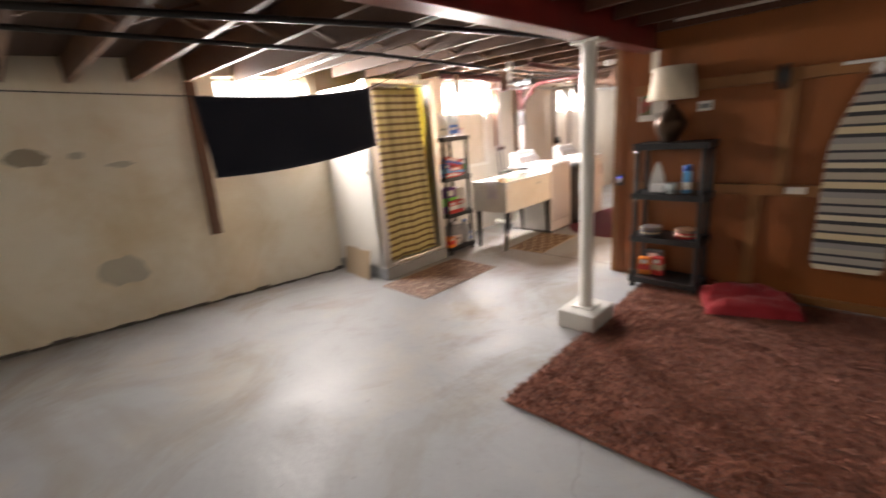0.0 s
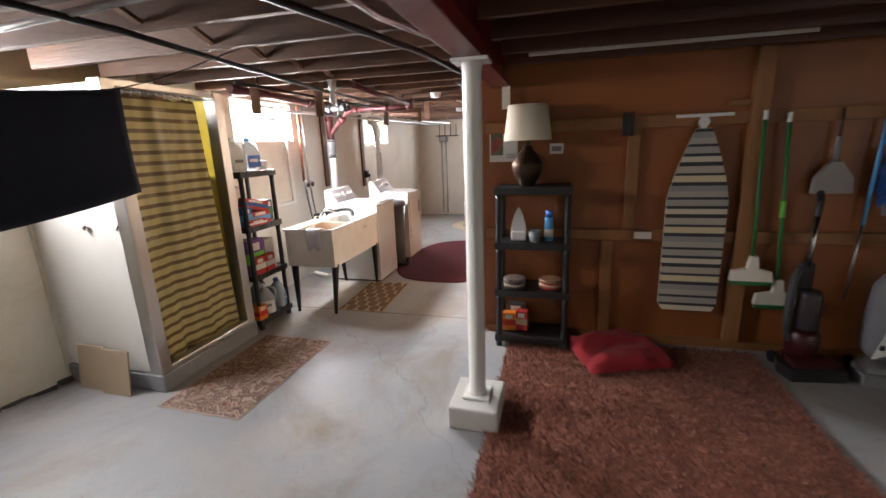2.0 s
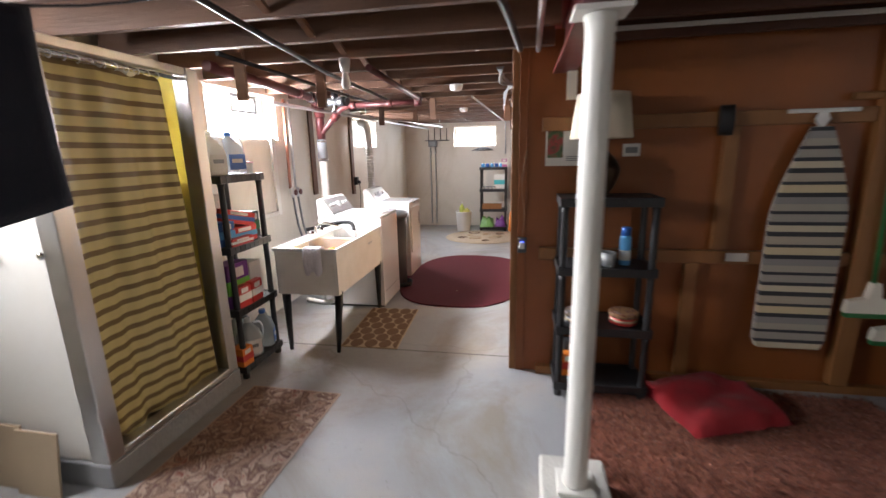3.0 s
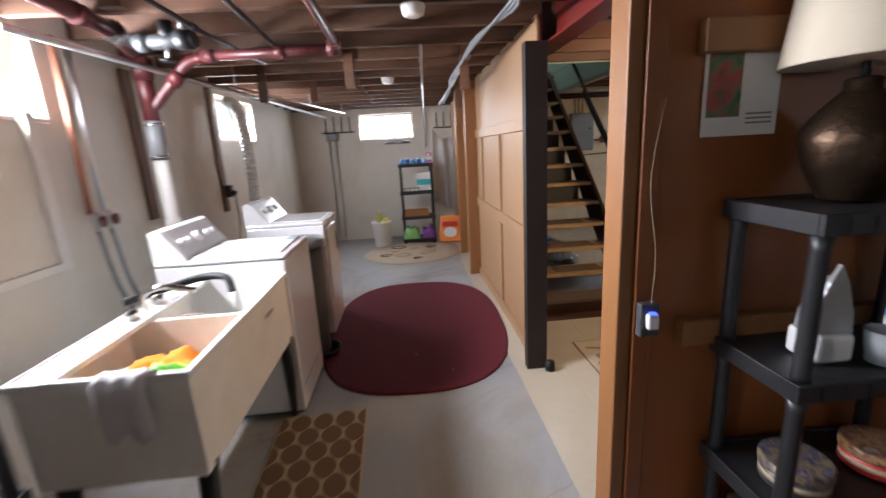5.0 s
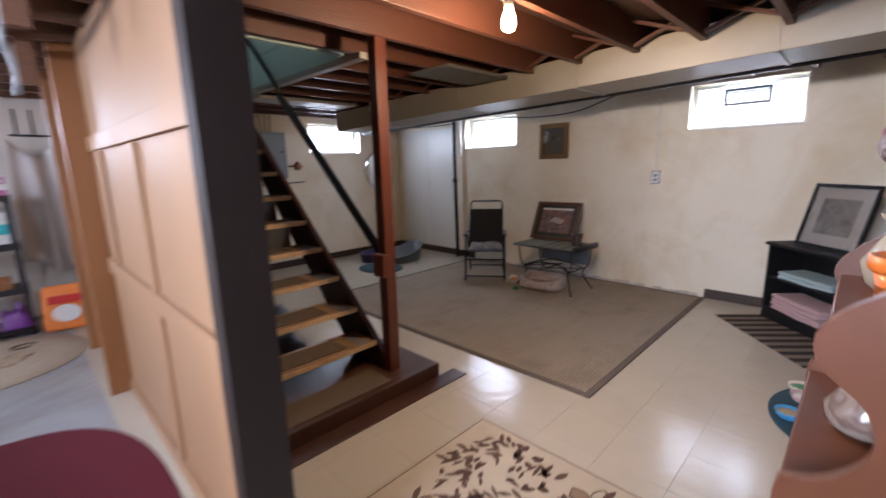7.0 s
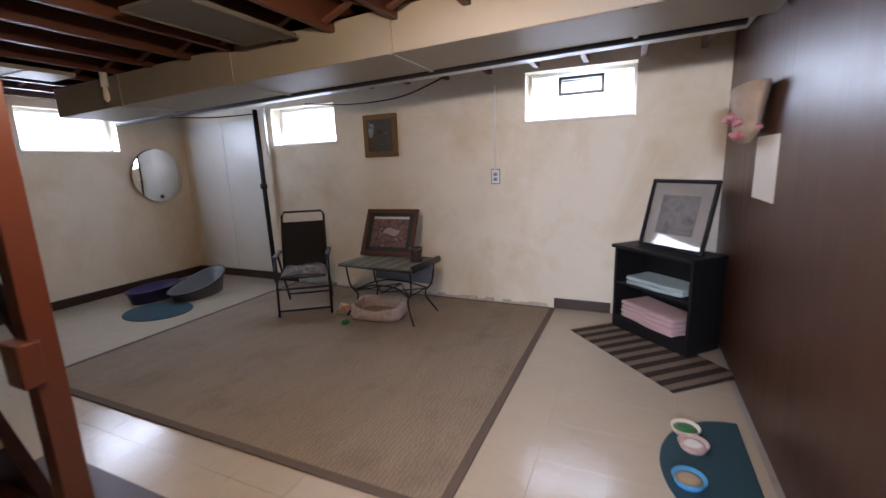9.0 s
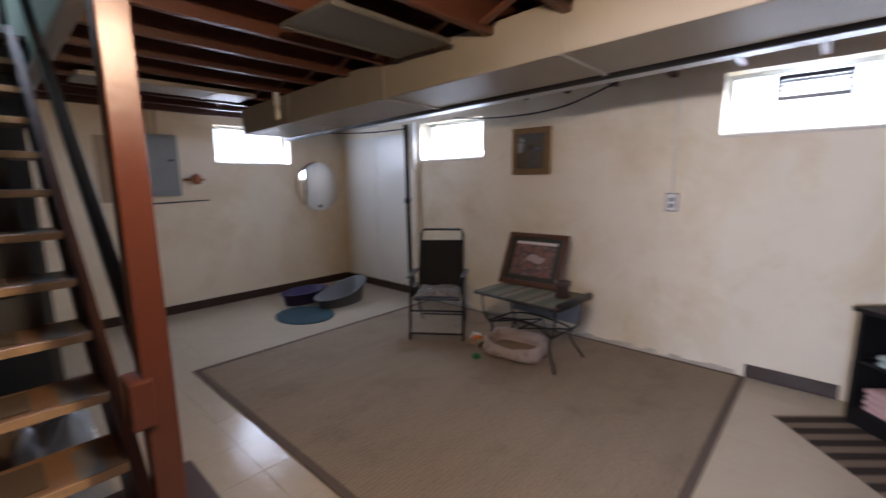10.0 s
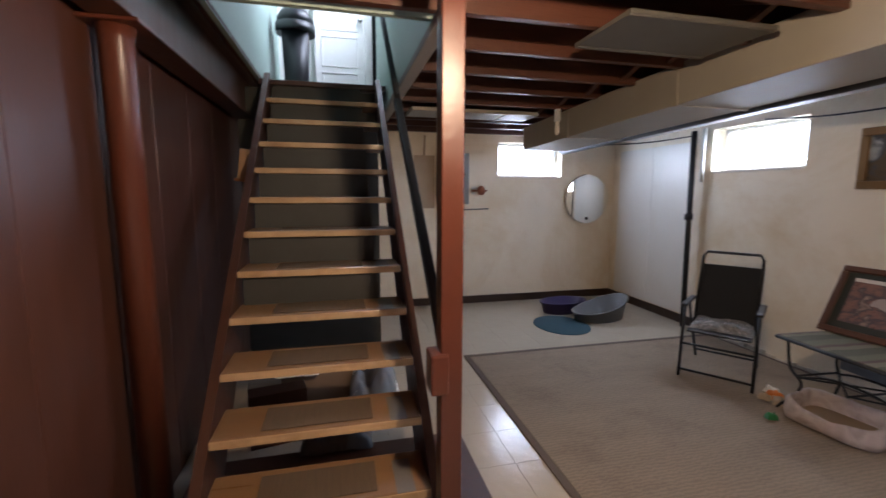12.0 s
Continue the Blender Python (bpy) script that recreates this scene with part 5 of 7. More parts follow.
    if not dryer:
        part("lid_grip", B(-0.09, w / 2 - 0.16, h + 0.004, -0.028, w / 2 - 0.045, h + 0.013, 0.004), GREYPLASTIC, t)
    # sloping control console with rounded ends
    prof = [(-d, h - 0.01), (-d + 0.17, h - 0.005), (-d + 0.165, h + 0.012), (-d + 0.06, h + 0.155), (-d + 0.03, h + 0.165), (-d, h + 0.15)]
    MX = Matrix(((1, 0, 0, 0), (0, 0, 1, 0), (0, 1, 0, 0), (0, 0, 0, 1)))
    con = part("console", slab(bmesh.new(), prof, -w / 2 + 0.004, w / 2 - 0.004, MX), ENAMEL, t)
    ang = math.atan2(0.143, -0.105)
    cm = pose(-d + 0.112, 0, h + 0.085, 0, -math.degrees(math.atan2(0.105, 0.143)) + 90 - 0.0, 0)
    face = Matrix.Translation((-d + 0.1125, 0, h + 0.0835)) @ Matrix.Rotation(math.atan2(0.143, 0.105), 4, "Y")
    part("control_panel", B(-0.082, -w / 2 + 0.03, 0.001, 0.08, w / 2 - 0.03, 0.004, 0.001, face), plain("silver_control_panel", (0.70, 0.70, 0.71), 0.35), con)
    for k, (yy, r) in enumerate(((-0.19, 0.018), (-0.12, 0.018), (-0.01, 0.03), (0.10, 0.018), (0.17, 0.018)) if not dryer else ((-0.15, 0.018), (-0.02, 0.03), (0.12, 0.02))):
        part("knob", lathe(bmesh.new(), [(r * 1.15, 0.004), (r, 0.012), (r * 0.85, 0.028), (r * 0.6, 0.03)], 18, (0, yy, 0), True, face), KNOB, con)
    if dryer:
        part("door", B(0.0, -w / 2 + 0.06, 0.30, 0.016, w / 2 - 0.06, 0.86, 0.01), ENAMEL, t)
        part("door_grip", B(0.016, w / 2 - 0.14, 0.62, 0.024, w / 2 - 0.10, 0.78, 0.004), GREYPLASTIC, t)
        part("top_notch", B(0.0045, w / 2 - 0.28, h - 0.028, 0.014, w / 2 - 0.04, h - 0.004, 0.006), ENAMEL, t)
    else:
        part("front_seam", B(0.0005, -w / 2 + 0.02, 0.16, 0.003, w / 2 - 0.02, 0.164), GREYPLASTIC, t)
    return t


appliance("washing_machine", "white top-loading washing machine with chrome knobs", "washer", pose(-2.085, 5.955 + 0.0, 0) @ pose(0, 0, 0), False)
bpy.data.objects["washing_machine"].matrix_world = pose(-2.095, 6.175, 0)
appliance("clothes_dryer", "white clothes dryer with a sloping control panel", "dryer", pose(-2.095, 7.23, 0), True)
turned("trash_can", "dark grey round trash can between washer and dryer", "bin", pose(-2.24, 6.69, 0), [("bin", [(0.15, 0), (0.155, 0.01), (0.18, 0.80)], DARKGREY, ""), ("lid", [(0.19, 0.80), (0.195, 0.82), (0.19, 0.855), (0.10, 0.87)], plain("grey_lid", (0.12, 0.125, 0.13), 0.35), "")])
turned("floor_pot", "black rubber boot tray beside the dryer", "tray", pose(-2.12, 6.64, 0), [("tray", [(0.10, 0), (0.12, 0.06), (0.11, 0.06), (0.095, 0.008)], IRON, "")])

# mats and rugs
tm = thing("trellis_mat", "tan mat with brown leaf-shaped trellis pattern", "mat", pose(-1.97, 5.45, 0, 0, 0, 2))
part("weave", B(-0.235, -0.43, 0, 0.235, 0.43, 0.008, 0.003), LEAFTAN, tm)
for r in range(7):
    for c in range(5):
        x, y = -0.236 + c * 0.118 + (0.059 if r % 2 else 0), -0.36 + r * 0.12
        xs = [(x + 0.053 * math.cos(a) * (abs(math.cos(a)) ** 0.25), y + 0.072 * math.sin(a)) for a in [i * 0.5236 for i in range(12)]]
        if -0.25 < x < 0.25:
            part("leaf_print", slab(bmesh.new(), [(max(-0.225, min(0.225, p)), q) for p, q in xs], 0.0081, 0.0098), LEAFBROWN, tm)


def oval_rug(name, label, m, rx, ry, material, rings, power=2.0):
    t = thing(name, label, "rug", m)
    bm = bmesh.new()
    prof = []
    for k in range(rings):
        r0 = k / rings
        prof += [(r0 + 0.0005, 0.009), (r0 + 0.5 / rings, 0.0125)]
    prof += [(1.0, 0.008), (1.005, 0.002)]
    lathe(bm, prof, 72, (0, 0, 0), True)
    for v in bm.verts:
        r = math.hypot(v.co.x, v.co.y)
        if r > 1e-6:
            k = (abs(v.co.x / r) ** power + abs(v.co.y / r) ** power) ** (-1 / power)
            v.co.x, v.co.y = v.co.x * k * rx, v.co.y * k * ry
    part("braid", bm, material, t)
    return t


oval_rug("oval_rug", "maroon oval braided rug on grey concrete", pose(-1.44, 7.08, 0, 0, 0, -2), 0.71, 1.08, MAROON, 26, 2.7)
for k in range(4):
    rng = random.Random(40 + k)
    sp = thing("rug_fleck", "tiny pale lint fleck on the maroon rug", "lint", pose(-1.5 + rng.uniform(-0.3, 0.6), 6.9 + rng.uniform(-0.7, 0.5), 0.0135, 0, 0, 50 * k), "lint on the rug")
    part("fleck", B(-0.006, -0.003, 0, 0.006, 0.003, 0.0015), CARD, sp)
o2 = oval_rug("oval_rug", "beige oval rug with brown swirls and rings", pose(-1.44, 9.60, 0), 0.67, 0.62, BEIGERUG, 2)
rng = random.Random(9)
for k in range(9):
    a = 0.7 * k
    px, py, r = 0.42 * math.cos(a) * (0.9 if k % 2 else 0.6), 0.38 * math.sin(a) * (1 if k % 2 else 0.5), rng.uniform(0.05, 0.11)
    bm = bmesh.new()
    pts = [(px + r * math.cos(b), py + 0.7 * r * math.sin(b), 0.0135) for b in [i * 0.4 for i in range(14 if k % 3 else 17)]]
    tube(bm, pts, 0.008 if k % 2 else 0.014, 6)
    part("swirl_print", bm, DARKPRINT if k % 2 else LEAFTAN, o2)

# pipes and fittings on the west wall and under the joists
def pipe(name, label, pts, r, material, cat="pipe", fits=()):
    p0 = Vector(pts[0])
    t = thing(name, label, cat, pose(*p0))
    part("pipe", tube(bmesh.new(), [Vector(p) - p0 for p in pts], r, 12), material, t)
    for q, d, rr in fits:
        d = Vector(d).normalized()
        c = Vector(q) - p0
        part("coupling", tube(bmesh.new(), [c - d * 0.03, c + d * 0.03], rr, 12), material, t)
    return t


pv = thing("drain_stack", "white drain pipe rising to red painted iron fittings", "pipe", pose(-2.93, 6.52, 0))
part("lower_pipe", tube(bmesh.new(), [(0, 0, 0), (0, 0, 1.44)], 0.043, 16), PVC, pv)
part("coupling", tube(bmesh.new(), [(0, 0, 1.00), (0, 0, 1.08)], 0.051, 16), PVC, pv)
part("grey_sleeve", tube(bmesh.new(), [(0, 0, 1.44), (0, 0, 1.67)], 0.052, 16), GREYPLASTIC, pv, "grey rubber sleeve")
for z in (1.46, 1.65):
    part("hose_clamp", tube(bmesh.new(), [(0, 0, z - 0.007), (0, 0, z + 0.007)], 0.0535, 16), CHROME, pv)
part("iron_riser", tube(bmesh.new(), [(0, 0, 1.67), (0, 0, 2.02)], 0.045, 16), REDPIPE, pv)
part("iron_hub", tube(bmesh.new(), [(0, 0, 1.90), (0, 0, 2.02)], 0.056, 16), REDPIPE, pv)
part("wye_branch", tube(bmesh.new(), smooth_path([(0.0, 0, 1.72), (0.12, -0.01, 1.84), (0.26, -0.03, 1.97), (0.38, -0.08, 2.0)]), 0.030, 14), REDPIPE, pv)
part("branch_hub", tube(bmesh.new(), [(0.16, -0.015, 1.875), (0.22, -0.022, 1.93)], 0.041, 14), REDPIPE, pv)
pipe("red_drain_pipe", "red painted iron drain pipe under the joists", [(-2.55, 6.43, 2.0), (-2.1, 6.40, 2.0), (-1.79, 6.36, 2.0)], 0.027, REDPIPE, fits=(((-2.5, 6.43, 2.0), (1, 0, 0), 0.036), ((-2.1, 6.4, 2.0), (1, 0, 0), 0.036), ((-1.80, 6.36, 2.0), (1, 0, 0), 0.038)))
pipe("red_drain_pipe", "red painted pipe running south under the joists", [(-1.78, 6.34, 2.02), (-1.78, 5.5, 2.04), (-1.78, 4.9, 2.06)], 0.023, REDPIPE, fits=(((-1.78, 6.30, 2.02), (0, 1, 0), 0.033),))
pipe("red_drain_pipe", "dark red soil pipe along the west wall", [(-2.95, 6.52, 2.05), (-2.78, 6.0, 2.05), (-2.74, 5.3, 2.06), (-2.74, 4.6, 2.07)], 0.036, REDPIPE, fits=(((-2.76, 5.8, 2.05), (0, 1, 0), 0.046), ((-2.95, 6.52, 2.04), (0, 0, 1), 0.062)))
pipe("steel_pipe", "long galvanised pipe under the joists", [(-2.93, 5.6, 1.96), (-2.60, 10.55, 1.96)], 0.017, STEEL)
pipe("steel_rod", "thin galvanised clothes rod under the joists", [(-2.75, 7.3, 1.97), (-2.25, 10.1, 1.97)], 0.011, STEEL)
for yy, xx in ((7.4, -2.73), (8.9, -2.47), (10.0, -2.27)):
    pipe("rod_hanger", "wire hanger strap holding the rod", [(xx, yy, 1.97), (xx, yy, JOIST + 0.08)], 0.004, STEEL, "strap")
pipe("black_pipe", "thin black iron gas pipe under the joists", [(-1.85, 0.2, 2.04), (-1.80, 2.9, 2.04), (-2.07, 4.9, 2.04), (-2.14, 6.6, 2.04)], 0.013, IRON)
pipe("black_pipe", "thin black iron water pipe under the joists", [(-2.36, 4.2, 2.04), (-2.39, 6.06, 2.04), (-2.34, 6.9, 2.04)], 0.012, IRON, fits=(((-2.39, 6.0, 2.04), (0, 1, 0), 0.019),))
pipe("black_pipe", "black iron pipe crossing under the joists", [(-1.75, 0.2, 2.05), (-1.08, 2.7, 2.05), (-0.86, 3.8, 2.05), (-0.8, 4.6, 2.05)], 0.016, IRON)
pipe("steel_conduit", "shiny steel conduit under the joists", [(-3.4, 2.86, 2.055), (-2.2, 2.77, 2.055), (-0.72, 2.62, 2.055)], 0.014, STEEL)
pipe("steel_conduit", "steel conduit beside the red beam", [(-0.85, 2.2, 2.06), (-0.82, 3.2, 2.06), (-0.72, 3.6, 2.06), (-0.70, 4.7, 2.06)], 0.014, STEEL)
for k in range(3):
    o = 0.016 * k
    pipe("armoured_cable", "grey armoured cable slung along the partition top", smooth_path([(-0.95 + o, 5.1, 2.05), (-0.92 - o, 5.5, 2.045 - o), (-0.90 + o, 5.9, 2.06 - 0.5 * o), (-0.95 - 0.5 * o, 6.6, 2.04 + 0.6 * o), (-1.0 + o, 7.6, 2.0 - o), (-0.90 - o, 8.6, 2.02), (-0.84, 10.2, 2.04)]), 0.0085, GREYPLASTIC, "cable")
pipe("steel_conduit", "thin galvanised conduit along the laundry ceiling", [(-1.29, 6.62, 2.055), (-1.20, 8.6, 2.055), (-1.10, YN - 0.05, 2.055), (-1.10, YN - 0.05, 1.45)], 0.010, STEEL)
pipe("steel_conduit", "thin galvanised conduit beside the partition", [(-0.92, 7.0, 2.055), (-0.88, 10.4, 2.055)], 0.010, STEEL)
pipe("copper_pipe", "dull copper water pipe down the wall", [(-3.10, 6.10, 2.05), (-3.10, 6.08, 1.18)], 0.016, COPPER)
pipe("copper_pipe", "steel water pipe beside the copper one", [(-3.10, 6.19, 2.05), (-3.10, 6.18, 1.18)], 0.013, STEEL)
for yy in (6.08, 6.18):
    vt = thing("pipe_valve", "brass hose valve on the wall pipe", "valve", pose(-3.08, yy, 1.14))
    part("valve_body", tube(bmesh.new(), [(0, 0, 0.05), (0, 0, -0.05)], 0.017, 10), STEEL, vt)
    part("valve_handle", lathe(bmesh.new(), [(0.03, 0), (0.032, 0.008), (0.02, 0.014)], 10, (0, 0, 0), True, pose(0.03, 0, 0, 0, 90, 0)), REDPIPE, vt)
    part("hose", tube(bmesh.new(), smooth_path([(0, 0, -0.05), (0.02, 0.02, -0.35), (0.03, 0.1, -0.6), (0.05, 0.05, -0.9)]), 0.011, 8), GREYPLASTIC, vt)
for yy, z0, z1 in ((6.70, 1.06, 2.0), (7.86, 0.95, 2.05)):
    wbd = thing("wall_board", "weathered brown wood strip on the wall", "board", pose(XW, yy, z0))
    part("board", B(0.001, -0.045, 0, 0.025, 0.045, z1 - z0, 0.003), JOISTWOOD, wbd)
pl = thing("wall_outlet", "black outlet box with plugs on the wood strip", "outlet", pose(XW + 0.026, 7.88, 1.08))
part("box", B(0, -0.035, 0, 0.05, 0.035, 0.11, 0.004), IRON, pl)
part("plug", B(0.05, -0.02, 0.02, 0.085, 0.02, 0.06, 0.006), IRON, pl)
part("cord", tube(bmesh.new(), smooth_path([(0.07, 0, 0.02), (0.06, 0.03, -0.2), (0.02, 0.06, -0.5)]), 0.006, 6), IRON, pl)
vh = thing("dryer_vent_hose", "corrugated silver dryer vent hose to the window", "hose", pose(-2.92, 7.98, 0.9))
prof = []
pth = smooth_path([(0.0, 0, 0.0), (0.01, 0.0, 0.35), (0.0, 0.0, 0.75), (-0.03, 0.0, 0.98), (-0.14, 0.06, 1.05)], 22)
bm = bmesh.new()
up = None
rings = []
for i, p in enumerate(pth):
    d = (pth[min(i + 1, len(pth) - 1)] - pth[max(i - 1, 0)]).normalized()
    s = d.cross(Vector((0, 1, 0))).normalized()
    q = d.cross(s)
    r = 0.055 if i % 2 else 0.044
    rings.append([bm.verts.new(p + r * (math.cos(k * 0.3927) * s + math.sin(k * 0.3927) * q)) for k in range(16)])
for a, b in zip(rings, rings[1:]):
    for k in range(16):
        bm.faces.new((a[k], a[(k + 1) % 16], b[(k + 1) % 16], b[k]))
part("hose", bm, plain("silver_foil", (0.78, 0.78, 0.77), 0.45, metal=0.35), vh)
# shut-off valves and couplings crowded round the head of the drain
vc = thing("valve_cluster", "black iron tee with a rubber coupling under the joists", "pipe fitting", pose(-2.55, 6.08, 2.0))
part("tee", tube(bmesh.new(), [(-0.16, 0.02, 0), (0.14, -0.02, 0)], 0.036, 14), DARKGREY, vc)
part("tee_outlet", tube(bmesh.new(), [(0, 0, 0.0), (0.0, 0.0, 0.09)], 0.032, 14), IRON, vc)
part("coupling", tube(bmesh.new(), [(0.05, -0.01, 0), (0.12, -0.02, 0)], 0.045, 16), BLACKPLASTIC, vc, "black rubber band coupling")
part("coupling", tube(bmesh.new(), [(-0.15, 0.02, 0), (-0.09, 0.012, 0)], 0.043, 16), DARKGREY, vc)
part("valve_stem", tube(bmesh.new(), [(0.0, -0.01, -0.02), (0.0, -0.03, -0.085)], 0.010, 10), STEEL, vc)
part("valve_wheel", lathe(bmesh.new(), [(0.03, 0), (0.034, 0.006), (0.03, 0.012), (0.012, 0.014)], 16, (0.0, -0.03, -0.10)), IRON, vc)
part("strap", tube(bmesh.new(), [(0.08, -0.015, 0.05), (0.08, -0.015, 0.1)], 0.012, 8), STEEL, vc)
v2 = thing("pipe_union", "grey rubber union with steel bands on the pipe", "pipe fitting", pose(-2.79, 6.08, 2.05))
part("union", tube(bmesh.new(), [(-0.012, 0.04, 0), (0.012, -0.04, 0)], 0.050, 16), DARKGREY, v2)
for k in (-1, 1):
    part("clamp_band", tube(bmesh.new(), [(0.008 * -k, 0.028 * k - 0.004, 0), (0.008 * -k, 0.028 * k + 0.004, 0)], 0.053, 16), CHROME, v2)
# pale board under the tub window
wp = thing("wall_panel_board", "white painted board with trim below the window", "panel", pose(XW, 4.75, 0.98))
part("board", B(0.001, 0, 0, 0.012, 1.10, 0.66, 0.002), PAINT_WHITE, wp)
part("edge_trim", B(0.001, 1.101, -0.04, 0.035, 1.16, 0.70, 0.004), WHITEPAINT, wp)
part("bottom_trim", B(0.001, 0, -0.04, 0.035, 1.10, -0.001, 0.004), WHITEPAINT, wp)

# wood strips hanging from the joists, lamp holders
for x, y, z0 in ((-2.55, 4.66, 1.86), (-2.2, 5.065, 1.84), (-2.55, 7.495, 1.86), (-1.8, 7.09, 1.88), (-0.95, 7.09, 1.84), (-0.90, 7.90, 1.78), (-2.3, 8.305, 1.93)):
    hs = thing("hanging_block", "short wood strip nailed to a joist", "wood strip", pose(x, y, z0), "strips on the joists")
    part("strip", B(-0.035, -0.012, 0, 0.035, 0.012, JOIST + 0.12 - z0, 0.003), JOISTWOOD, hs)
for x, y in ((-1.35, 5.91), (-1.55, 7.935)):
    lh = thing("lamp_holder", "white porcelain ceiling lamp holder", "lamp holder", pose(x, y, JOIST - 0.056))
    part("base", lathe(bmesh.new(), [(0.03, 0), (0.05, 0.01), (0.058, 0.045), (0.058, 0.052)], 20), WHITEPLASTIC, lh)
bl = thing("light_bulb", "unlit compact bulb in a ceiling holder", "bulb", pose(-1.86, 4.695, 1.90))
part("holder", lathe(bmesh.new(), [(0.022, 0.10), (0.03, 0.13), (0.035, JOIST - 1.90)], 14), WHITEPLASTIC, bl)
part("bulb", lathe(bmesh.new(), [(0.008, 0.0), (0.024, 0.015), (0.028, 0.04), (0.02, 0.08), (0.014, 0.10)], 14), WHITEPLASTIC, bl)

# partition: battens, end boards
P = bpy.data.objects["wall_partition"]
def batten(y0, y1, z0, z1, name="batten"):
    part(name, B(PX - 0.02, y0, z0, PX - 0.001, y1, z1, 0.003), STUD if name == "stud" else PLYPALE, P)


batten(6.2, 8.32, 1.50, 1.58, "rail")
batten(6.2, 8.32, 0.79, 0.88, "rail")
batten(7.16, 7.23, 0.885, 1.495)
batten(7.16, 7.23, 0.10, 0.785)
batten(7.98, 8.05, 0.885, 1.495)
batten(6.2, 8.32, 0.0, 0.09, "sole_plate")
setting("partition_post", B(PX - 0.12, 8.33, 0, PX - 0.001, 8.40, JOIST + 0.02, 0.004), STUD, "orange pine post standing off the partition", "stud")
setting("partition_post_far", B(PX - 0.10, 9.35, 0, PX - 0.001, 9.42, JOIST + 0.02, 0.004), STUD, "pine post on the far partition", "stud")
setting("partition_edge", B(-0.75, 6.192, 0, PX - 0.021, 6.22, BEAMZ, 0.002), DARKEND, "dark brown painted edge of the partition", "trim")
setting("door_stop", lathe(bmesh.new(), [(0.03, 0), (0.032, 0.02), (0.028, 0.06), (0.01, 0.07)], 14, (-0.615, 6.12, 0.006)), IRON, "black rubber door stop on the floor", "door stop")

# north end of the laundry
shelf_unit("shelf_unit", "black four-tier shelf unit against the north wall", pose(-1.30, 10.33, 0), 0.52, 0.30, 1.21, [0.08, 0.42, 0.80, 1.21])
for k in range(5):
    turned("food_can", "small blue and white food can", "can", pose(-1.50 + k * 0.085, 10.28, 1.215), [("can", [(0.036, 0), (0.036, 0.065)], BLUE if k % 2 else SKYBLUE, ""), ("lid", [(0.036, 0.066), (0.037, 0.072), (0.03, 0.073)], STEEL, "")])
carton("tissue_pack", "pink tissue packet on the shelf", pose(-1.10, 10.30, 1.215), 0.10, 0.1, 0.15, plain("pink_print", (0.45, 0.14, 0.30)), PAPER)
carton("white_pack", "pale packet with a teal top", pose(-1.18, 10.34, 0.805), 0.22, 0.12, 0.27, PAPER, plain("teal_print", (0.05, 0.40, 0.42)))
for k in range(4):
    turned("small_jar", "small white jar on the shelf", "jar", pose(-1.50 + k * 0.07, 10.27, 0.805), [("jar", [(0.028, 0), (0.028, 0.035)], PAPER, ""), ("lid", [(0.03, 0.035), (0.03, 0.05)], GREYPLASTIC, "")])
bk = thing("wicker_tray", "shallow tan wooden tray on the shelf", "tray", pose(-1.33, 10.31, 0.425))
bm = bmesh.new()
box(bm, -0.19, -0.11, 0, 0.19, 0.11, 0.008)
for a in ((-0.19, -0.11, 0.19, -0.10), (-0.19, 0.10, 0.19, 0.11), (-0.19, -0.10, -0.18, 0.10), (0.18, -0.10, 0.19, 0.10)):
    box(bm, a[0], a[1], 0.008, a[2], a[3], 0.085, 0.002)
part("tray", bm, STUD, bk)
cushion("cloth_bag", "green and white plastic bag of litter", "bag", pose(-1.42, 10.22, 0.085), 0.26, 0.22, 0.22, plain("green_bag_film", (0.16, 0.36, 0.10), 0.3), 3)
cushion("cloth_bag", "purple plastic bag on the bottom shelf", "bag", pose(-1.16, 10.24, 0.085), 0.20, 0.20, 0.20, PURPLE, 6)
pa = thing("pail", "white plastic pail by the north wall", "bucket", pose(-1.87, 10.20, 0))
part("pail", lathe(bmesh.new(), [(0.12, 0), (0.125, 0.01), (0.148, 0.36), (0.155, 0.365), (0.155, 0.385), (0.145, 0.385), (0.135, 0.35), (0.115, 0.02)], 24), WHITEPLASTIC, pa)
part("liner", lathe(bmesh.new(), [(0.14, 0.34), (0.02, 0.345)], 20), PAPER, pa)
sb = thing("spray_bottle", "yellow-green spray bottle standing in the pail", "bottle", pose(-1.90, 10.18, 0.345))
part("bottle", lathe(bmesh.new(), [(0.045, 0), (0.05, 0.01), (0.05, 0.11), (0.03, 0.15), (0.014, 0.17), (0.014, 0.19)], 16), plain("yellow_green_plastic", (0.45, 0.52, 0.10), 0.35), sb)
part("trigger", B(-0.015, -0.05, 0.19, 0.015, 0.025, 0.225, 0.006), PAPER, sb)
cushion("yellow_rag", "yellow rag hanging in the pail", "cloth", pose(-1.82, 10.19, 0.35), 0.14, 0.12, 0.10, plain("yellow_cloth", (0.55, 0.52, 0.14), 0.9), 4)
fb = thing("pet_food_bag", "orange pet food bag standing on the floor", "bag", pose(-0.83, 10.12, 0.012, 0, 0, -8))
bm = bmesh.new()
box(bm, -0.17, -0.08, 0, 0.17, 0.08, 0.40, 0.03)
for v in bm.verts:
    k = v.co.z / 0.40
    v.co.y *= 1 - 0.75 * k ** 2
    v.co.x *= 1 - 0.18 * k ** 1.5 + 0.05 * math.sin(9 * k)
part("sack", bm, ORANGE, fb)
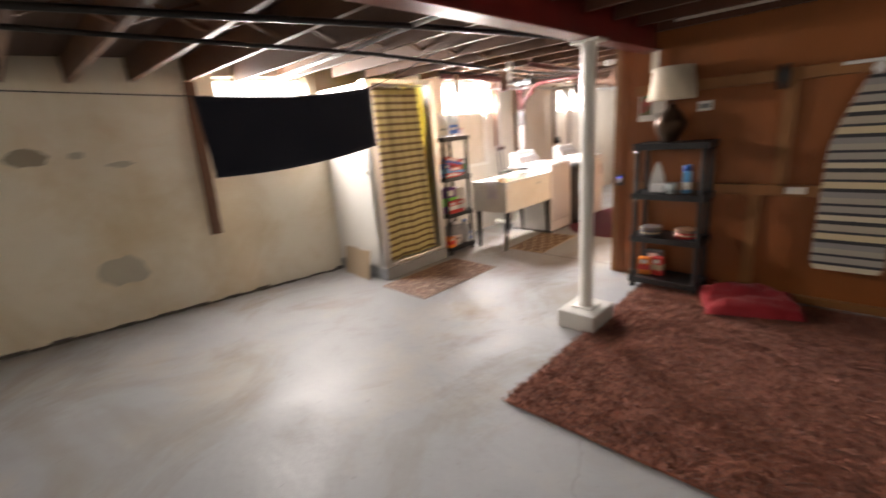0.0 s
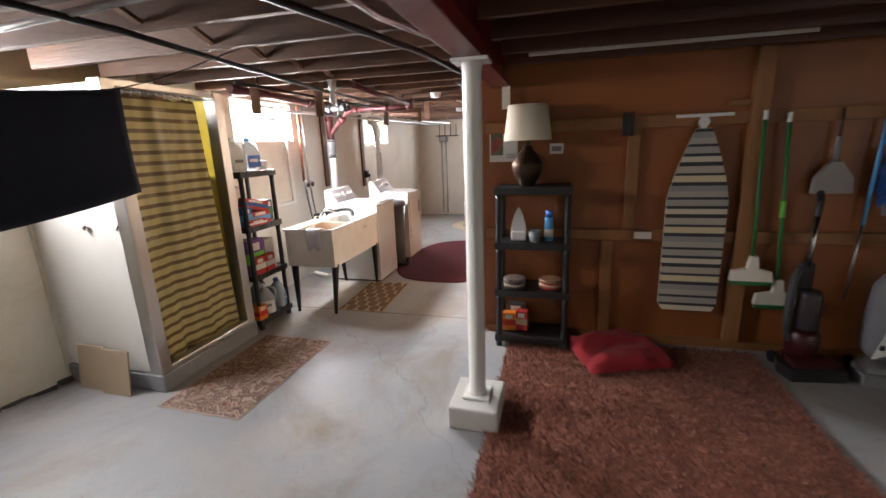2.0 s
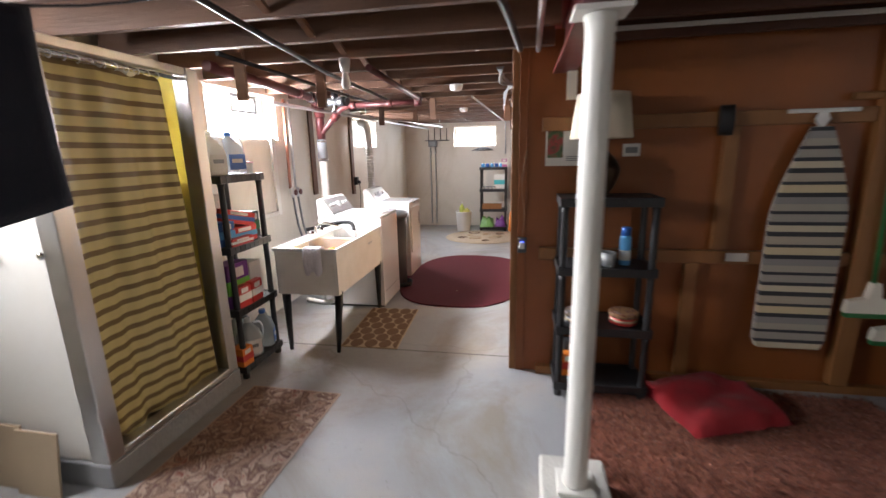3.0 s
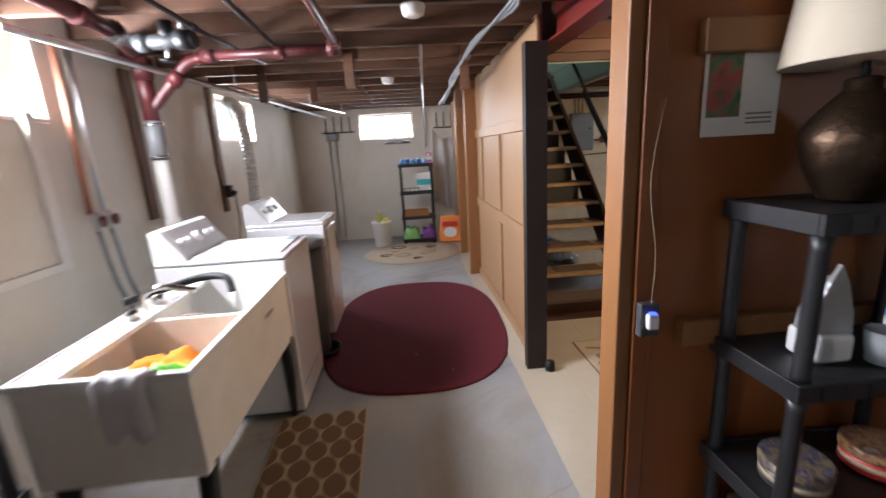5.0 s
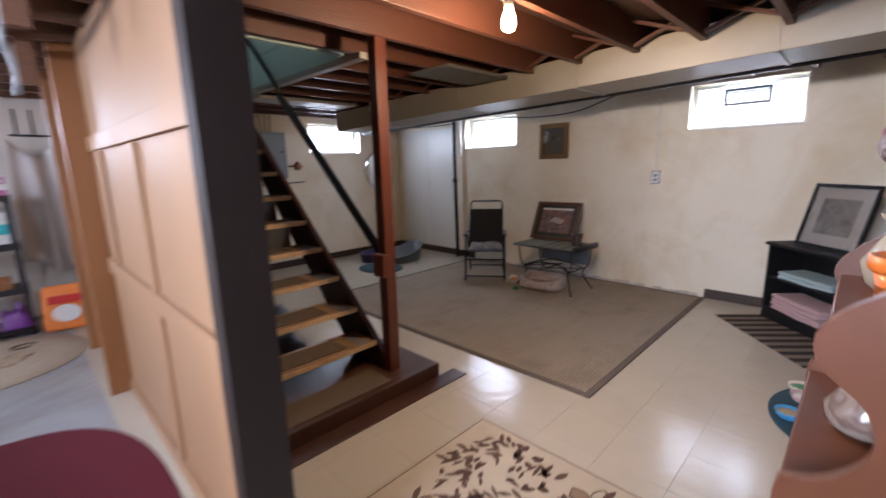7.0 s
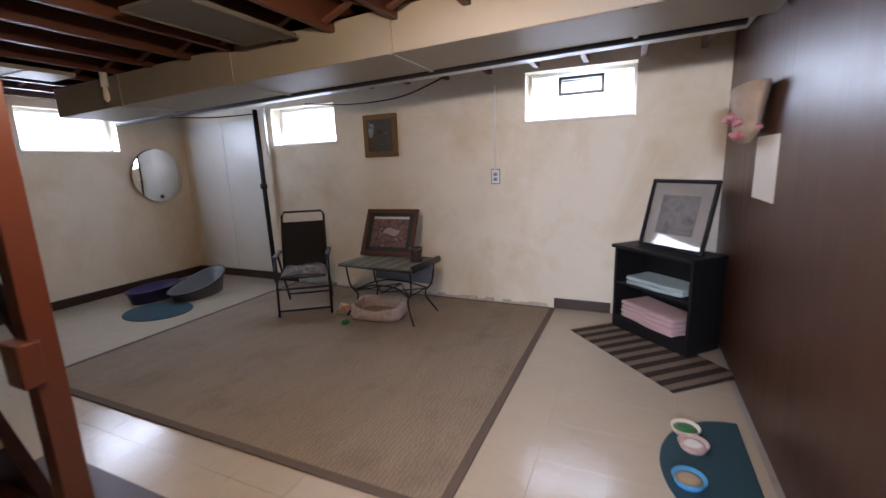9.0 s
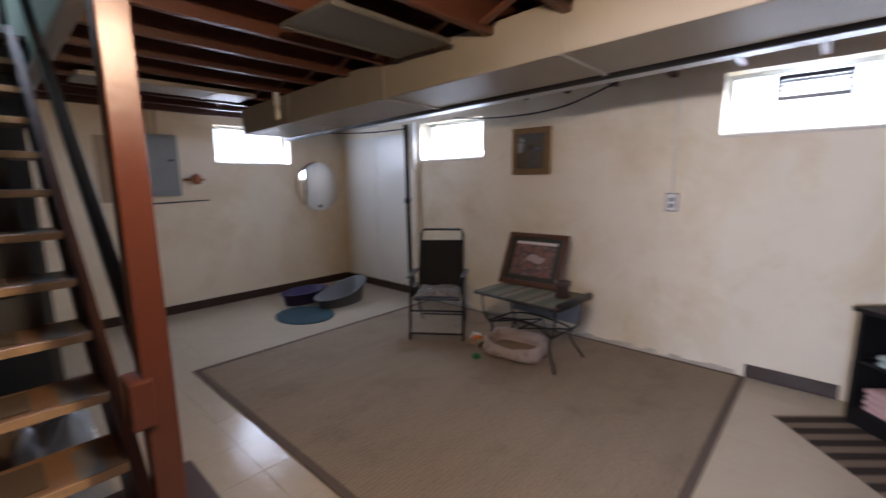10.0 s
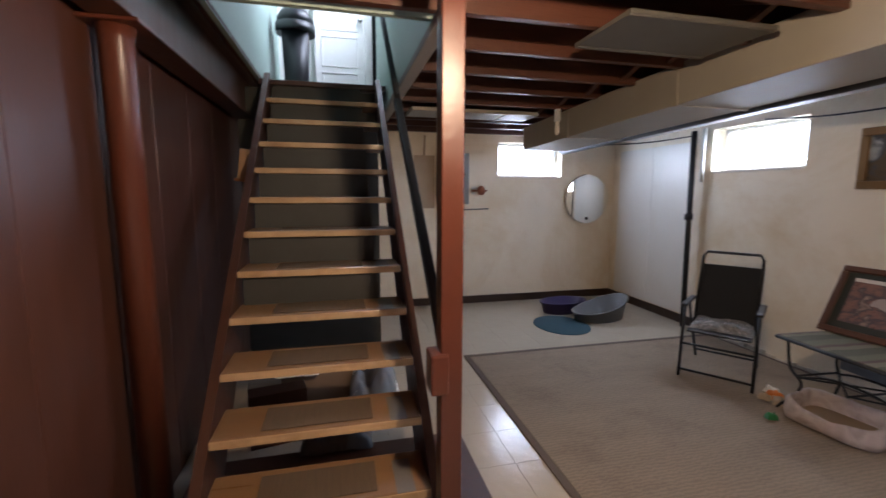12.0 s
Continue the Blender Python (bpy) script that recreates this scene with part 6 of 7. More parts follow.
part("label_print", slab(bmesh.new(), [(0.10 * math.cos(a), 0.16 + 0.08 * math.sin(a)) for a in [i * 0.5236 for i in range(12)]], 0.079, 0.083, MY), PAPER, fb)
part("label_band", slab(bmesh.new(), [(-0.12, 0.25), (0.12, 0.25), (0.11, 0.32), (-0.11, 0.32)], 0.062, 0.075, MY), RED, fb)
hc = thing("hanging_sheet", "grey-white sheet draped on the north wall", "cloth", pose(-0.79, 10.74, 0.42))
bm = bmesh.new()
grid = []
for i in range(31):
    u = i / 30
    grid.append([bm.verts.new((-0.20 + 0.36 * u - 0.06 * (1 - j / 14) * (1 - u), -0.05 - 0.032 * math.sin(u * 13 + 2.4 * j / 14) - 0.02 * math.sin(u * 5 + j * 0.5), (0.16 * (1 - u) + 0.03 * math.sin(u * 7)) * (1 - j / 14) + 1.30 * j / 14 - 0.16 * math.sin(u * math.pi) * (j / 14) ** 2)) for j in range(15)])
for a, b in zip(grid, grid[1:]):
    for j in range(14):
        bm.faces.new((a[j], b[j], b[j + 1], a[j + 1])).smooth = True
o = part("sheet", bm, plain("grey_white_cotton", (0.56, 0.53, 0.50), 0.95, bump=0.4), hc)
o.modifiers.new("thickness", "SOLIDIFY").thickness = 0.004
for x0, x1, lb in ((-2.72, -2.22, "wall rack"), (-0.96, -0.50, "wall rack")):
    rk = thing("wall_rack", "dark iron clothes rack high on the wall", "rack", pose(x0, YN, 1.74))
    part("rail", tube(bmesh.new(), [(0, -0.06, 0.0), (x1 - x0, -0.06, 0.0)], 0.010), IRON, rk)
    for k in range(4):
        part("hook", tube(bmesh.new(), [((x1 - x0) * (k + 0.5) / 4, -0.06, 0), ((x1 - x0) * (k + 0.5) / 4, -0.01, 0.02), ((x1 - x0) * (k + 0.5) / 4, -0.005, 0.24)], 0.008), IRON, rk)
for x in (-2.62, -2.52):
    pipe("steel_conduit", "grey steel conduit down the north wall", [(x, YN - 0.02, 0.05), (x, YN - 0.02, 1.70)], 0.013, STEEL, fits=(((x, YN - 0.02, 1.5), (0, 0, 1), 0.018),))
jb = thing("junction_box", "dark metal junction box on the wall", "box", pose(-2.57, YN - 0.06, 1.62))
part("box", B(-0.09, 0, 0, 0.09, 0.058, 0.12, 0.006), DARKGREY, jb)
part("cover", B(-0.06, -0.004, 0.02, 0.06, -0.0005, 0.10, 0.002), GREYPLASTIC, jb)
hb = thing("hanger_bundle", "bundle of wire hangers below the window", "hangers", pose(-1.55, YN - 0.03, 1.53))
for k in range(5):
    part("hanger", tube(bmesh.new(), smooth_path([(-0.22 + 0.03 * k, -0.01 * k, 0.0), (0, -0.01 * k, 0.055 - 0.008 * k), (0.20 - 0.02 * k, -0.01 * k, 0.0), (-0.22 + 0.03 * k, -0.01 * k, 0.0)]), 0.004, 6), DARKGREY, hb)

# ---- stairs: details ----
PAD = mat("brown_ribbed_tread_pad", (0.13, 0.09, 0.055), 0.9, var=0.25, scale=8, bump=0.6, bump_scale=60, stretch=(14, 1, 1))
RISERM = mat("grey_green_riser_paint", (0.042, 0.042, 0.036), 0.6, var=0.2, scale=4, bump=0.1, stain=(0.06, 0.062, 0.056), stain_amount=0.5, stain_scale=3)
# worn tread fronts; the pale tone also paints in the bulb's glare
NOSE = mat("worn_lit_nosing", (0.50, 0.35, 0.19), 0.25, var=0.25, scale=7, bump=0.1, stretch=(0.5, 4, 4), stain=(0.22, 0.12, 0.06), stain_amount=0.5, stain_scale=7)
TAPE = plain("worn_grey_tape", (0.16, 0.15, 0.14), 0.4)
treads = [o for o in stairs.children if o.name.startswith("tread")]
for i, o in enumerate(treads):
    z, y = Z0 + RISE * i, RUN * i
    part("tread_pad", B(SX0 + 0.18, y + 0.03, z + 0.0005, SX1 - 0.20, y + 0.21, z + 0.006, 0.002), PAD, o, "ribbed brown tread pad")
    part("nosing", B(SX0 + 0.002, y - 0.006, z - 0.034, SX1 - 0.002, y - 0.0005, z - 0.001, 0.003), NOSE, o, "worn nosing with lamp glare painted in its pale colour")
    part("grip_tape", B(SX1 - 0.13, y - 0.003, z + 0.0005, SX1 - 0.06, y + 0.20, z + 0.0025), TAPE, o)
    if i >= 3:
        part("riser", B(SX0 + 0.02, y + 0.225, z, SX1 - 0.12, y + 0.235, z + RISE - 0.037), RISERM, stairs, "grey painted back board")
hr = thing("handrail", "dark metal handrail sloping beside the stairs", "handrail", pose(0, 0, 0))
part("rail_bar", B(0.485, -0.02, -0.022, 0.525, 1.62, 0.022, 0.008, pose(0, 7.17, 0.83, 42.5, 0, 0)), IRON, hr)
part("rail_bracket", B(0.44, 7.10, 0.72, 0.5, 7.20, 0.86, 0.008), REDPOST, hr)
part("upper_rail", tube(bmesh.new(), [(0.50, 8.32, 1.93), (0.49, 9.7, 3.25)], 0.018), IRON, hr)
part("upper_newel", tube(bmesh.new(), [(0.49, 9.72, LAND), (0.49, 9.72, 3.3)], 0.018), IRON, hr)
wc = setting("well_trim", B(WELL[1] - 0.03, WELL[2] - 0.28, JOIST - 0.07, WELL[1] + 0.035, WELL[3], JOIST - 0.031, 0.004), plain("grey_weathered_wood", (0.30, 0.27, 0.23), 0.7, bump=0.3), "grey weathered trim along the stairwell edge", "trim")
setting("platform_carpet", B(-0.30, 7.02, 0.1005, 0.40, 7.24, 0.107, 0.002), PAD, "brown ribbed pad on the stair platform", "mat", "")
setting("platform_skirt", B(-0.52, 6.86, 0.006, 0.90, 6.978, 0.014, 0.002), DARKWOOD, "dark brown floor strip before the platform", "trim")
rc = thing("steel_column", "red-brown painted round steel column under the beam", "column", pose(-0.56, 7.56, 0.0))
part("pole", lathe(bmesh.new(), [(0.052, 0.0), (0.052, BEAMZ - 0.06), (0.06, BEAMZ - 0.015)], 28), REDPOST, rc)
part("top_plate", B(-0.10, -0.08, BEAMZ - 0.015, 0.10, 0.08, BEAMZ - 0.001, 0.003), REDPOST, rc)
# things stored beneath the stairs
bx = thing("storage_box", "open cardboard box of papers under the stairs", "box", pose(0.05, 8.75, 0.006, 0, 0, 8))
part("carton", B(-0.30, -0.2, 0, 0.30, 0.2, 0.24, 0.004), plain("dull_brown_carton", (0.20, 0.14, 0.10), 0.8), bx)
carton("book", "dark blue book lying on the box", pose(0.14, 8.68, 0.25, 0, 0, 25), 0.2, 0.15, 0.03, BLUE, None, "book")
cushion("plastic_bag", "crumpled clear plastic bag under the stairs", "bag", pose(0.36, 8.6, 0.006), 0.34, 0.34, 0.28, WATER, 11)
cushion("shoe_pile", "dark cloth bundle under the stairs", "bundle", pose(0.12, 7.95, 0.10), 0.36, 0.22, 0.12, DARKGREY, 13)
cushion("paper_bundle", "bundle of white papers under the stairs", "papers", pose(-0.12, 8.55, 0.25), 0.26, 0.2, 0.12, PAPER, 15)
carton("wood_scrap", "scrap of stained wood board under the stairs", pose(-0.2, 8.2, 0.006, 0, 0, 12), 0.3, 0.12, 0.3, DARKWOOD)
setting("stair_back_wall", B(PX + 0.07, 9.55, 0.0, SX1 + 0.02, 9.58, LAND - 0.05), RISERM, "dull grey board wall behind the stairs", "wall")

wb = thing("wood_box", "small pale wooden box fixed beside the stairs", "box", pose(-0.43, 8.86, 1.47) @ pose(0, 0, 0, 0, 8, 0))
part("box", B(-0.045, -0.035, 0, 0.045, 0.044, 0.19, 0.004), PLYPALE, wb)
part("ledge", B(-0.06, -0.05, -0.02, 0.05, 0.044, -0.0005, 0.003), STUD, wb)

# landing: bin and door
bn = thing("swing_bin", "black tall bin with a domed lid on the landing", "bin", pose(-0.20, 10.30, LAND) @ Matrix.Scale(1.16, 4))
part("bin", lathe(bmesh.new(), [(0.115, 0), (0.12, 0.01), (0.145, 0.54)], 4, (0, 0, 0), True, pose(0, 0, 0, 0, 0, 45)), BLACKPLASTIC, bn)
part("collar", lathe(bmesh.new(), [(0.155, 0.53), (0.16, 0.55), (0.155, 0.60)], 24), BLACKPLASTIC, bn)
part("dome_lid", lathe(bmesh.new(), [(0.145, 0.60), (0.14, 0.65), (0.11, 0.70), (0.06, 0.73), (0.01, 0.735)], 24), BLACKPLASTIC, bn)
dr = thing("door_1", "white painted panelled door at the stair top", "door", pose(-0.03, 10.80, LAND), kind="structure")
part("leaf", B(-0.02, -0.04, 0, 0.50, 0, 1.98, 0.004), WHITEPAINT, dr)
for k in range(5):
    pn = bmesh.new()
    z0 = 0.10 + k * 0.37
    for a in ((0.05, z0, 0.43, z0 + 0.012), (0.05, z0 + 0.30, 0.43, z0 + 0.312), (0.05, z0 + 0.012, 0.062, z0 + 0.30), (0.418, z0 + 0.012, 0.43, z0 + 0.30)):
        box(pn, a[0], -0.048, a[1], a[2], -0.0405, a[3], 0.003)
    part("panel_moulding", pn, WHITEPAINT, dr)
part("door_knob", lathe(bmesh.new(), [(0.012, 0), (0.012, 0.03), (0.028, 0.045), (0.026, 0.06), (0.01, 0.066)], 16, (0, 0, 0), True, pose(0.455, -0.04, 0.95, 90)), CHROME, dr)
part("jamb", B(0.502, -0.05, 0, 0.535, 0.0, 2.05, 0.004), WHITEPAINT, dr)

# ---- back room ----
# duct with a slight fall, second duct, cable, lamp
DT = pose(2.05, 10.05, 1.83, -1.55, 0, 0)
du2 = thing("air_duct", "large galvanised sheet-metal air duct under the joists", "duct", DT)
part("trunk", B(0, -5.1, 0, 0.50, 0, 0.23, 0.006), DUCTM, du2)
for yy in (-0.9, -2.1, -3.3, -4.5):
    s = bmesh.new()
    box(s, -0.008, yy - 0.012, -0.008, 0.0, yy + 0.012, 0.23)
    box(s, -0.008, yy - 0.012, -0.008, 0.508, yy + 0.012, -0.0005)
    part("seam", s, DUCTM, du2)
part("side_trunk", B(0.62, -5.1, 0.085, 1.10, -0.3, 0.22, 0.006), mat("pale_galvanised_duct", (0.50, 0.50, 0.48), 0.6, metal=0.3, var=0.1, bump=0.05, bump_scale=10), du2, "paler flat branch duct")
part("edge_pipe", tube(bmesh.new(), [(0.56, -5.0, 0.03), (0.56, 0.2, 0.03)], 0.045, 12), IRON, du2, "black pipe along the duct")
rgp = part("register", B(0.68, -3.28, 0.076, 0.90, -2.98, 0.084, 0.003), WHITEPLASTIC, du2, "slotted air register")
for k in range(6):
    part("slat", B(0.71, -3.255 + k * 0.043, 0.069, 0.87, -3.228 + k * 0.043, 0.0755), plain("dark_register_slat", (0.06, 0.04, 0.03), 0.6) if k == 0 else bpy.data.materials["dark_register_slat"], rgp)
pipe("black_cable", "slack black cable below the duct", smooth_path([(3.35, 8.5, 1.95), (3.25, 7.9, 1.885), (3.1, 7.3, 1.875), (3.0, 6.85, 1.965)]), 0.006, IRON, "cable")
pipe("black_cable", "black cable run along the east wall top", smooth_path([(2.9, 10.4, 1.93), (3.4, 9.9, 1.93), (3.65, 9.45, 1.96)]), 0.006, IRON, "cable")
PANNING = mat("dull_grey_sheet_metal", (0.12, 0.115, 0.10), 0.55, metal=0.2, var=0.15, bump=0.05, bump_scale=10, stain=(0.12, 0.11, 0.09), stain_amount=0.5, stain_scale=3)
d3 = thing("air_duct", "flat shiny galvanised duct between joists", "duct", pose(1.35, 9.3, JOIST - 0.035))
part("duct", B(-0.6, 0, 0, 0.5, 0.32, 0.03, 0.003), DUCTM, d3)
for x in (-0.3, 0.2):
    part("seam", B(x, 0.002, -0.006, x + 0.02, 0.318, -0.0005), DUCTM, d3)
d4 = thing("air_duct", "grey sheet-metal panel under the joists", "duct", pose(1.35, 7.3, JOIST - 0.02))
part("duct", B(-0.1, 0, 0, 0.60, 0.40, 0.018, 0.002), PANNING, d4)
for y in (0.004, 0.372):
    part("flange", B(-0.1, y, -0.005, 0.60, y + 0.022, -0.0005), PANNING, d4)
bulb = thing("bare_bulb", "lit bare bulb in a porcelain ceiling holder", "lamp", pose(0.62, 6.33, 2.0))
part("holder", lathe(bmesh.new(), [(0.03, 0.085), (0.055, 0.10), (0.06, 0.125), (0.06, 0.135)], 20), WHITEPLASTIC, bulb)
part("socket", lathe(bmesh.new(), [(0.018, 0.055), (0.024, 0.085)], 16), WHITEPLASTIC, bulb)
part("bulb", lathe(bmesh.new(), [(0.004, -0.05), (0.022, -0.042), (0.031, -0.02), (0.03, 0.005), (0.02, 0.035), (0.015, 0.055)], 20), BULB, bulb)
sk = thing("lamp_socket", "white lamp socket with an unlit bulb", "lamp holder", pose(1.95, 9.151, 1.93))
part("holder", tube(bmesh.new(), [(0, 0, 0.148), (0.0, 0, 0.05)], 0.025, 12), WHITEPLASTIC, sk)
part("bulb", lathe(bmesh.new(), [(0.006, -0.06), (0.02, -0.04), (0.02, -0.01), (0.014, 0.05)], 14), CREAMPLASTIC, sk)

# baseboards
for nm, a in (("baseboard_north", (0.55, YN - 0.012, 0.006, XE, YN - 0.0005, 0.10)), ("baseboard_east", (XE - 0.012, 9.14, 0.006, XE - 0.0005, YN - 0.013, 0.10)), ("baseboard_east_south", (XE - 0.012, 5.66, 0.006, XE - 0.0005, 6.14, 0.10))):
    setting(nm, B(*a, 0.003), BASEB, "dark brown vinyl baseboard", "baseboard")
bm = bmesh.new()
rng = random.Random(21)
for k in range(34):
    y = 6.2 + k * 0.085
    slab(bm, [(XE - 0.0008, y), (XE - rng.uniform(0.008, 0.022), y + 0.02), (XE - rng.uniform(0.008, 0.022), y + 0.07), (XE - 0.0008, y + 0.085)], 0.006, rng.uniform(0.015, 0.05))
setting("crumbling_plaster", bm, plain("crumbled_plaster", (0.55, 0.50, 0.42), 0.95, bump=0.5), "crumbling plaster along the east wall foot", "trim")

# carpet
cp = thing("area_carpet", "taupe woven area carpet with a bound edge", "carpet", pose(2.40, 7.625, 0.006))
part("carpet", B(-1.20, -1.455, 0, 1.24, 1.475, 0.009, 0.003), SISAL, cp)
for a in ((-1.245, -1.50, 1.26, -1.456), (-1.245, 1.476, 1.26, 1.52), (-1.245, -1.456, -1.2005, 1.476), (1.2405, -1.456, 1.27, 1.476)):
    part("binding", B(a[0], a[1], 0, a[2], a[3], 0.0095, 0.003), SISALEDGE, cp)

# folding chair
ch = thing("folding_chair", "black folding patio chair with a grey cushion", "chair", pose(2.99, 8.37, 0.016, 0, 0, -54) @ Matrix.Diagonal((0.92, 1.12, 0.885, 1)))
# local frame: seat faces -y
for s in (-1, 1):
    part("front_leg", tube(bmesh.new(), [(s * 0.25, -0.24, 0.0), (s * 0.25, -0.20, 0.36), (s * 0.25, -0.17, 0.60)], 0.012), IRON, ch)
    part("back_leg", tube(bmesh.new(), [(s * 0.23, 0.26, 0.0), (s * 0.23, 0.0, 0.40), (s * 0.235, -0.10, 0.60)], 0.012), IRON, ch)
    ar = part("armrest", B(s * 0.25 - 0.025, -0.22, 0.60, s * 0.25 + 0.025, 0.10, 0.625, 0.01), BLACKPLASTIC, ch)
part("back_frame", tube(bmesh.new(), [(-0.215, 0.02, 0.38), (-0.215, 0.19, 0.98), (-0.19, 0.205, 1.02), (0.19, 0.205, 1.02), (0.215, 0.19, 0.98), (0.215, 0.02, 0.38)], 0.012), IRON, ch)
part("back_sling", B(-0.205, -0.004, 0, 0.205, 0.004, 0.50, 0.003, pose(0, 0.045, 0.43, -15.8)), mat("black_mesh_fabric", (0.015, 0.017, 0.022), 0.8, bump=0.4, bump_scale=300), ch, "black mesh back sling")
part("seat_frame", B(-0.22, -0.22, 0.385, 0.22, 0.10, 0.405, 0.008), IRON, ch)
part("front_bar", tube(bmesh.new(), [(-0.25, -0.235, 0.06), (0.25, -0.235, 0.06)], 0.010), IRON, ch)
part("back_bar", tube(bmesh.new(), [(-0.23, 0.21, 0.08), (0.23, 0.21, 0.08)], 0.010), IRON, ch)
part("middle_bar", tube(bmesh.new(), [(-0.25, -0.21, 0.28), (0.25, -0.21, 0.28)], 0.010), IRON, ch)
cs = cushion("seat_cushion", "grey and white patterned seat cushion on the chair", "cushion", pose(2.965, 8.35, 0.376, 0, 0, -54), 0.40, 0.32, 0.06, mottled("grey_white_print", [(0.36, 0.35, 0.34), (0.16, 0.16, 0.16), (0.45, 0.44, 0.42)], 22), 7)

# low metal table with a picture
tt = thing("metal_table", "black wrought-iron table with a slatted striped top", "table", pose(3.07, 7.47, 0.016, 0, 0, -4) @ Matrix.Diagonal((1.04, 0.80, 1.02, 1)))
TTOP = striped("faded_striped_table_top", [(0, (0.085, 0.085, 0.05)), (0.34, (0.17, 0.15, 0.095)), (0.55, (0.10, 0.06, 0.045)), (0.7, (0.13, 0.125, 0.075))], 1, 0.3, 0.85, wobble=0.2)
part("tabletop", B(-0.24, -0.46, 0.46, 0.24, 0.46, 0.48, 0.006), TTOP, tt, "faded green-brown striped top")
for sx in (-1, 1):
    for sy in (-1, 1):
        part("leg", tube(bmesh.new(), smooth_path([(sx * 0.19, sy * 0.42, 0.46), (sx * 0.17, sy * 0.40, 0.28), (sx * 0.14, sy * 0.33, 0.17), (sx * 0.2, sy * 0.44, 0.0)]), 0.009), IRON, tt)
    part("side_stretcher", tube(bmesh.new(), smooth_path([(sx * 0.15, -0.36, 0.22), (sx * 0.10, -0.15, 0.27), (sx * 0.10, 0.15, 0.27), (sx * 0.15, 0.36, 0.22)]), 0.007), IRON, tt)
for sy in (-0.36, 0.0, 0.36):
    part("cross_stretcher", tube(bmesh.new(), [(-0.15, sy, 0.23), (0.15, sy, 0.23)], 0.007), IRON, tt)
part("back_apron", B(0.175, -0.40, 0.25, 0.182, 0.38, 0.452, 0.002), plain("grey_blue_cloth", (0.20, 0.22, 0.25), 0.9, bump=0.4), tt, "grey-blue cloth panel below the top")
for a, b in (((-0.15, -0.36, 0.22), (0.15, 0.0, 0.235)), ((0.15, -0.36, 0.22), (-0.15, 0.0, 0.235)), ((-0.15, 0.36, 0.22), (0.15, 0.0, 0.235)), ((0.15, 0.36, 0.22), (-0.15, 0.0, 0.235))):
    part("cross_brace", tube(bmesh.new(), [a, b], 0.006, 6), IRON, tt)
part("edge_rim", tube(bmesh.new(), [(-0.24, -0.46, 0.465), (-0.24, 0.46, 0.465)], 0.011, 8), IRON, tt)
part("bolster", tube(bmesh.new(), [(-0.2, -0.46, 0.475), (0.22, -0.46, 0.475)], 0.03, 12), IRON, tt)


def picture(name, label, m, w, h, fw, frame_mat, art, mount=0.0):
    """Local frame: faces -y, base at z = 0."""
    t = thing(name, label, "picture", m)
    bm = bmesh.new()
    for a in ((-w / 2, 0, w / 2, fw), (-w / 2, h - fw, w / 2, h), (-w / 2, fw, -w / 2 + fw, h - fw), (w / 2 - fw, fw, w / 2, h - fw)):
        box(bm, a[0], -0.018, a[1], a[2], 0.006, a[3], 0.006)
    part("frame", bm, frame_mat, t)
    part("backing", B(-w / 2 + fw, -0.002, fw, w / 2 - fw, 0.004, h - fw), PAPER if mount else DARKGREY, t)
    k = fw + mount
    part("print", B(-w / 2 + k, -0.005, k, w / 2 - k, -0.0025, h - k), art, t)
    if mount:
        part("glass", B(-w / 2 + fw, -0.011, fw, w / 2 - fw, -0.009, h - fw), mat("picture_glass", (1, 1, 1), 0.04, var=0, bump=0, trans=1.0), t)
    return t


ART1 = mottled("market_scene_print", [(0.10, 0.045, 0.04), (0.26, 0.14, 0.11), (0.07, 0.06, 0.07), (0.42, 0.30, 0.24)], 16, 0.5, 0)
ART2 = mottled("landscape_oil", [(0.02, 0.025, 0.02), (0.10, 0.07, 0.03), (0.06, 0.07, 0.08), (0.55, 0.58, 0.60)], 6, 0.4, 0.2)
p1 = picture("framed_picture", "brown wooden framed picture leaning on the table", pose(3.22, 7.60, 0.508) @ pose(0, 0, 0, 0, 0, -86) @ pose(0, 0, 0, -27), 0.54, 0.46, 0.04, plain("dark_brown_frame", (0.10, 0.045, 0.025), 0.4), plain("dark_green_mount", (0.03, 0.035, 0.028), 0.6))
part("scene_print", B(-0.185, -0.0065, 0.085, 0.185, -0.0055, 0.36), ART1, p1)
part("light_strip", B(-0.185, -0.0065, 0.361, 0.185, -0.0055, 0.385), PAPER, p1)
part("pale_figure_shape", slab(bmesh.new(), [(0.02 + 0.085 * math.cos(a), 0.235 + 0.035 * math.sin(a) + 0.012 * math.cos(3 * a)) for a in [i * 0.4 for i in range(16)]], 0.0066, 0.0072, MY), plain("pale_print_ink", (0.42, 0.36, 0.34), 0.6), p1)
turned("candle_pot", "dark brown turned pot on the metal table", "pot", pose(3.10, 7.22, 0.508), [("pot", [(0.05, 0), (0.06, 0.01), (0.045, 0.04), (0.055, 0.09), (0.062, 0.12), (0.05, 0.12), (0.04, 0.05)], plain("dark_brown_glaze", (0.05, 0.03, 0.025), 0.35), "")])
picture("framed_picture", "small gilt-framed landscape hung on the wall", pose(XE - 0.012, 7.868, 1.42) @ pose(0, 0, 0, 0, 0, -90), 0.39, 0.415, 0.055, plain("worn_gilt_frame", (0.22, 0.13, 0.05), 0.4, metal=0.4), ART2)

# pet bed and toys
pb = thing("pet_bed", "soft pinkish-grey pet bed with raised sides under the table", "pet bed", pose(2.97, 7.54, 0.016, 0, 0, 8) @ Matrix.Scale(0.84, 4))
bm = bmesh.new()
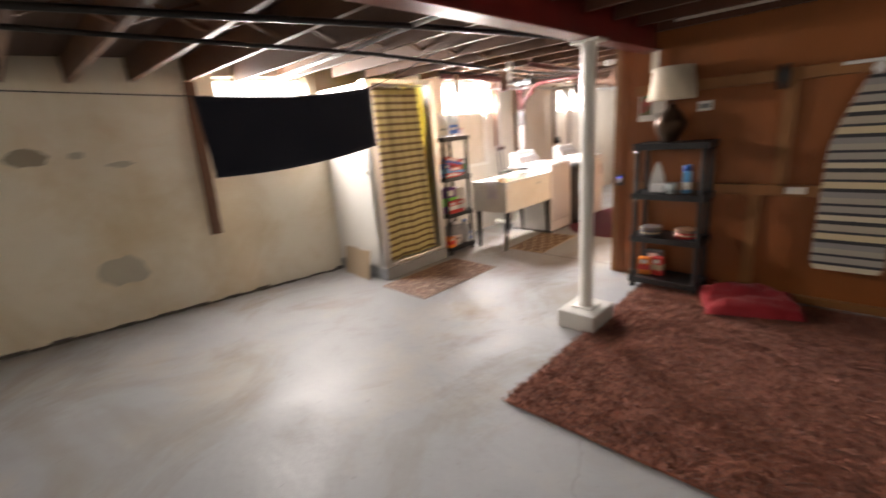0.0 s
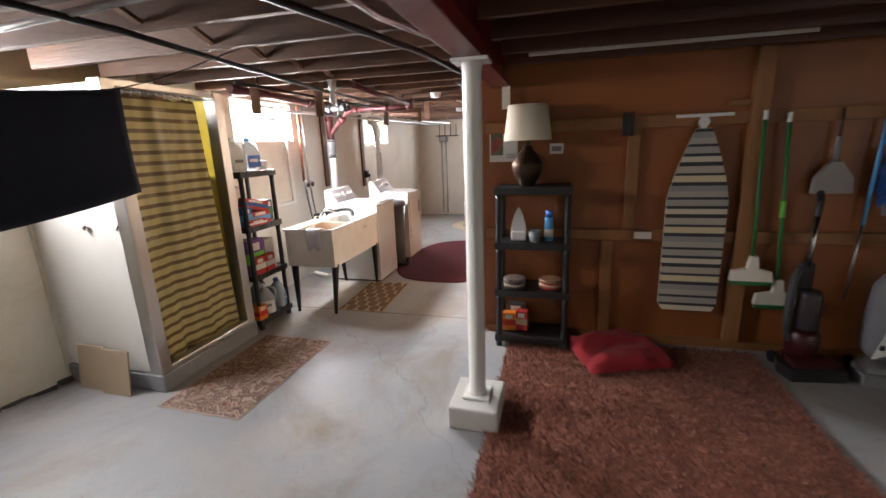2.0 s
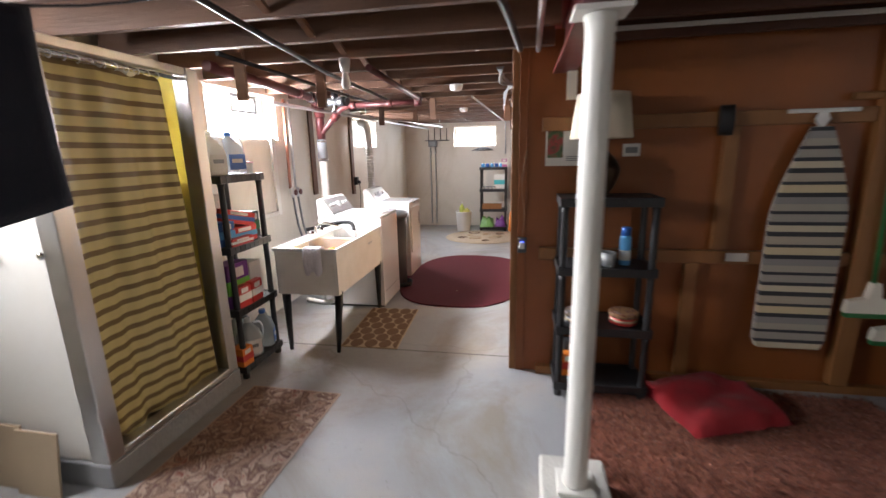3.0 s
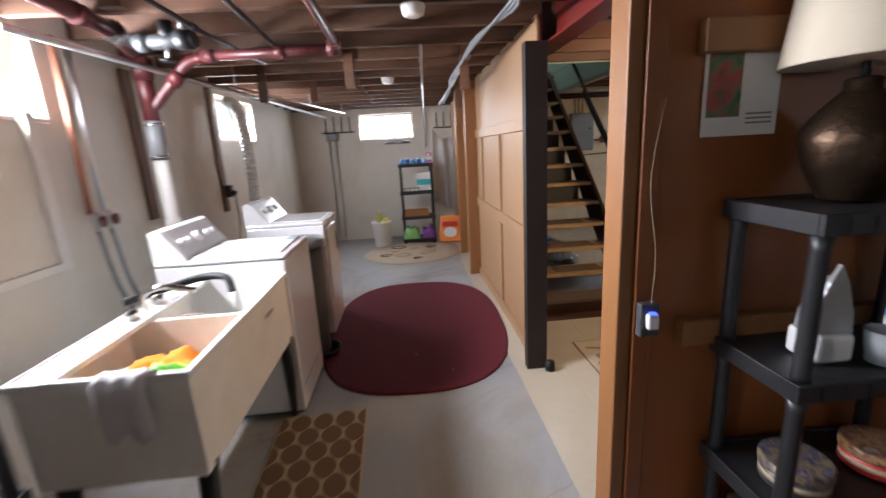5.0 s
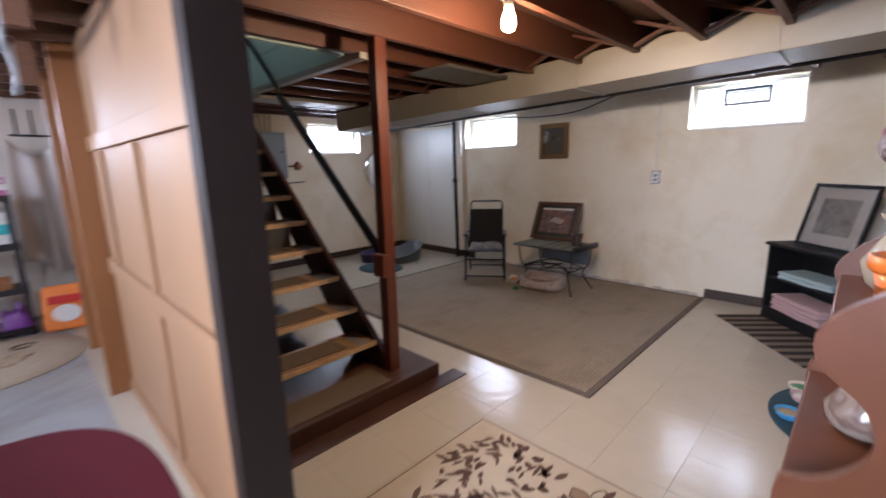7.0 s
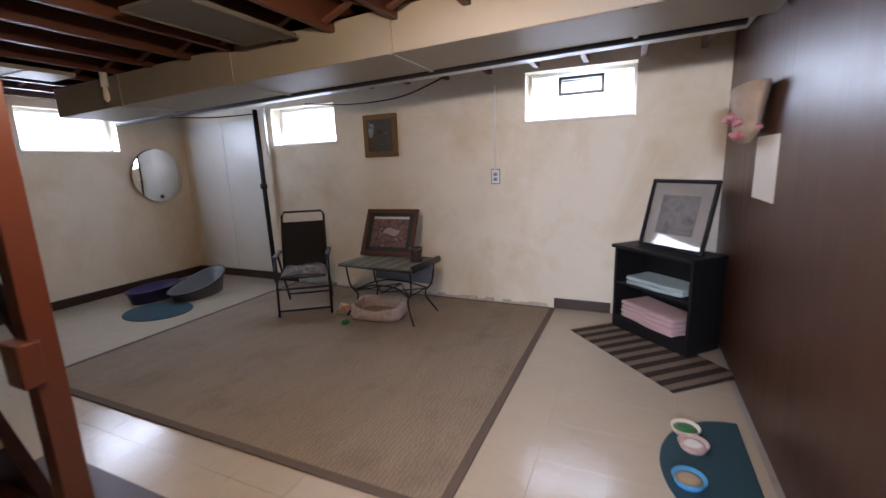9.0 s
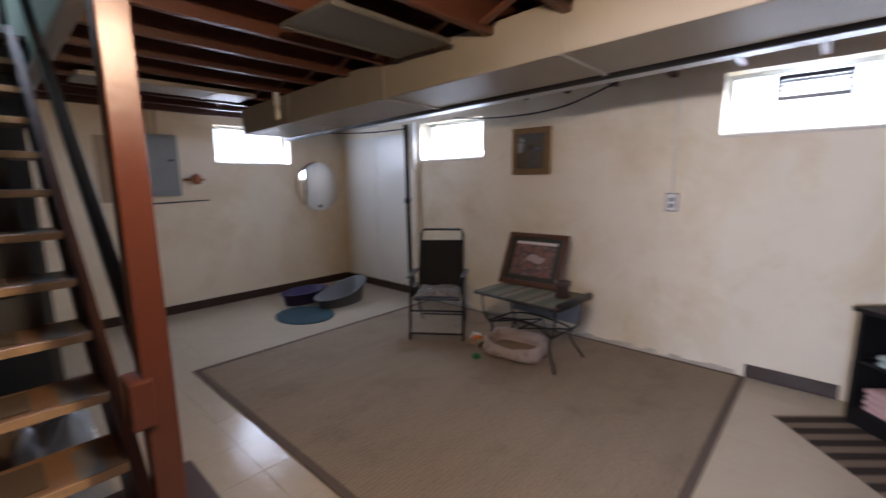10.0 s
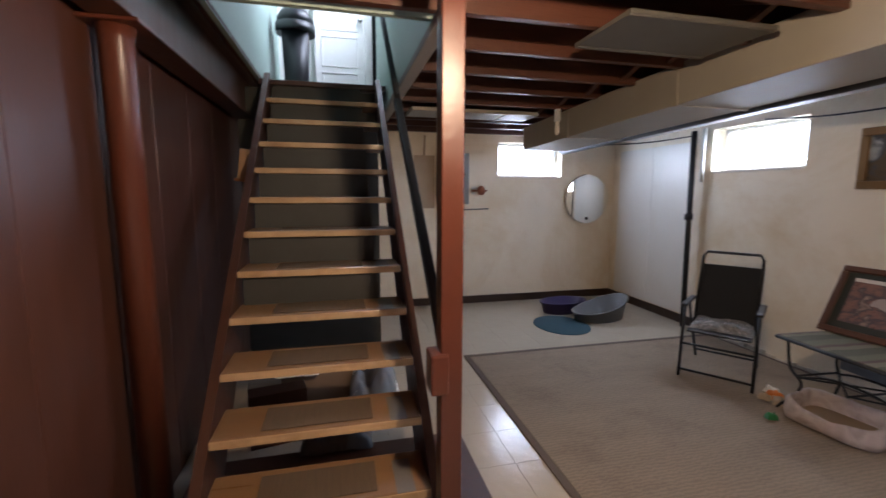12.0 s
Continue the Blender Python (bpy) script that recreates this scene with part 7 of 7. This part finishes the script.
lathe(bm, [(0.80, 0.0), (1.0, 0.015), (1.05, 0.07), (1.02, 0.15), (0.96, 0.175), (0.89, 0.16), (0.84, 0.09), (0.82, 0.03), (0.05, 0.03)], 64)
for v in bm.verts:
    r = math.hypot(v.co.x, v.co.y)
    k = (abs(v.co.x / r) ** 5 + abs(v.co.y / r) ** 5) ** -0.2
    dip = 1 - 0.35 * max(0, -v.co.x / r) ** 3 if v.co.z > 0.05 else 1
    v.co = Vector((v.co.x * k * 0.19, v.co.y * k * 0.27, v.co.z * dip))
    v.co += 0.012 * Vector((noise.noise(v.co * 11), noise.noise(v.co * 11 + Vector((5, 0, 0))), noise.noise(v.co * 9) * (v.co.z > 0.02)))
part("bolster", bm, mottled("plush_pink_grey", [(0.40, 0.34, 0.33), (0.52, 0.46, 0.45), (0.30, 0.25, 0.24)], 7), pb)
part("inner_pad", slab(bmesh.new(), [(0.155 * math.copysign(abs(math.cos(a)) ** 0.5, math.cos(a)), 0.225 * math.copysign(abs(math.sin(a)) ** 0.5, math.sin(a))) for a in [i * 0.19635 for i in range(32)]], 0.03, 0.055), plain("tan_plush", (0.26, 0.19, 0.12), 0.95, bump=0.5), pb)
for k, (x, y, r, ma) in enumerate(((2.98, 7.93, 0.045, ORANGE), (2.93, 7.86, 0.04, CARD), (3.03, 7.98, 0.04, CREAMPLASTIC), (2.90, 7.93, 0.035, CARD), (2.70, 7.72, 0.03, GREEN))):
    ty = cushion("pet_toy", "small %s pet toy on the carpet" % ("green" if ma is GREEN else "worn"), "toy", pose(x, y, 0.016, 0, 0, 40 * k), r * 2.2, r * 1.6, r * 1.2, ma, 20 + k)

# litter tubs and mat in the corner
def oval_tub(name, label, m, rx, ry, h0, h1, material):
    t = thing(name, label, "tub", m)
    bm = bmesh.new()
    lathe(bm, [(0.80, 0), (0.86, 0.01), (1.0, 1.0), (1.04, 1.0), (1.04, 0.96), (1.06, 0.96), (1.06, 1.02), (0.98, 1.02), (0.82, 0.05), (0.1, 0.04)], 40)
    for v in bm.verts:
        k = (v.co.x + 1.05) / 2.1
        v.co = Vector((v.co.x * rx, v.co.y * ry, v.co.z * (h0 + (h1 - h0) * max(0, min(1, k)) ** 1.6)))
    part("shell", bm, material, t)
    return t


oval_tub("litter_tray", "grey plastic high-backed litter tray", pose(2.93, 9.86, 0.006, 0, 0, 8), 0.33, 0.20, 0.10, 0.25, plain("mid_grey_plastic", (0.13, 0.14, 0.15), 0.4))
oval_tub("litter_tray", "dark purple plastic tray behind the grey one", pose(2.68, 10.22, 0.006, 0, 0, 5), 0.28, 0.17, 0.13, 0.14, plain("dark_violet_plastic", (0.035, 0.025, 0.10), 0.4))
bmt = thing("pet_mat", "dark teal rounded rubber mat", "mat", pose(2.40, 9.74, 0.006))
part("mat", lathe(bmesh.new(), [(0.0, 0), (1.0, 0), (1.0, 0.006), (0.98, 0.009), (0.01, 0.009)], 36, (0, 0, 0), False, Matrix.Diagonal((0.28, 0.33, 1, 1))), TEAL, bmt)

# white boards in the corner, mirror, panel, pipes on the walls
for y0, y1 in ((9.50, 10.10), (10.104, 10.70)):
    wbx = thing("wall_board", "flat white painted board on the corner wall", "board", pose(XE, y0, 0.11))
    part("board", B(-0.008, 0, 0, -0.0005, y1 - y0, 1.80, 0.002), WHITEPAINT, wbx)
mr = thing("round_mirror", "round pale glossy mirror disc on the north wall", "mirror", pose(3.30, YN - 0.018, 1.31, 0, 0, 2))
part("glass", lathe(bmesh.new(), [(0.32, 0), (0.32, 0.006), (0.308, 0.010), (0.01, 0.010)], 48, (0, 0, 0), True, pose(0, 0, 0, 90)), plain("silvered_mirror_glass", (0.92, 0.94, 0.94), 0.04, metal=1.0, bump=0, var=0.01), mr)
part("clip", B(-0.02, -0.016, -0.27, 0.02, -0.011, -0.235, 0.002), DARKGREY, mr)
ep = thing("electrical_panel", "grey steel electrical breaker panel on the wall", "breaker panel", pose(1.48, YN - 0.1, 1.25))
part("box", B(-0.19, 0, 0, 0.19, 0.098, 0.60, 0.006), plain("grey_panel_paint", (0.20, 0.225, 0.24), 0.45), ep)
part("door", B(-0.165, -0.008, 0.04, 0.165, -0.0005, 0.56, 0.004), plain("grey_panel_door", (0.22, 0.245, 0.26), 0.4), ep)
part("latch", B(0.10, -0.014, 0.34, 0.14, -0.0085, 0.36), IRON, ep)
for k in range(3):
    pipe("steel_conduit", "tan cable rising from the breaker panel", [(1.38 + k * 0.06, YN - 0.03, 1.85), (1.37 + k * 0.07, YN - 0.03, JOIST)], 0.012, CARD, "cable")
bbd = thing("backing_board", "stained tan board behind the breaker panel", "board", pose(1.2, YN, 1.2))
part("board", B(-0.18, -0.012, 0, 0.07, -0.0005, 0.62, 0.002), CARD, bbd)
part("cable", tube(bmesh.new(), [(-0.06, -0.02, 0.62), (-0.05, -0.02, 0.85)], 0.012, 8), CARD, bbd)
mtr = thing("water_meter", "small brass valve cluster on the wall", "valve", pose(1.84, YN - 0.05, 1.36))
part("body", lathe(bmesh.new(), [(0.03, 0), (0.045, 0.03), (0.045, 0.08), (0.02, 0.11)], 16), COPPER, mtr)
part("arm", tube(bmesh.new(), [(-0.12, 0.02, 0.05), (0.08, 0.02, 0.05)], 0.012), COPPER, mtr)
part("tag", B(-0.11, 0.03, 0.0, -0.05, 0.035, 0.10), PAPER, mtr)
pipe("wall_ledge", "thin dark wire run along the wall", [(1.3, YN - 0.012, 1.17), (1.95, YN - 0.012, 1.19)], 0.008, DARKGREY, "wire")
pipe("black_pipe", "black iron drain pipe up the east wall", [(3.62, 9.42, 0.006), (3.62, 9.44, 0.9), (3.62, 9.46, 2.0)], 0.026, IRON, fits=(((3.62, 9.45, 1.15), (0, 0, 1), 0.04),))
pipe("white_pipe", "white pipe beside the black drain", [(3.65, 9.36, 1.5), (3.65, 9.36, 2.02)], 0.018, PVC)
so = thing("wall_outlet", "white outlet plate on the east wall", "outlet", pose(XE - 0.001, 6.68, 1.14))
part("back_box", B(-0.004, -0.043, -0.008, 0, 0.043, 0.128, 0.002), GREYPLASTIC, so)
part("plate", B(-0.012, -0.035, 0, 0, 0.035, 0.12, 0.003), WHITEPLASTIC, so)
for z in (0.035, 0.08):
    part("socket", B(-0.015, -0.016, z - 0.014, -0.0122, 0.016, z + 0.014), GREYPLASTIC, so)
part("conduit", tube(bmesh.new(), [(-0.008, 0, 0.12), (-0.008, 0, 0.85)], 0.006, 8), PVC, so)

# striped mat and black cabinet with folded towels
sm2 = thing("striped_mat", "dark brown and tan striped floor mat", "mat", pose(2.99, 5.40, 0.006, 0, 0, 41))
STR = striped("brown_tan_stripes", [(0, (0.026, 0.017, 0.013)), (0.52, (0.19, 0.145, 0.105))], 0, 0.108, 0.95)
part("mat", B(-0.51, -0.26, 0, 0.51, 0.26, 0.008, 0.003), STR, sm2)
CBM = pose(2.945, 5.152, 0.0145, 0, 0, -44)     # set askew across the corner
BLACKWOOD.node_tree.nodes["Principled BSDF"].inputs["Specular IOR Level"].default_value = 0.25
cb = thing("black_cabinet", "black open-fronted cabinet set across the room corner", "cabinet", CBM)
W2, D2, H2 = 0.67, 0.31, 0.66
part("top", B(-0.02, -0.01, H2 - 0.025, D2, W2 + 0.02, H2, 0.004), BLACKWOOD, cb)
part("side", B(0, 0, 0, D2, 0.022, H2 - 0.0255, 0.003), BLACKWOOD, cb)
part("side", B(0, W2 - 0.022, 0, D2, W2, H2 - 0.0255, 0.003), BLACKWOOD, cb)
part("back", B(D2 - 0.012, 0.0225, 0.04, D2, W2 - 0.0225, H2 - 0.0255), BLACKWOOD, cb)
part("shelf", B(0.01, 0.0225, 0.35, D2 - 0.0125, W2 - 0.0225, 0.368, 0.002), BLACKWOOD, cb)
part("bottom", B(0.0, 0.0225, 0.08, D2 - 0.0125, W2 - 0.0225, 0.10, 0.002), BLACKWOOD, cb)
part("kick_board", B(0.0, 0.0225, 0.0, 0.02, W2 - 0.0225, 0.079, 0.002), BLACKWOOD, cb)


def towel(label, m, w, d, n, material):
    t = thing("folded_towel", label, "towel", m)
    for k in range(n):
        bm = bmesh.new()
        box(bm, -d / 2, -w / 2, k * 0.032, d / 2, w / 2, k * 0.032 + 0.031, 0.014)
        bmesh.ops.subdivide_edges(bm, edges=[e for e in bm.edges if e.calc_length() > 0.1], cuts=6, use_grid_fill=True)
        for v in bm.verts:
            v.co.z += 0.006 * noise.noise(v.co * 7 + Vector((k, 0, 0)))
            v.co.x += 0.012 * noise.noise(v.co * 5 + Vector((0, k * 3, 0)))
        part("fold", bm, material, t)
    return t


towel("folded pale blue towel on the cabinet shelf", CBM @ pose(0.14, 0.335, 0.369, 0, 0, 4), 0.46, 0.24, 2, plain("pale_blue_towelling", (0.42, 0.54, 0.56), 0.95, bump=0.6, bump_scale=300))
towel("folded pink towels on the cabinet bottom", CBM @ pose(0.115, 0.335, 0.101, 0, 0, -5), 0.50, 0.26, 4, plain("pale_pink_towelling", (0.62, 0.44, 0.45), 0.95, bump=0.6, bump_scale=300))
picture("framed_print", "black-framed print with a white mount on the cabinet", CBM @ pose(0.12, 0.29, 0.662) @ pose(0, 0, 0, 0, 0, -90) @ pose(0, 0, 0, -14), 0.52, 0.50, 0.026, BLACKWOOD, mottled("grey_etching", [(0.30, 0.29, 0.28), (0.42, 0.40, 0.38), (0.22, 0.21, 0.21)], 12, 0.6, 0), 0.085)

# pouch and paper on the panelled wall
po = thing("wall_pouch", "hanging cloth pouch with dried flowers on the wall", "pouch", pose(2.72, PLY + 0.073, 1.38) @ Matrix.Diagonal((1.9, 1.1, 0.95, 1)))
bm = bmesh.new()
lathe(bm, [(0.04, 0), (0.10, 0.06), (0.12, 0.18), (0.15, 0.30), (0.14, 0.30), (0.10, 0.2)], 20, (0, 0, 0), True, Matrix.Diagonal((1, 0.45, 1, 1)) @ pose(0, 0.14, 0))
part("pouch", bm, mottled("beige_cloth", [(0.45, 0.36, 0.27), (0.34, 0.25, 0.18)], 9), po)
bm = bmesh.new()
rng = random.Random(31)
for k in range(26):
    c = Vector((rng.uniform(-0.09, 0.09), 0.04 + rng.uniform(0.0, 0.08), rng.uniform(0.02, 0.17)))
    lathe(bm, [(0.006, -0.02), (0.024, -0.005), (0.02, 0.012), (0.004, 0.02)], 7, c, True)
part("flower_cluster", bm, mottled("pink_dried_petals", [(0.45, 0.10, 0.14), (0.55, 0.28, 0.32), (0.30, 0.03, 0.06)], 30), po)
wpap = thing("wall_paper_sheet", "blank white paper sheet pinned to the panelling", "paper", pose(2.56, PLY + 0.072, 1.09))
part("sheet", B(-0.20, 0, 0, 0.20, 0.004, 0.32), PAPER, wpap)

# half-round mat with bowls
hm = thing("feeding_mat", "dark teal half-round feeding mat on the floor", "mat", pose(1.80, 5.00, 0.006, 0, 0, 0))
part("mat", slab(bmesh.new(), [(0.42 * math.cos(a), 0.36 * math.sin(a)) for a in [i * math.pi / 24 for i in range(25)]], 0, 0.008), TEAL, hm)
for x, y, ma, lb, inner in ((2.05, 5.24, CREAMPLASTIC, "small white pet food bowl", GREEN), (1.93, 5.22, plain("pale_pink_bowl", (0.55, 0.40, 0.38), 0.35), "small pink pet food bowl", PAPER), (1.68, 5.26, SKYBLUE, "small blue bowl of dry pet food", CARD)):
    turned("pet_bowl", lb, "bowl", pose(x, y, 0.014), [("bowl", [(0.045, 0), (0.05, 0.004), (0.065, 0.035), (0.062, 0.037), (0.045, 0.012)], ma, ""), ("food", [(0.055, 0.022), (0.03, 0.03), (0.005, 0.031)], inner, "")])

# floral rug inside the doorway
fr = thing("floral_rug", "beige rug with dark brown leaf and flower print", "rug", pose(0.12, 5.80, 0.006))
part("weave", B(-0.45, -0.66, 0, 0.45, 0.65, 0.008, 0.003), BEIGERUG, fr)
part("edge", slab(bmesh.new(), [(-0.458, -0.668), (0.458, -0.668), (0.458, 0.658), (-0.458, 0.658)], 0, 0.004), DARKPRINT, fr)
MIDPRINT = plain("mid_brown_rug_print", (0.27, 0.19, 0.115), 0.95, bump=0.5, bump_scale=250)


def leaf(x, y, a, ln, wd):
    c, s = math.cos(a), math.sin(a)
    o = []
    for k in range(7):
        u = k / 6
        o.append((u * ln, wd * math.sin(u * math.pi) ** 0.8))
    o += [(u, -w) for u, w in o[-2:0:-1]]
    return [(x + c * u - s * w, y + s * u + c * w) for u, w in o]


rng = random.Random(77)
for cx, cy, n, r in ((0.17, 0.36, 84, 0.235), (0.30, -0.30, 24, 0.13), (0.02, -0.50, 26, 0.13)):
    for k in range(n):
        a = k * 2.4 + rng.uniform(-0.5, 0.5)
        rr = r * math.sqrt((k + rng.uniform(0.0, 6.0)) / (n + 3))
        x, y = cx + rr * math.cos(a), cy + rr * math.sin(a)
        if abs(x) < 0.40 and abs(y) < 0.60:
            part("petal_print", slab(bmesh.new(), leaf(x, y, a + rng.uniform(-0.3, 2.0), rng.uniform(0.04, 0.08), rng.uniform(0.007, 0.014)), 0.0082, 0.0096), DARKPRINT, fr)
for x0, y0, x1, y1, bend in ((-0.40, 0.55, 0.0, 0.15, 0.12), (-0.38, 0.20, -0.05, 0.0, -0.1), (0.05, 0.05, 0.40, -0.2, 0.1), (-0.40, -0.05, 0.1, -0.55, 0.12), (-0.35, 0.40, 0.15, 0.1, -0.08), (0.0, -0.6, 0.38, -0.3, 0.08)):
    dx, dy = x1 - x0, y1 - y0
    mid = ((x0 + x1) / 2 - bend * dy * 2, (y0 + y1) / 2 + bend * dx * 2)
    pth = smooth_path([(x0, y0, 0.0085), (*mid, 0.0085), (x1, y1, 0.0085)], 8)
    part("stem_print", tube(bmesh.new(), pth, 0.004, 5), DARKPRINT, fr)
    for k in range(2, len(pth) - 1, 3):
        a = math.atan2(pth[k].y - pth[k - 1].y, pth[k].x - pth[k - 1].x)
        part("leaf_print", slab(bmesh.new(), leaf(pth[k].x, pth[k].y, a + (0.7 if k % 2 else -0.7), rng.uniform(0.06, 0.11), 0.014), 0.0082, 0.0096), DARKPRINT, fr)

# drawn flower heads: two rings of petals, each an outline over a softer fill
for cx, cy, r0 in ((-0.24, 0.34, 0.17), (0.24, -0.08, 0.15), (-0.20, -0.32, 0.17)):
    for ring, n in ((1.0, 8), (0.55, 6)):
        for k in range(n):
            a = 6.283 * k / n + ring + rng.uniform(-0.12, 0.12)
            o = leaf(cx + 0.30 * r0 * ring * math.cos(a), cy + 0.30 * r0 * ring * math.sin(a), a, 0.72 * r0 * ring, 0.26 * r0 * ring)
            o = [(max(-0.44, min(0.44, u)), max(-0.65, min(0.64, w))) for u, w in o]
            if k % 2 == 0:
                part("petal_fill", slab(bmesh.new(), o, 0.0081, 0.0088), MIDPRINT, fr)
            part("petal_outline", tube(bmesh.new(), [(u, w, 0.0082) for u, w in o + o[:1]], 0.0028, 5), DARKPRINT, fr)
for k in range(34):
    x, y, a = rng.uniform(-0.36, 0.36), rng.uniform(-0.58, 0.56), rng.uniform(0, 6.283)
    part("leaf_print", slab(bmesh.new(), leaf(x, y, a, rng.uniform(0.05, 0.09), rng.uniform(0.008, 0.016)), 0.0082, 0.0094), MIDPRINT if k % 3 == 0 else DARKPRINT, fr)

# hutch with scalloped sides beside the doorway
hu = thing("scalloped_hutch", "honey-stained pine hutch with scalloped sides", "hutch", pose(-0.20, PLY + 0.075, 0.006))
ctrl = [(0.0, 0.0), (0.245, 0.0), (0.245, 0.80), (0.235, 0.83), (0.18, 0.855), (0.135, 0.92), (0.15, 0.99), (0.205, 1.04), (0.22, 1.09), (0.19, 1.14), (0.135, 1.19), (0.10, 1.26), (0.115, 1.32), (0.165, 1.355), (0.18, 1.40), (0.15, 1.45), (0.10, 1.50), (0.085, 1.57), (0.12, 1.64), (0.14, 1.70), (0.10, 1.76), (0.0, 1.78)]
curve = [ctrl[0], ctrl[1], ctrl[2]] + [(p.x, p.y) for p in smooth_path([(a, b, 0) for a, b in ctrl[2:-1]], 4)[1:]] + [ctrl[-1]]
MS = Matrix(((0, 0, 1, 0), (1, 0, 0, 0), (0, 1, 0, 0), (0, 0, 0, 1)))
for x in (0.0, 0.60):
    part("scalloped_side", slab(bmesh.new(), curve, x, x + 0.022, MS), HUTCH, hu)
for z, d in ((0.80, 0.24), (1.075, 0.21), (1.385, 0.17), (1.70, 0.13)):
    part("shelf", B(0.0225, 0.012, z - 0.02, 0.5995, d, z, 0.004), HUTCH, hu)
part("back_board", B(0.0225, 0.001, 0.05, 0.5995, 0.0115, 1.74), HUTCH, hu)
part("cupboard_door", B(0.03, 0.225, 0.06, 0.305, 0.243, 0.775, 0.005), HUTCH, hu)
part("cupboard_door", B(0.31, 0.225, 0.06, 0.595, 0.243, 0.775, 0.005), HUTCH, hu)
JUGW = plain("glazed_cream_pottery", (0.36, 0.31, 0.23), 0.2)
jg = turned("pottery_jug", "glazed cream pottery jug on the hutch shelf", "jug", pose(0.20, PLY + 0.17, 1.083), [("body", [(0.045, 0), (0.075, 0.03), (0.085, 0.07), (0.06, 0.12), (0.048, 0.145), (0.066, 0.175), (0.062, 0.175), (0.042, 0.145), (0.05, 0.1)], JUGW, "")])
part("handle", tube(bmesh.new(), smooth_path([(-0.055, 0, 0.155), (-0.115, 0, 0.15), (-0.115, 0, 0.08), (-0.08, 0, 0.06)]), 0.009, 8), JUGW, jg)
turned("flower_pot", "bright orange flower pot on the hutch shelf", "pot", pose(0.055, PLY + 0.18, 1.083), [("pot", [(0.04, 0), (0.058, 0.085)], plain("orange_glaze", (0.62, 0.15, 0.02), 0.25), ""), ("rim", [(0.062, 0.083), (0.066, 0.088), (0.066, 0.112), (0.056, 0.112), (0.05, 0.03)], plain("orange_glaze_rim", (0.66, 0.17, 0.02), 0.25), "")])
tp = turned("glass_decanter", "clear glass decanter on the hutch cupboard", "decanter", pose(0.12, PLY + 0.205, 0.808) @ Matrix.Scale(0.78, 4), [("body", [(0.06, 0), (0.085, 0.02), (0.09, 0.06), (0.06, 0.11), (0.025, 0.14), (0.02, 0.19), (0.026, 0.20)], mottled("smoky_patterned_glass", [(0.24, 0.18, 0.14), (0.15, 0.10, 0.08), (0.28, 0.23, 0.19), (0.20, 0.14, 0.11)], 12, 0.12, 0.1), ""), ("stopper", [(0.022, 0.201), (0.026, 0.215), (0.012, 0.235)], BRONZE, "")])
turned("green_tin", "green and white tin on the upper hutch shelf", "tin", pose(0.14, PLY + 0.155, 1.393), [("tin", [(0.06, 0), (0.06, 0.17)], PAPER, ""), ("band", [(0.0605, 0.06), (0.0605, 0.12)], plain("green_tin_print", (0.08, 0.25, 0.15), 0.35), "")])
cushion("dish_cloth", "small pale cloth on the hutch shelf", "cloth", pose(0.26, PLY + 0.20, 1.083), 0.07, 0.05, 0.03, CREAMPLASTIC, 33)

for cx, cy in ((0.17, 0.36), (0.30, -0.30), (0.02, -0.50)):
    for k in range(7):
        a = -2.6 + k * 0.42
        part("sepal_print", slab(bmesh.new(), leaf(cx + 0.20 * math.cos(a), cy + 0.20 * math.sin(a), a, 0.055, 0.016), 0.0082, 0.0096), DARKPRINT, fr) if abs(cx + 0.26 * math.cos(a)) < 0.43 and abs(cy + 0.26 * math.sin(a)) < 0.63 else None

# light of the bare bulb
lamp = new("bulb_light", bpy.data.lights.new("bulb_light", "POINT"))
lamp.data.energy, lamp.data.color, lamp.data.shadow_soft_size = 92, (1.0, 0.66, 0.35), 0.03
lamp.location = (0.62, 6.33, 1.90)

# vinyl tiles: one object each
VF = bpy.data.objects["vinyl_floor"]
TS = 0.3048
full = bpy.data.meshes.new("tile")
tb = B(0.0006, 0.0006, 0.0031, TS - 0.0006, TS - 0.0006, 0.006)
tb.to_mesh(full)
tb.free()
full.materials.append(VINYL)
ix = 0
while DOORX + ix * TS < XE:
    iy = 0
    while 4.95 + iy * TS < YN:
        x, y = DOORX + ix * TS, 4.95 + iy * TS
        w, d = min(TS, XE - x), min(TS, YN - y)
        if w > TS - 1e-4 and d > TS - 1e-4:
            o = new("tile", full)
            o.location = (x, y, 0)
            o.parent = VF
        elif w > 0.01 and d > 0.01:
            o = part("tile", B(0.0006, 0.0006, 0.0031, w - 0.0006, d - 0.0006, 0.006), VINYL, VF)
            o.location = (x, y, 0)
        iy += 1
    ix += 1
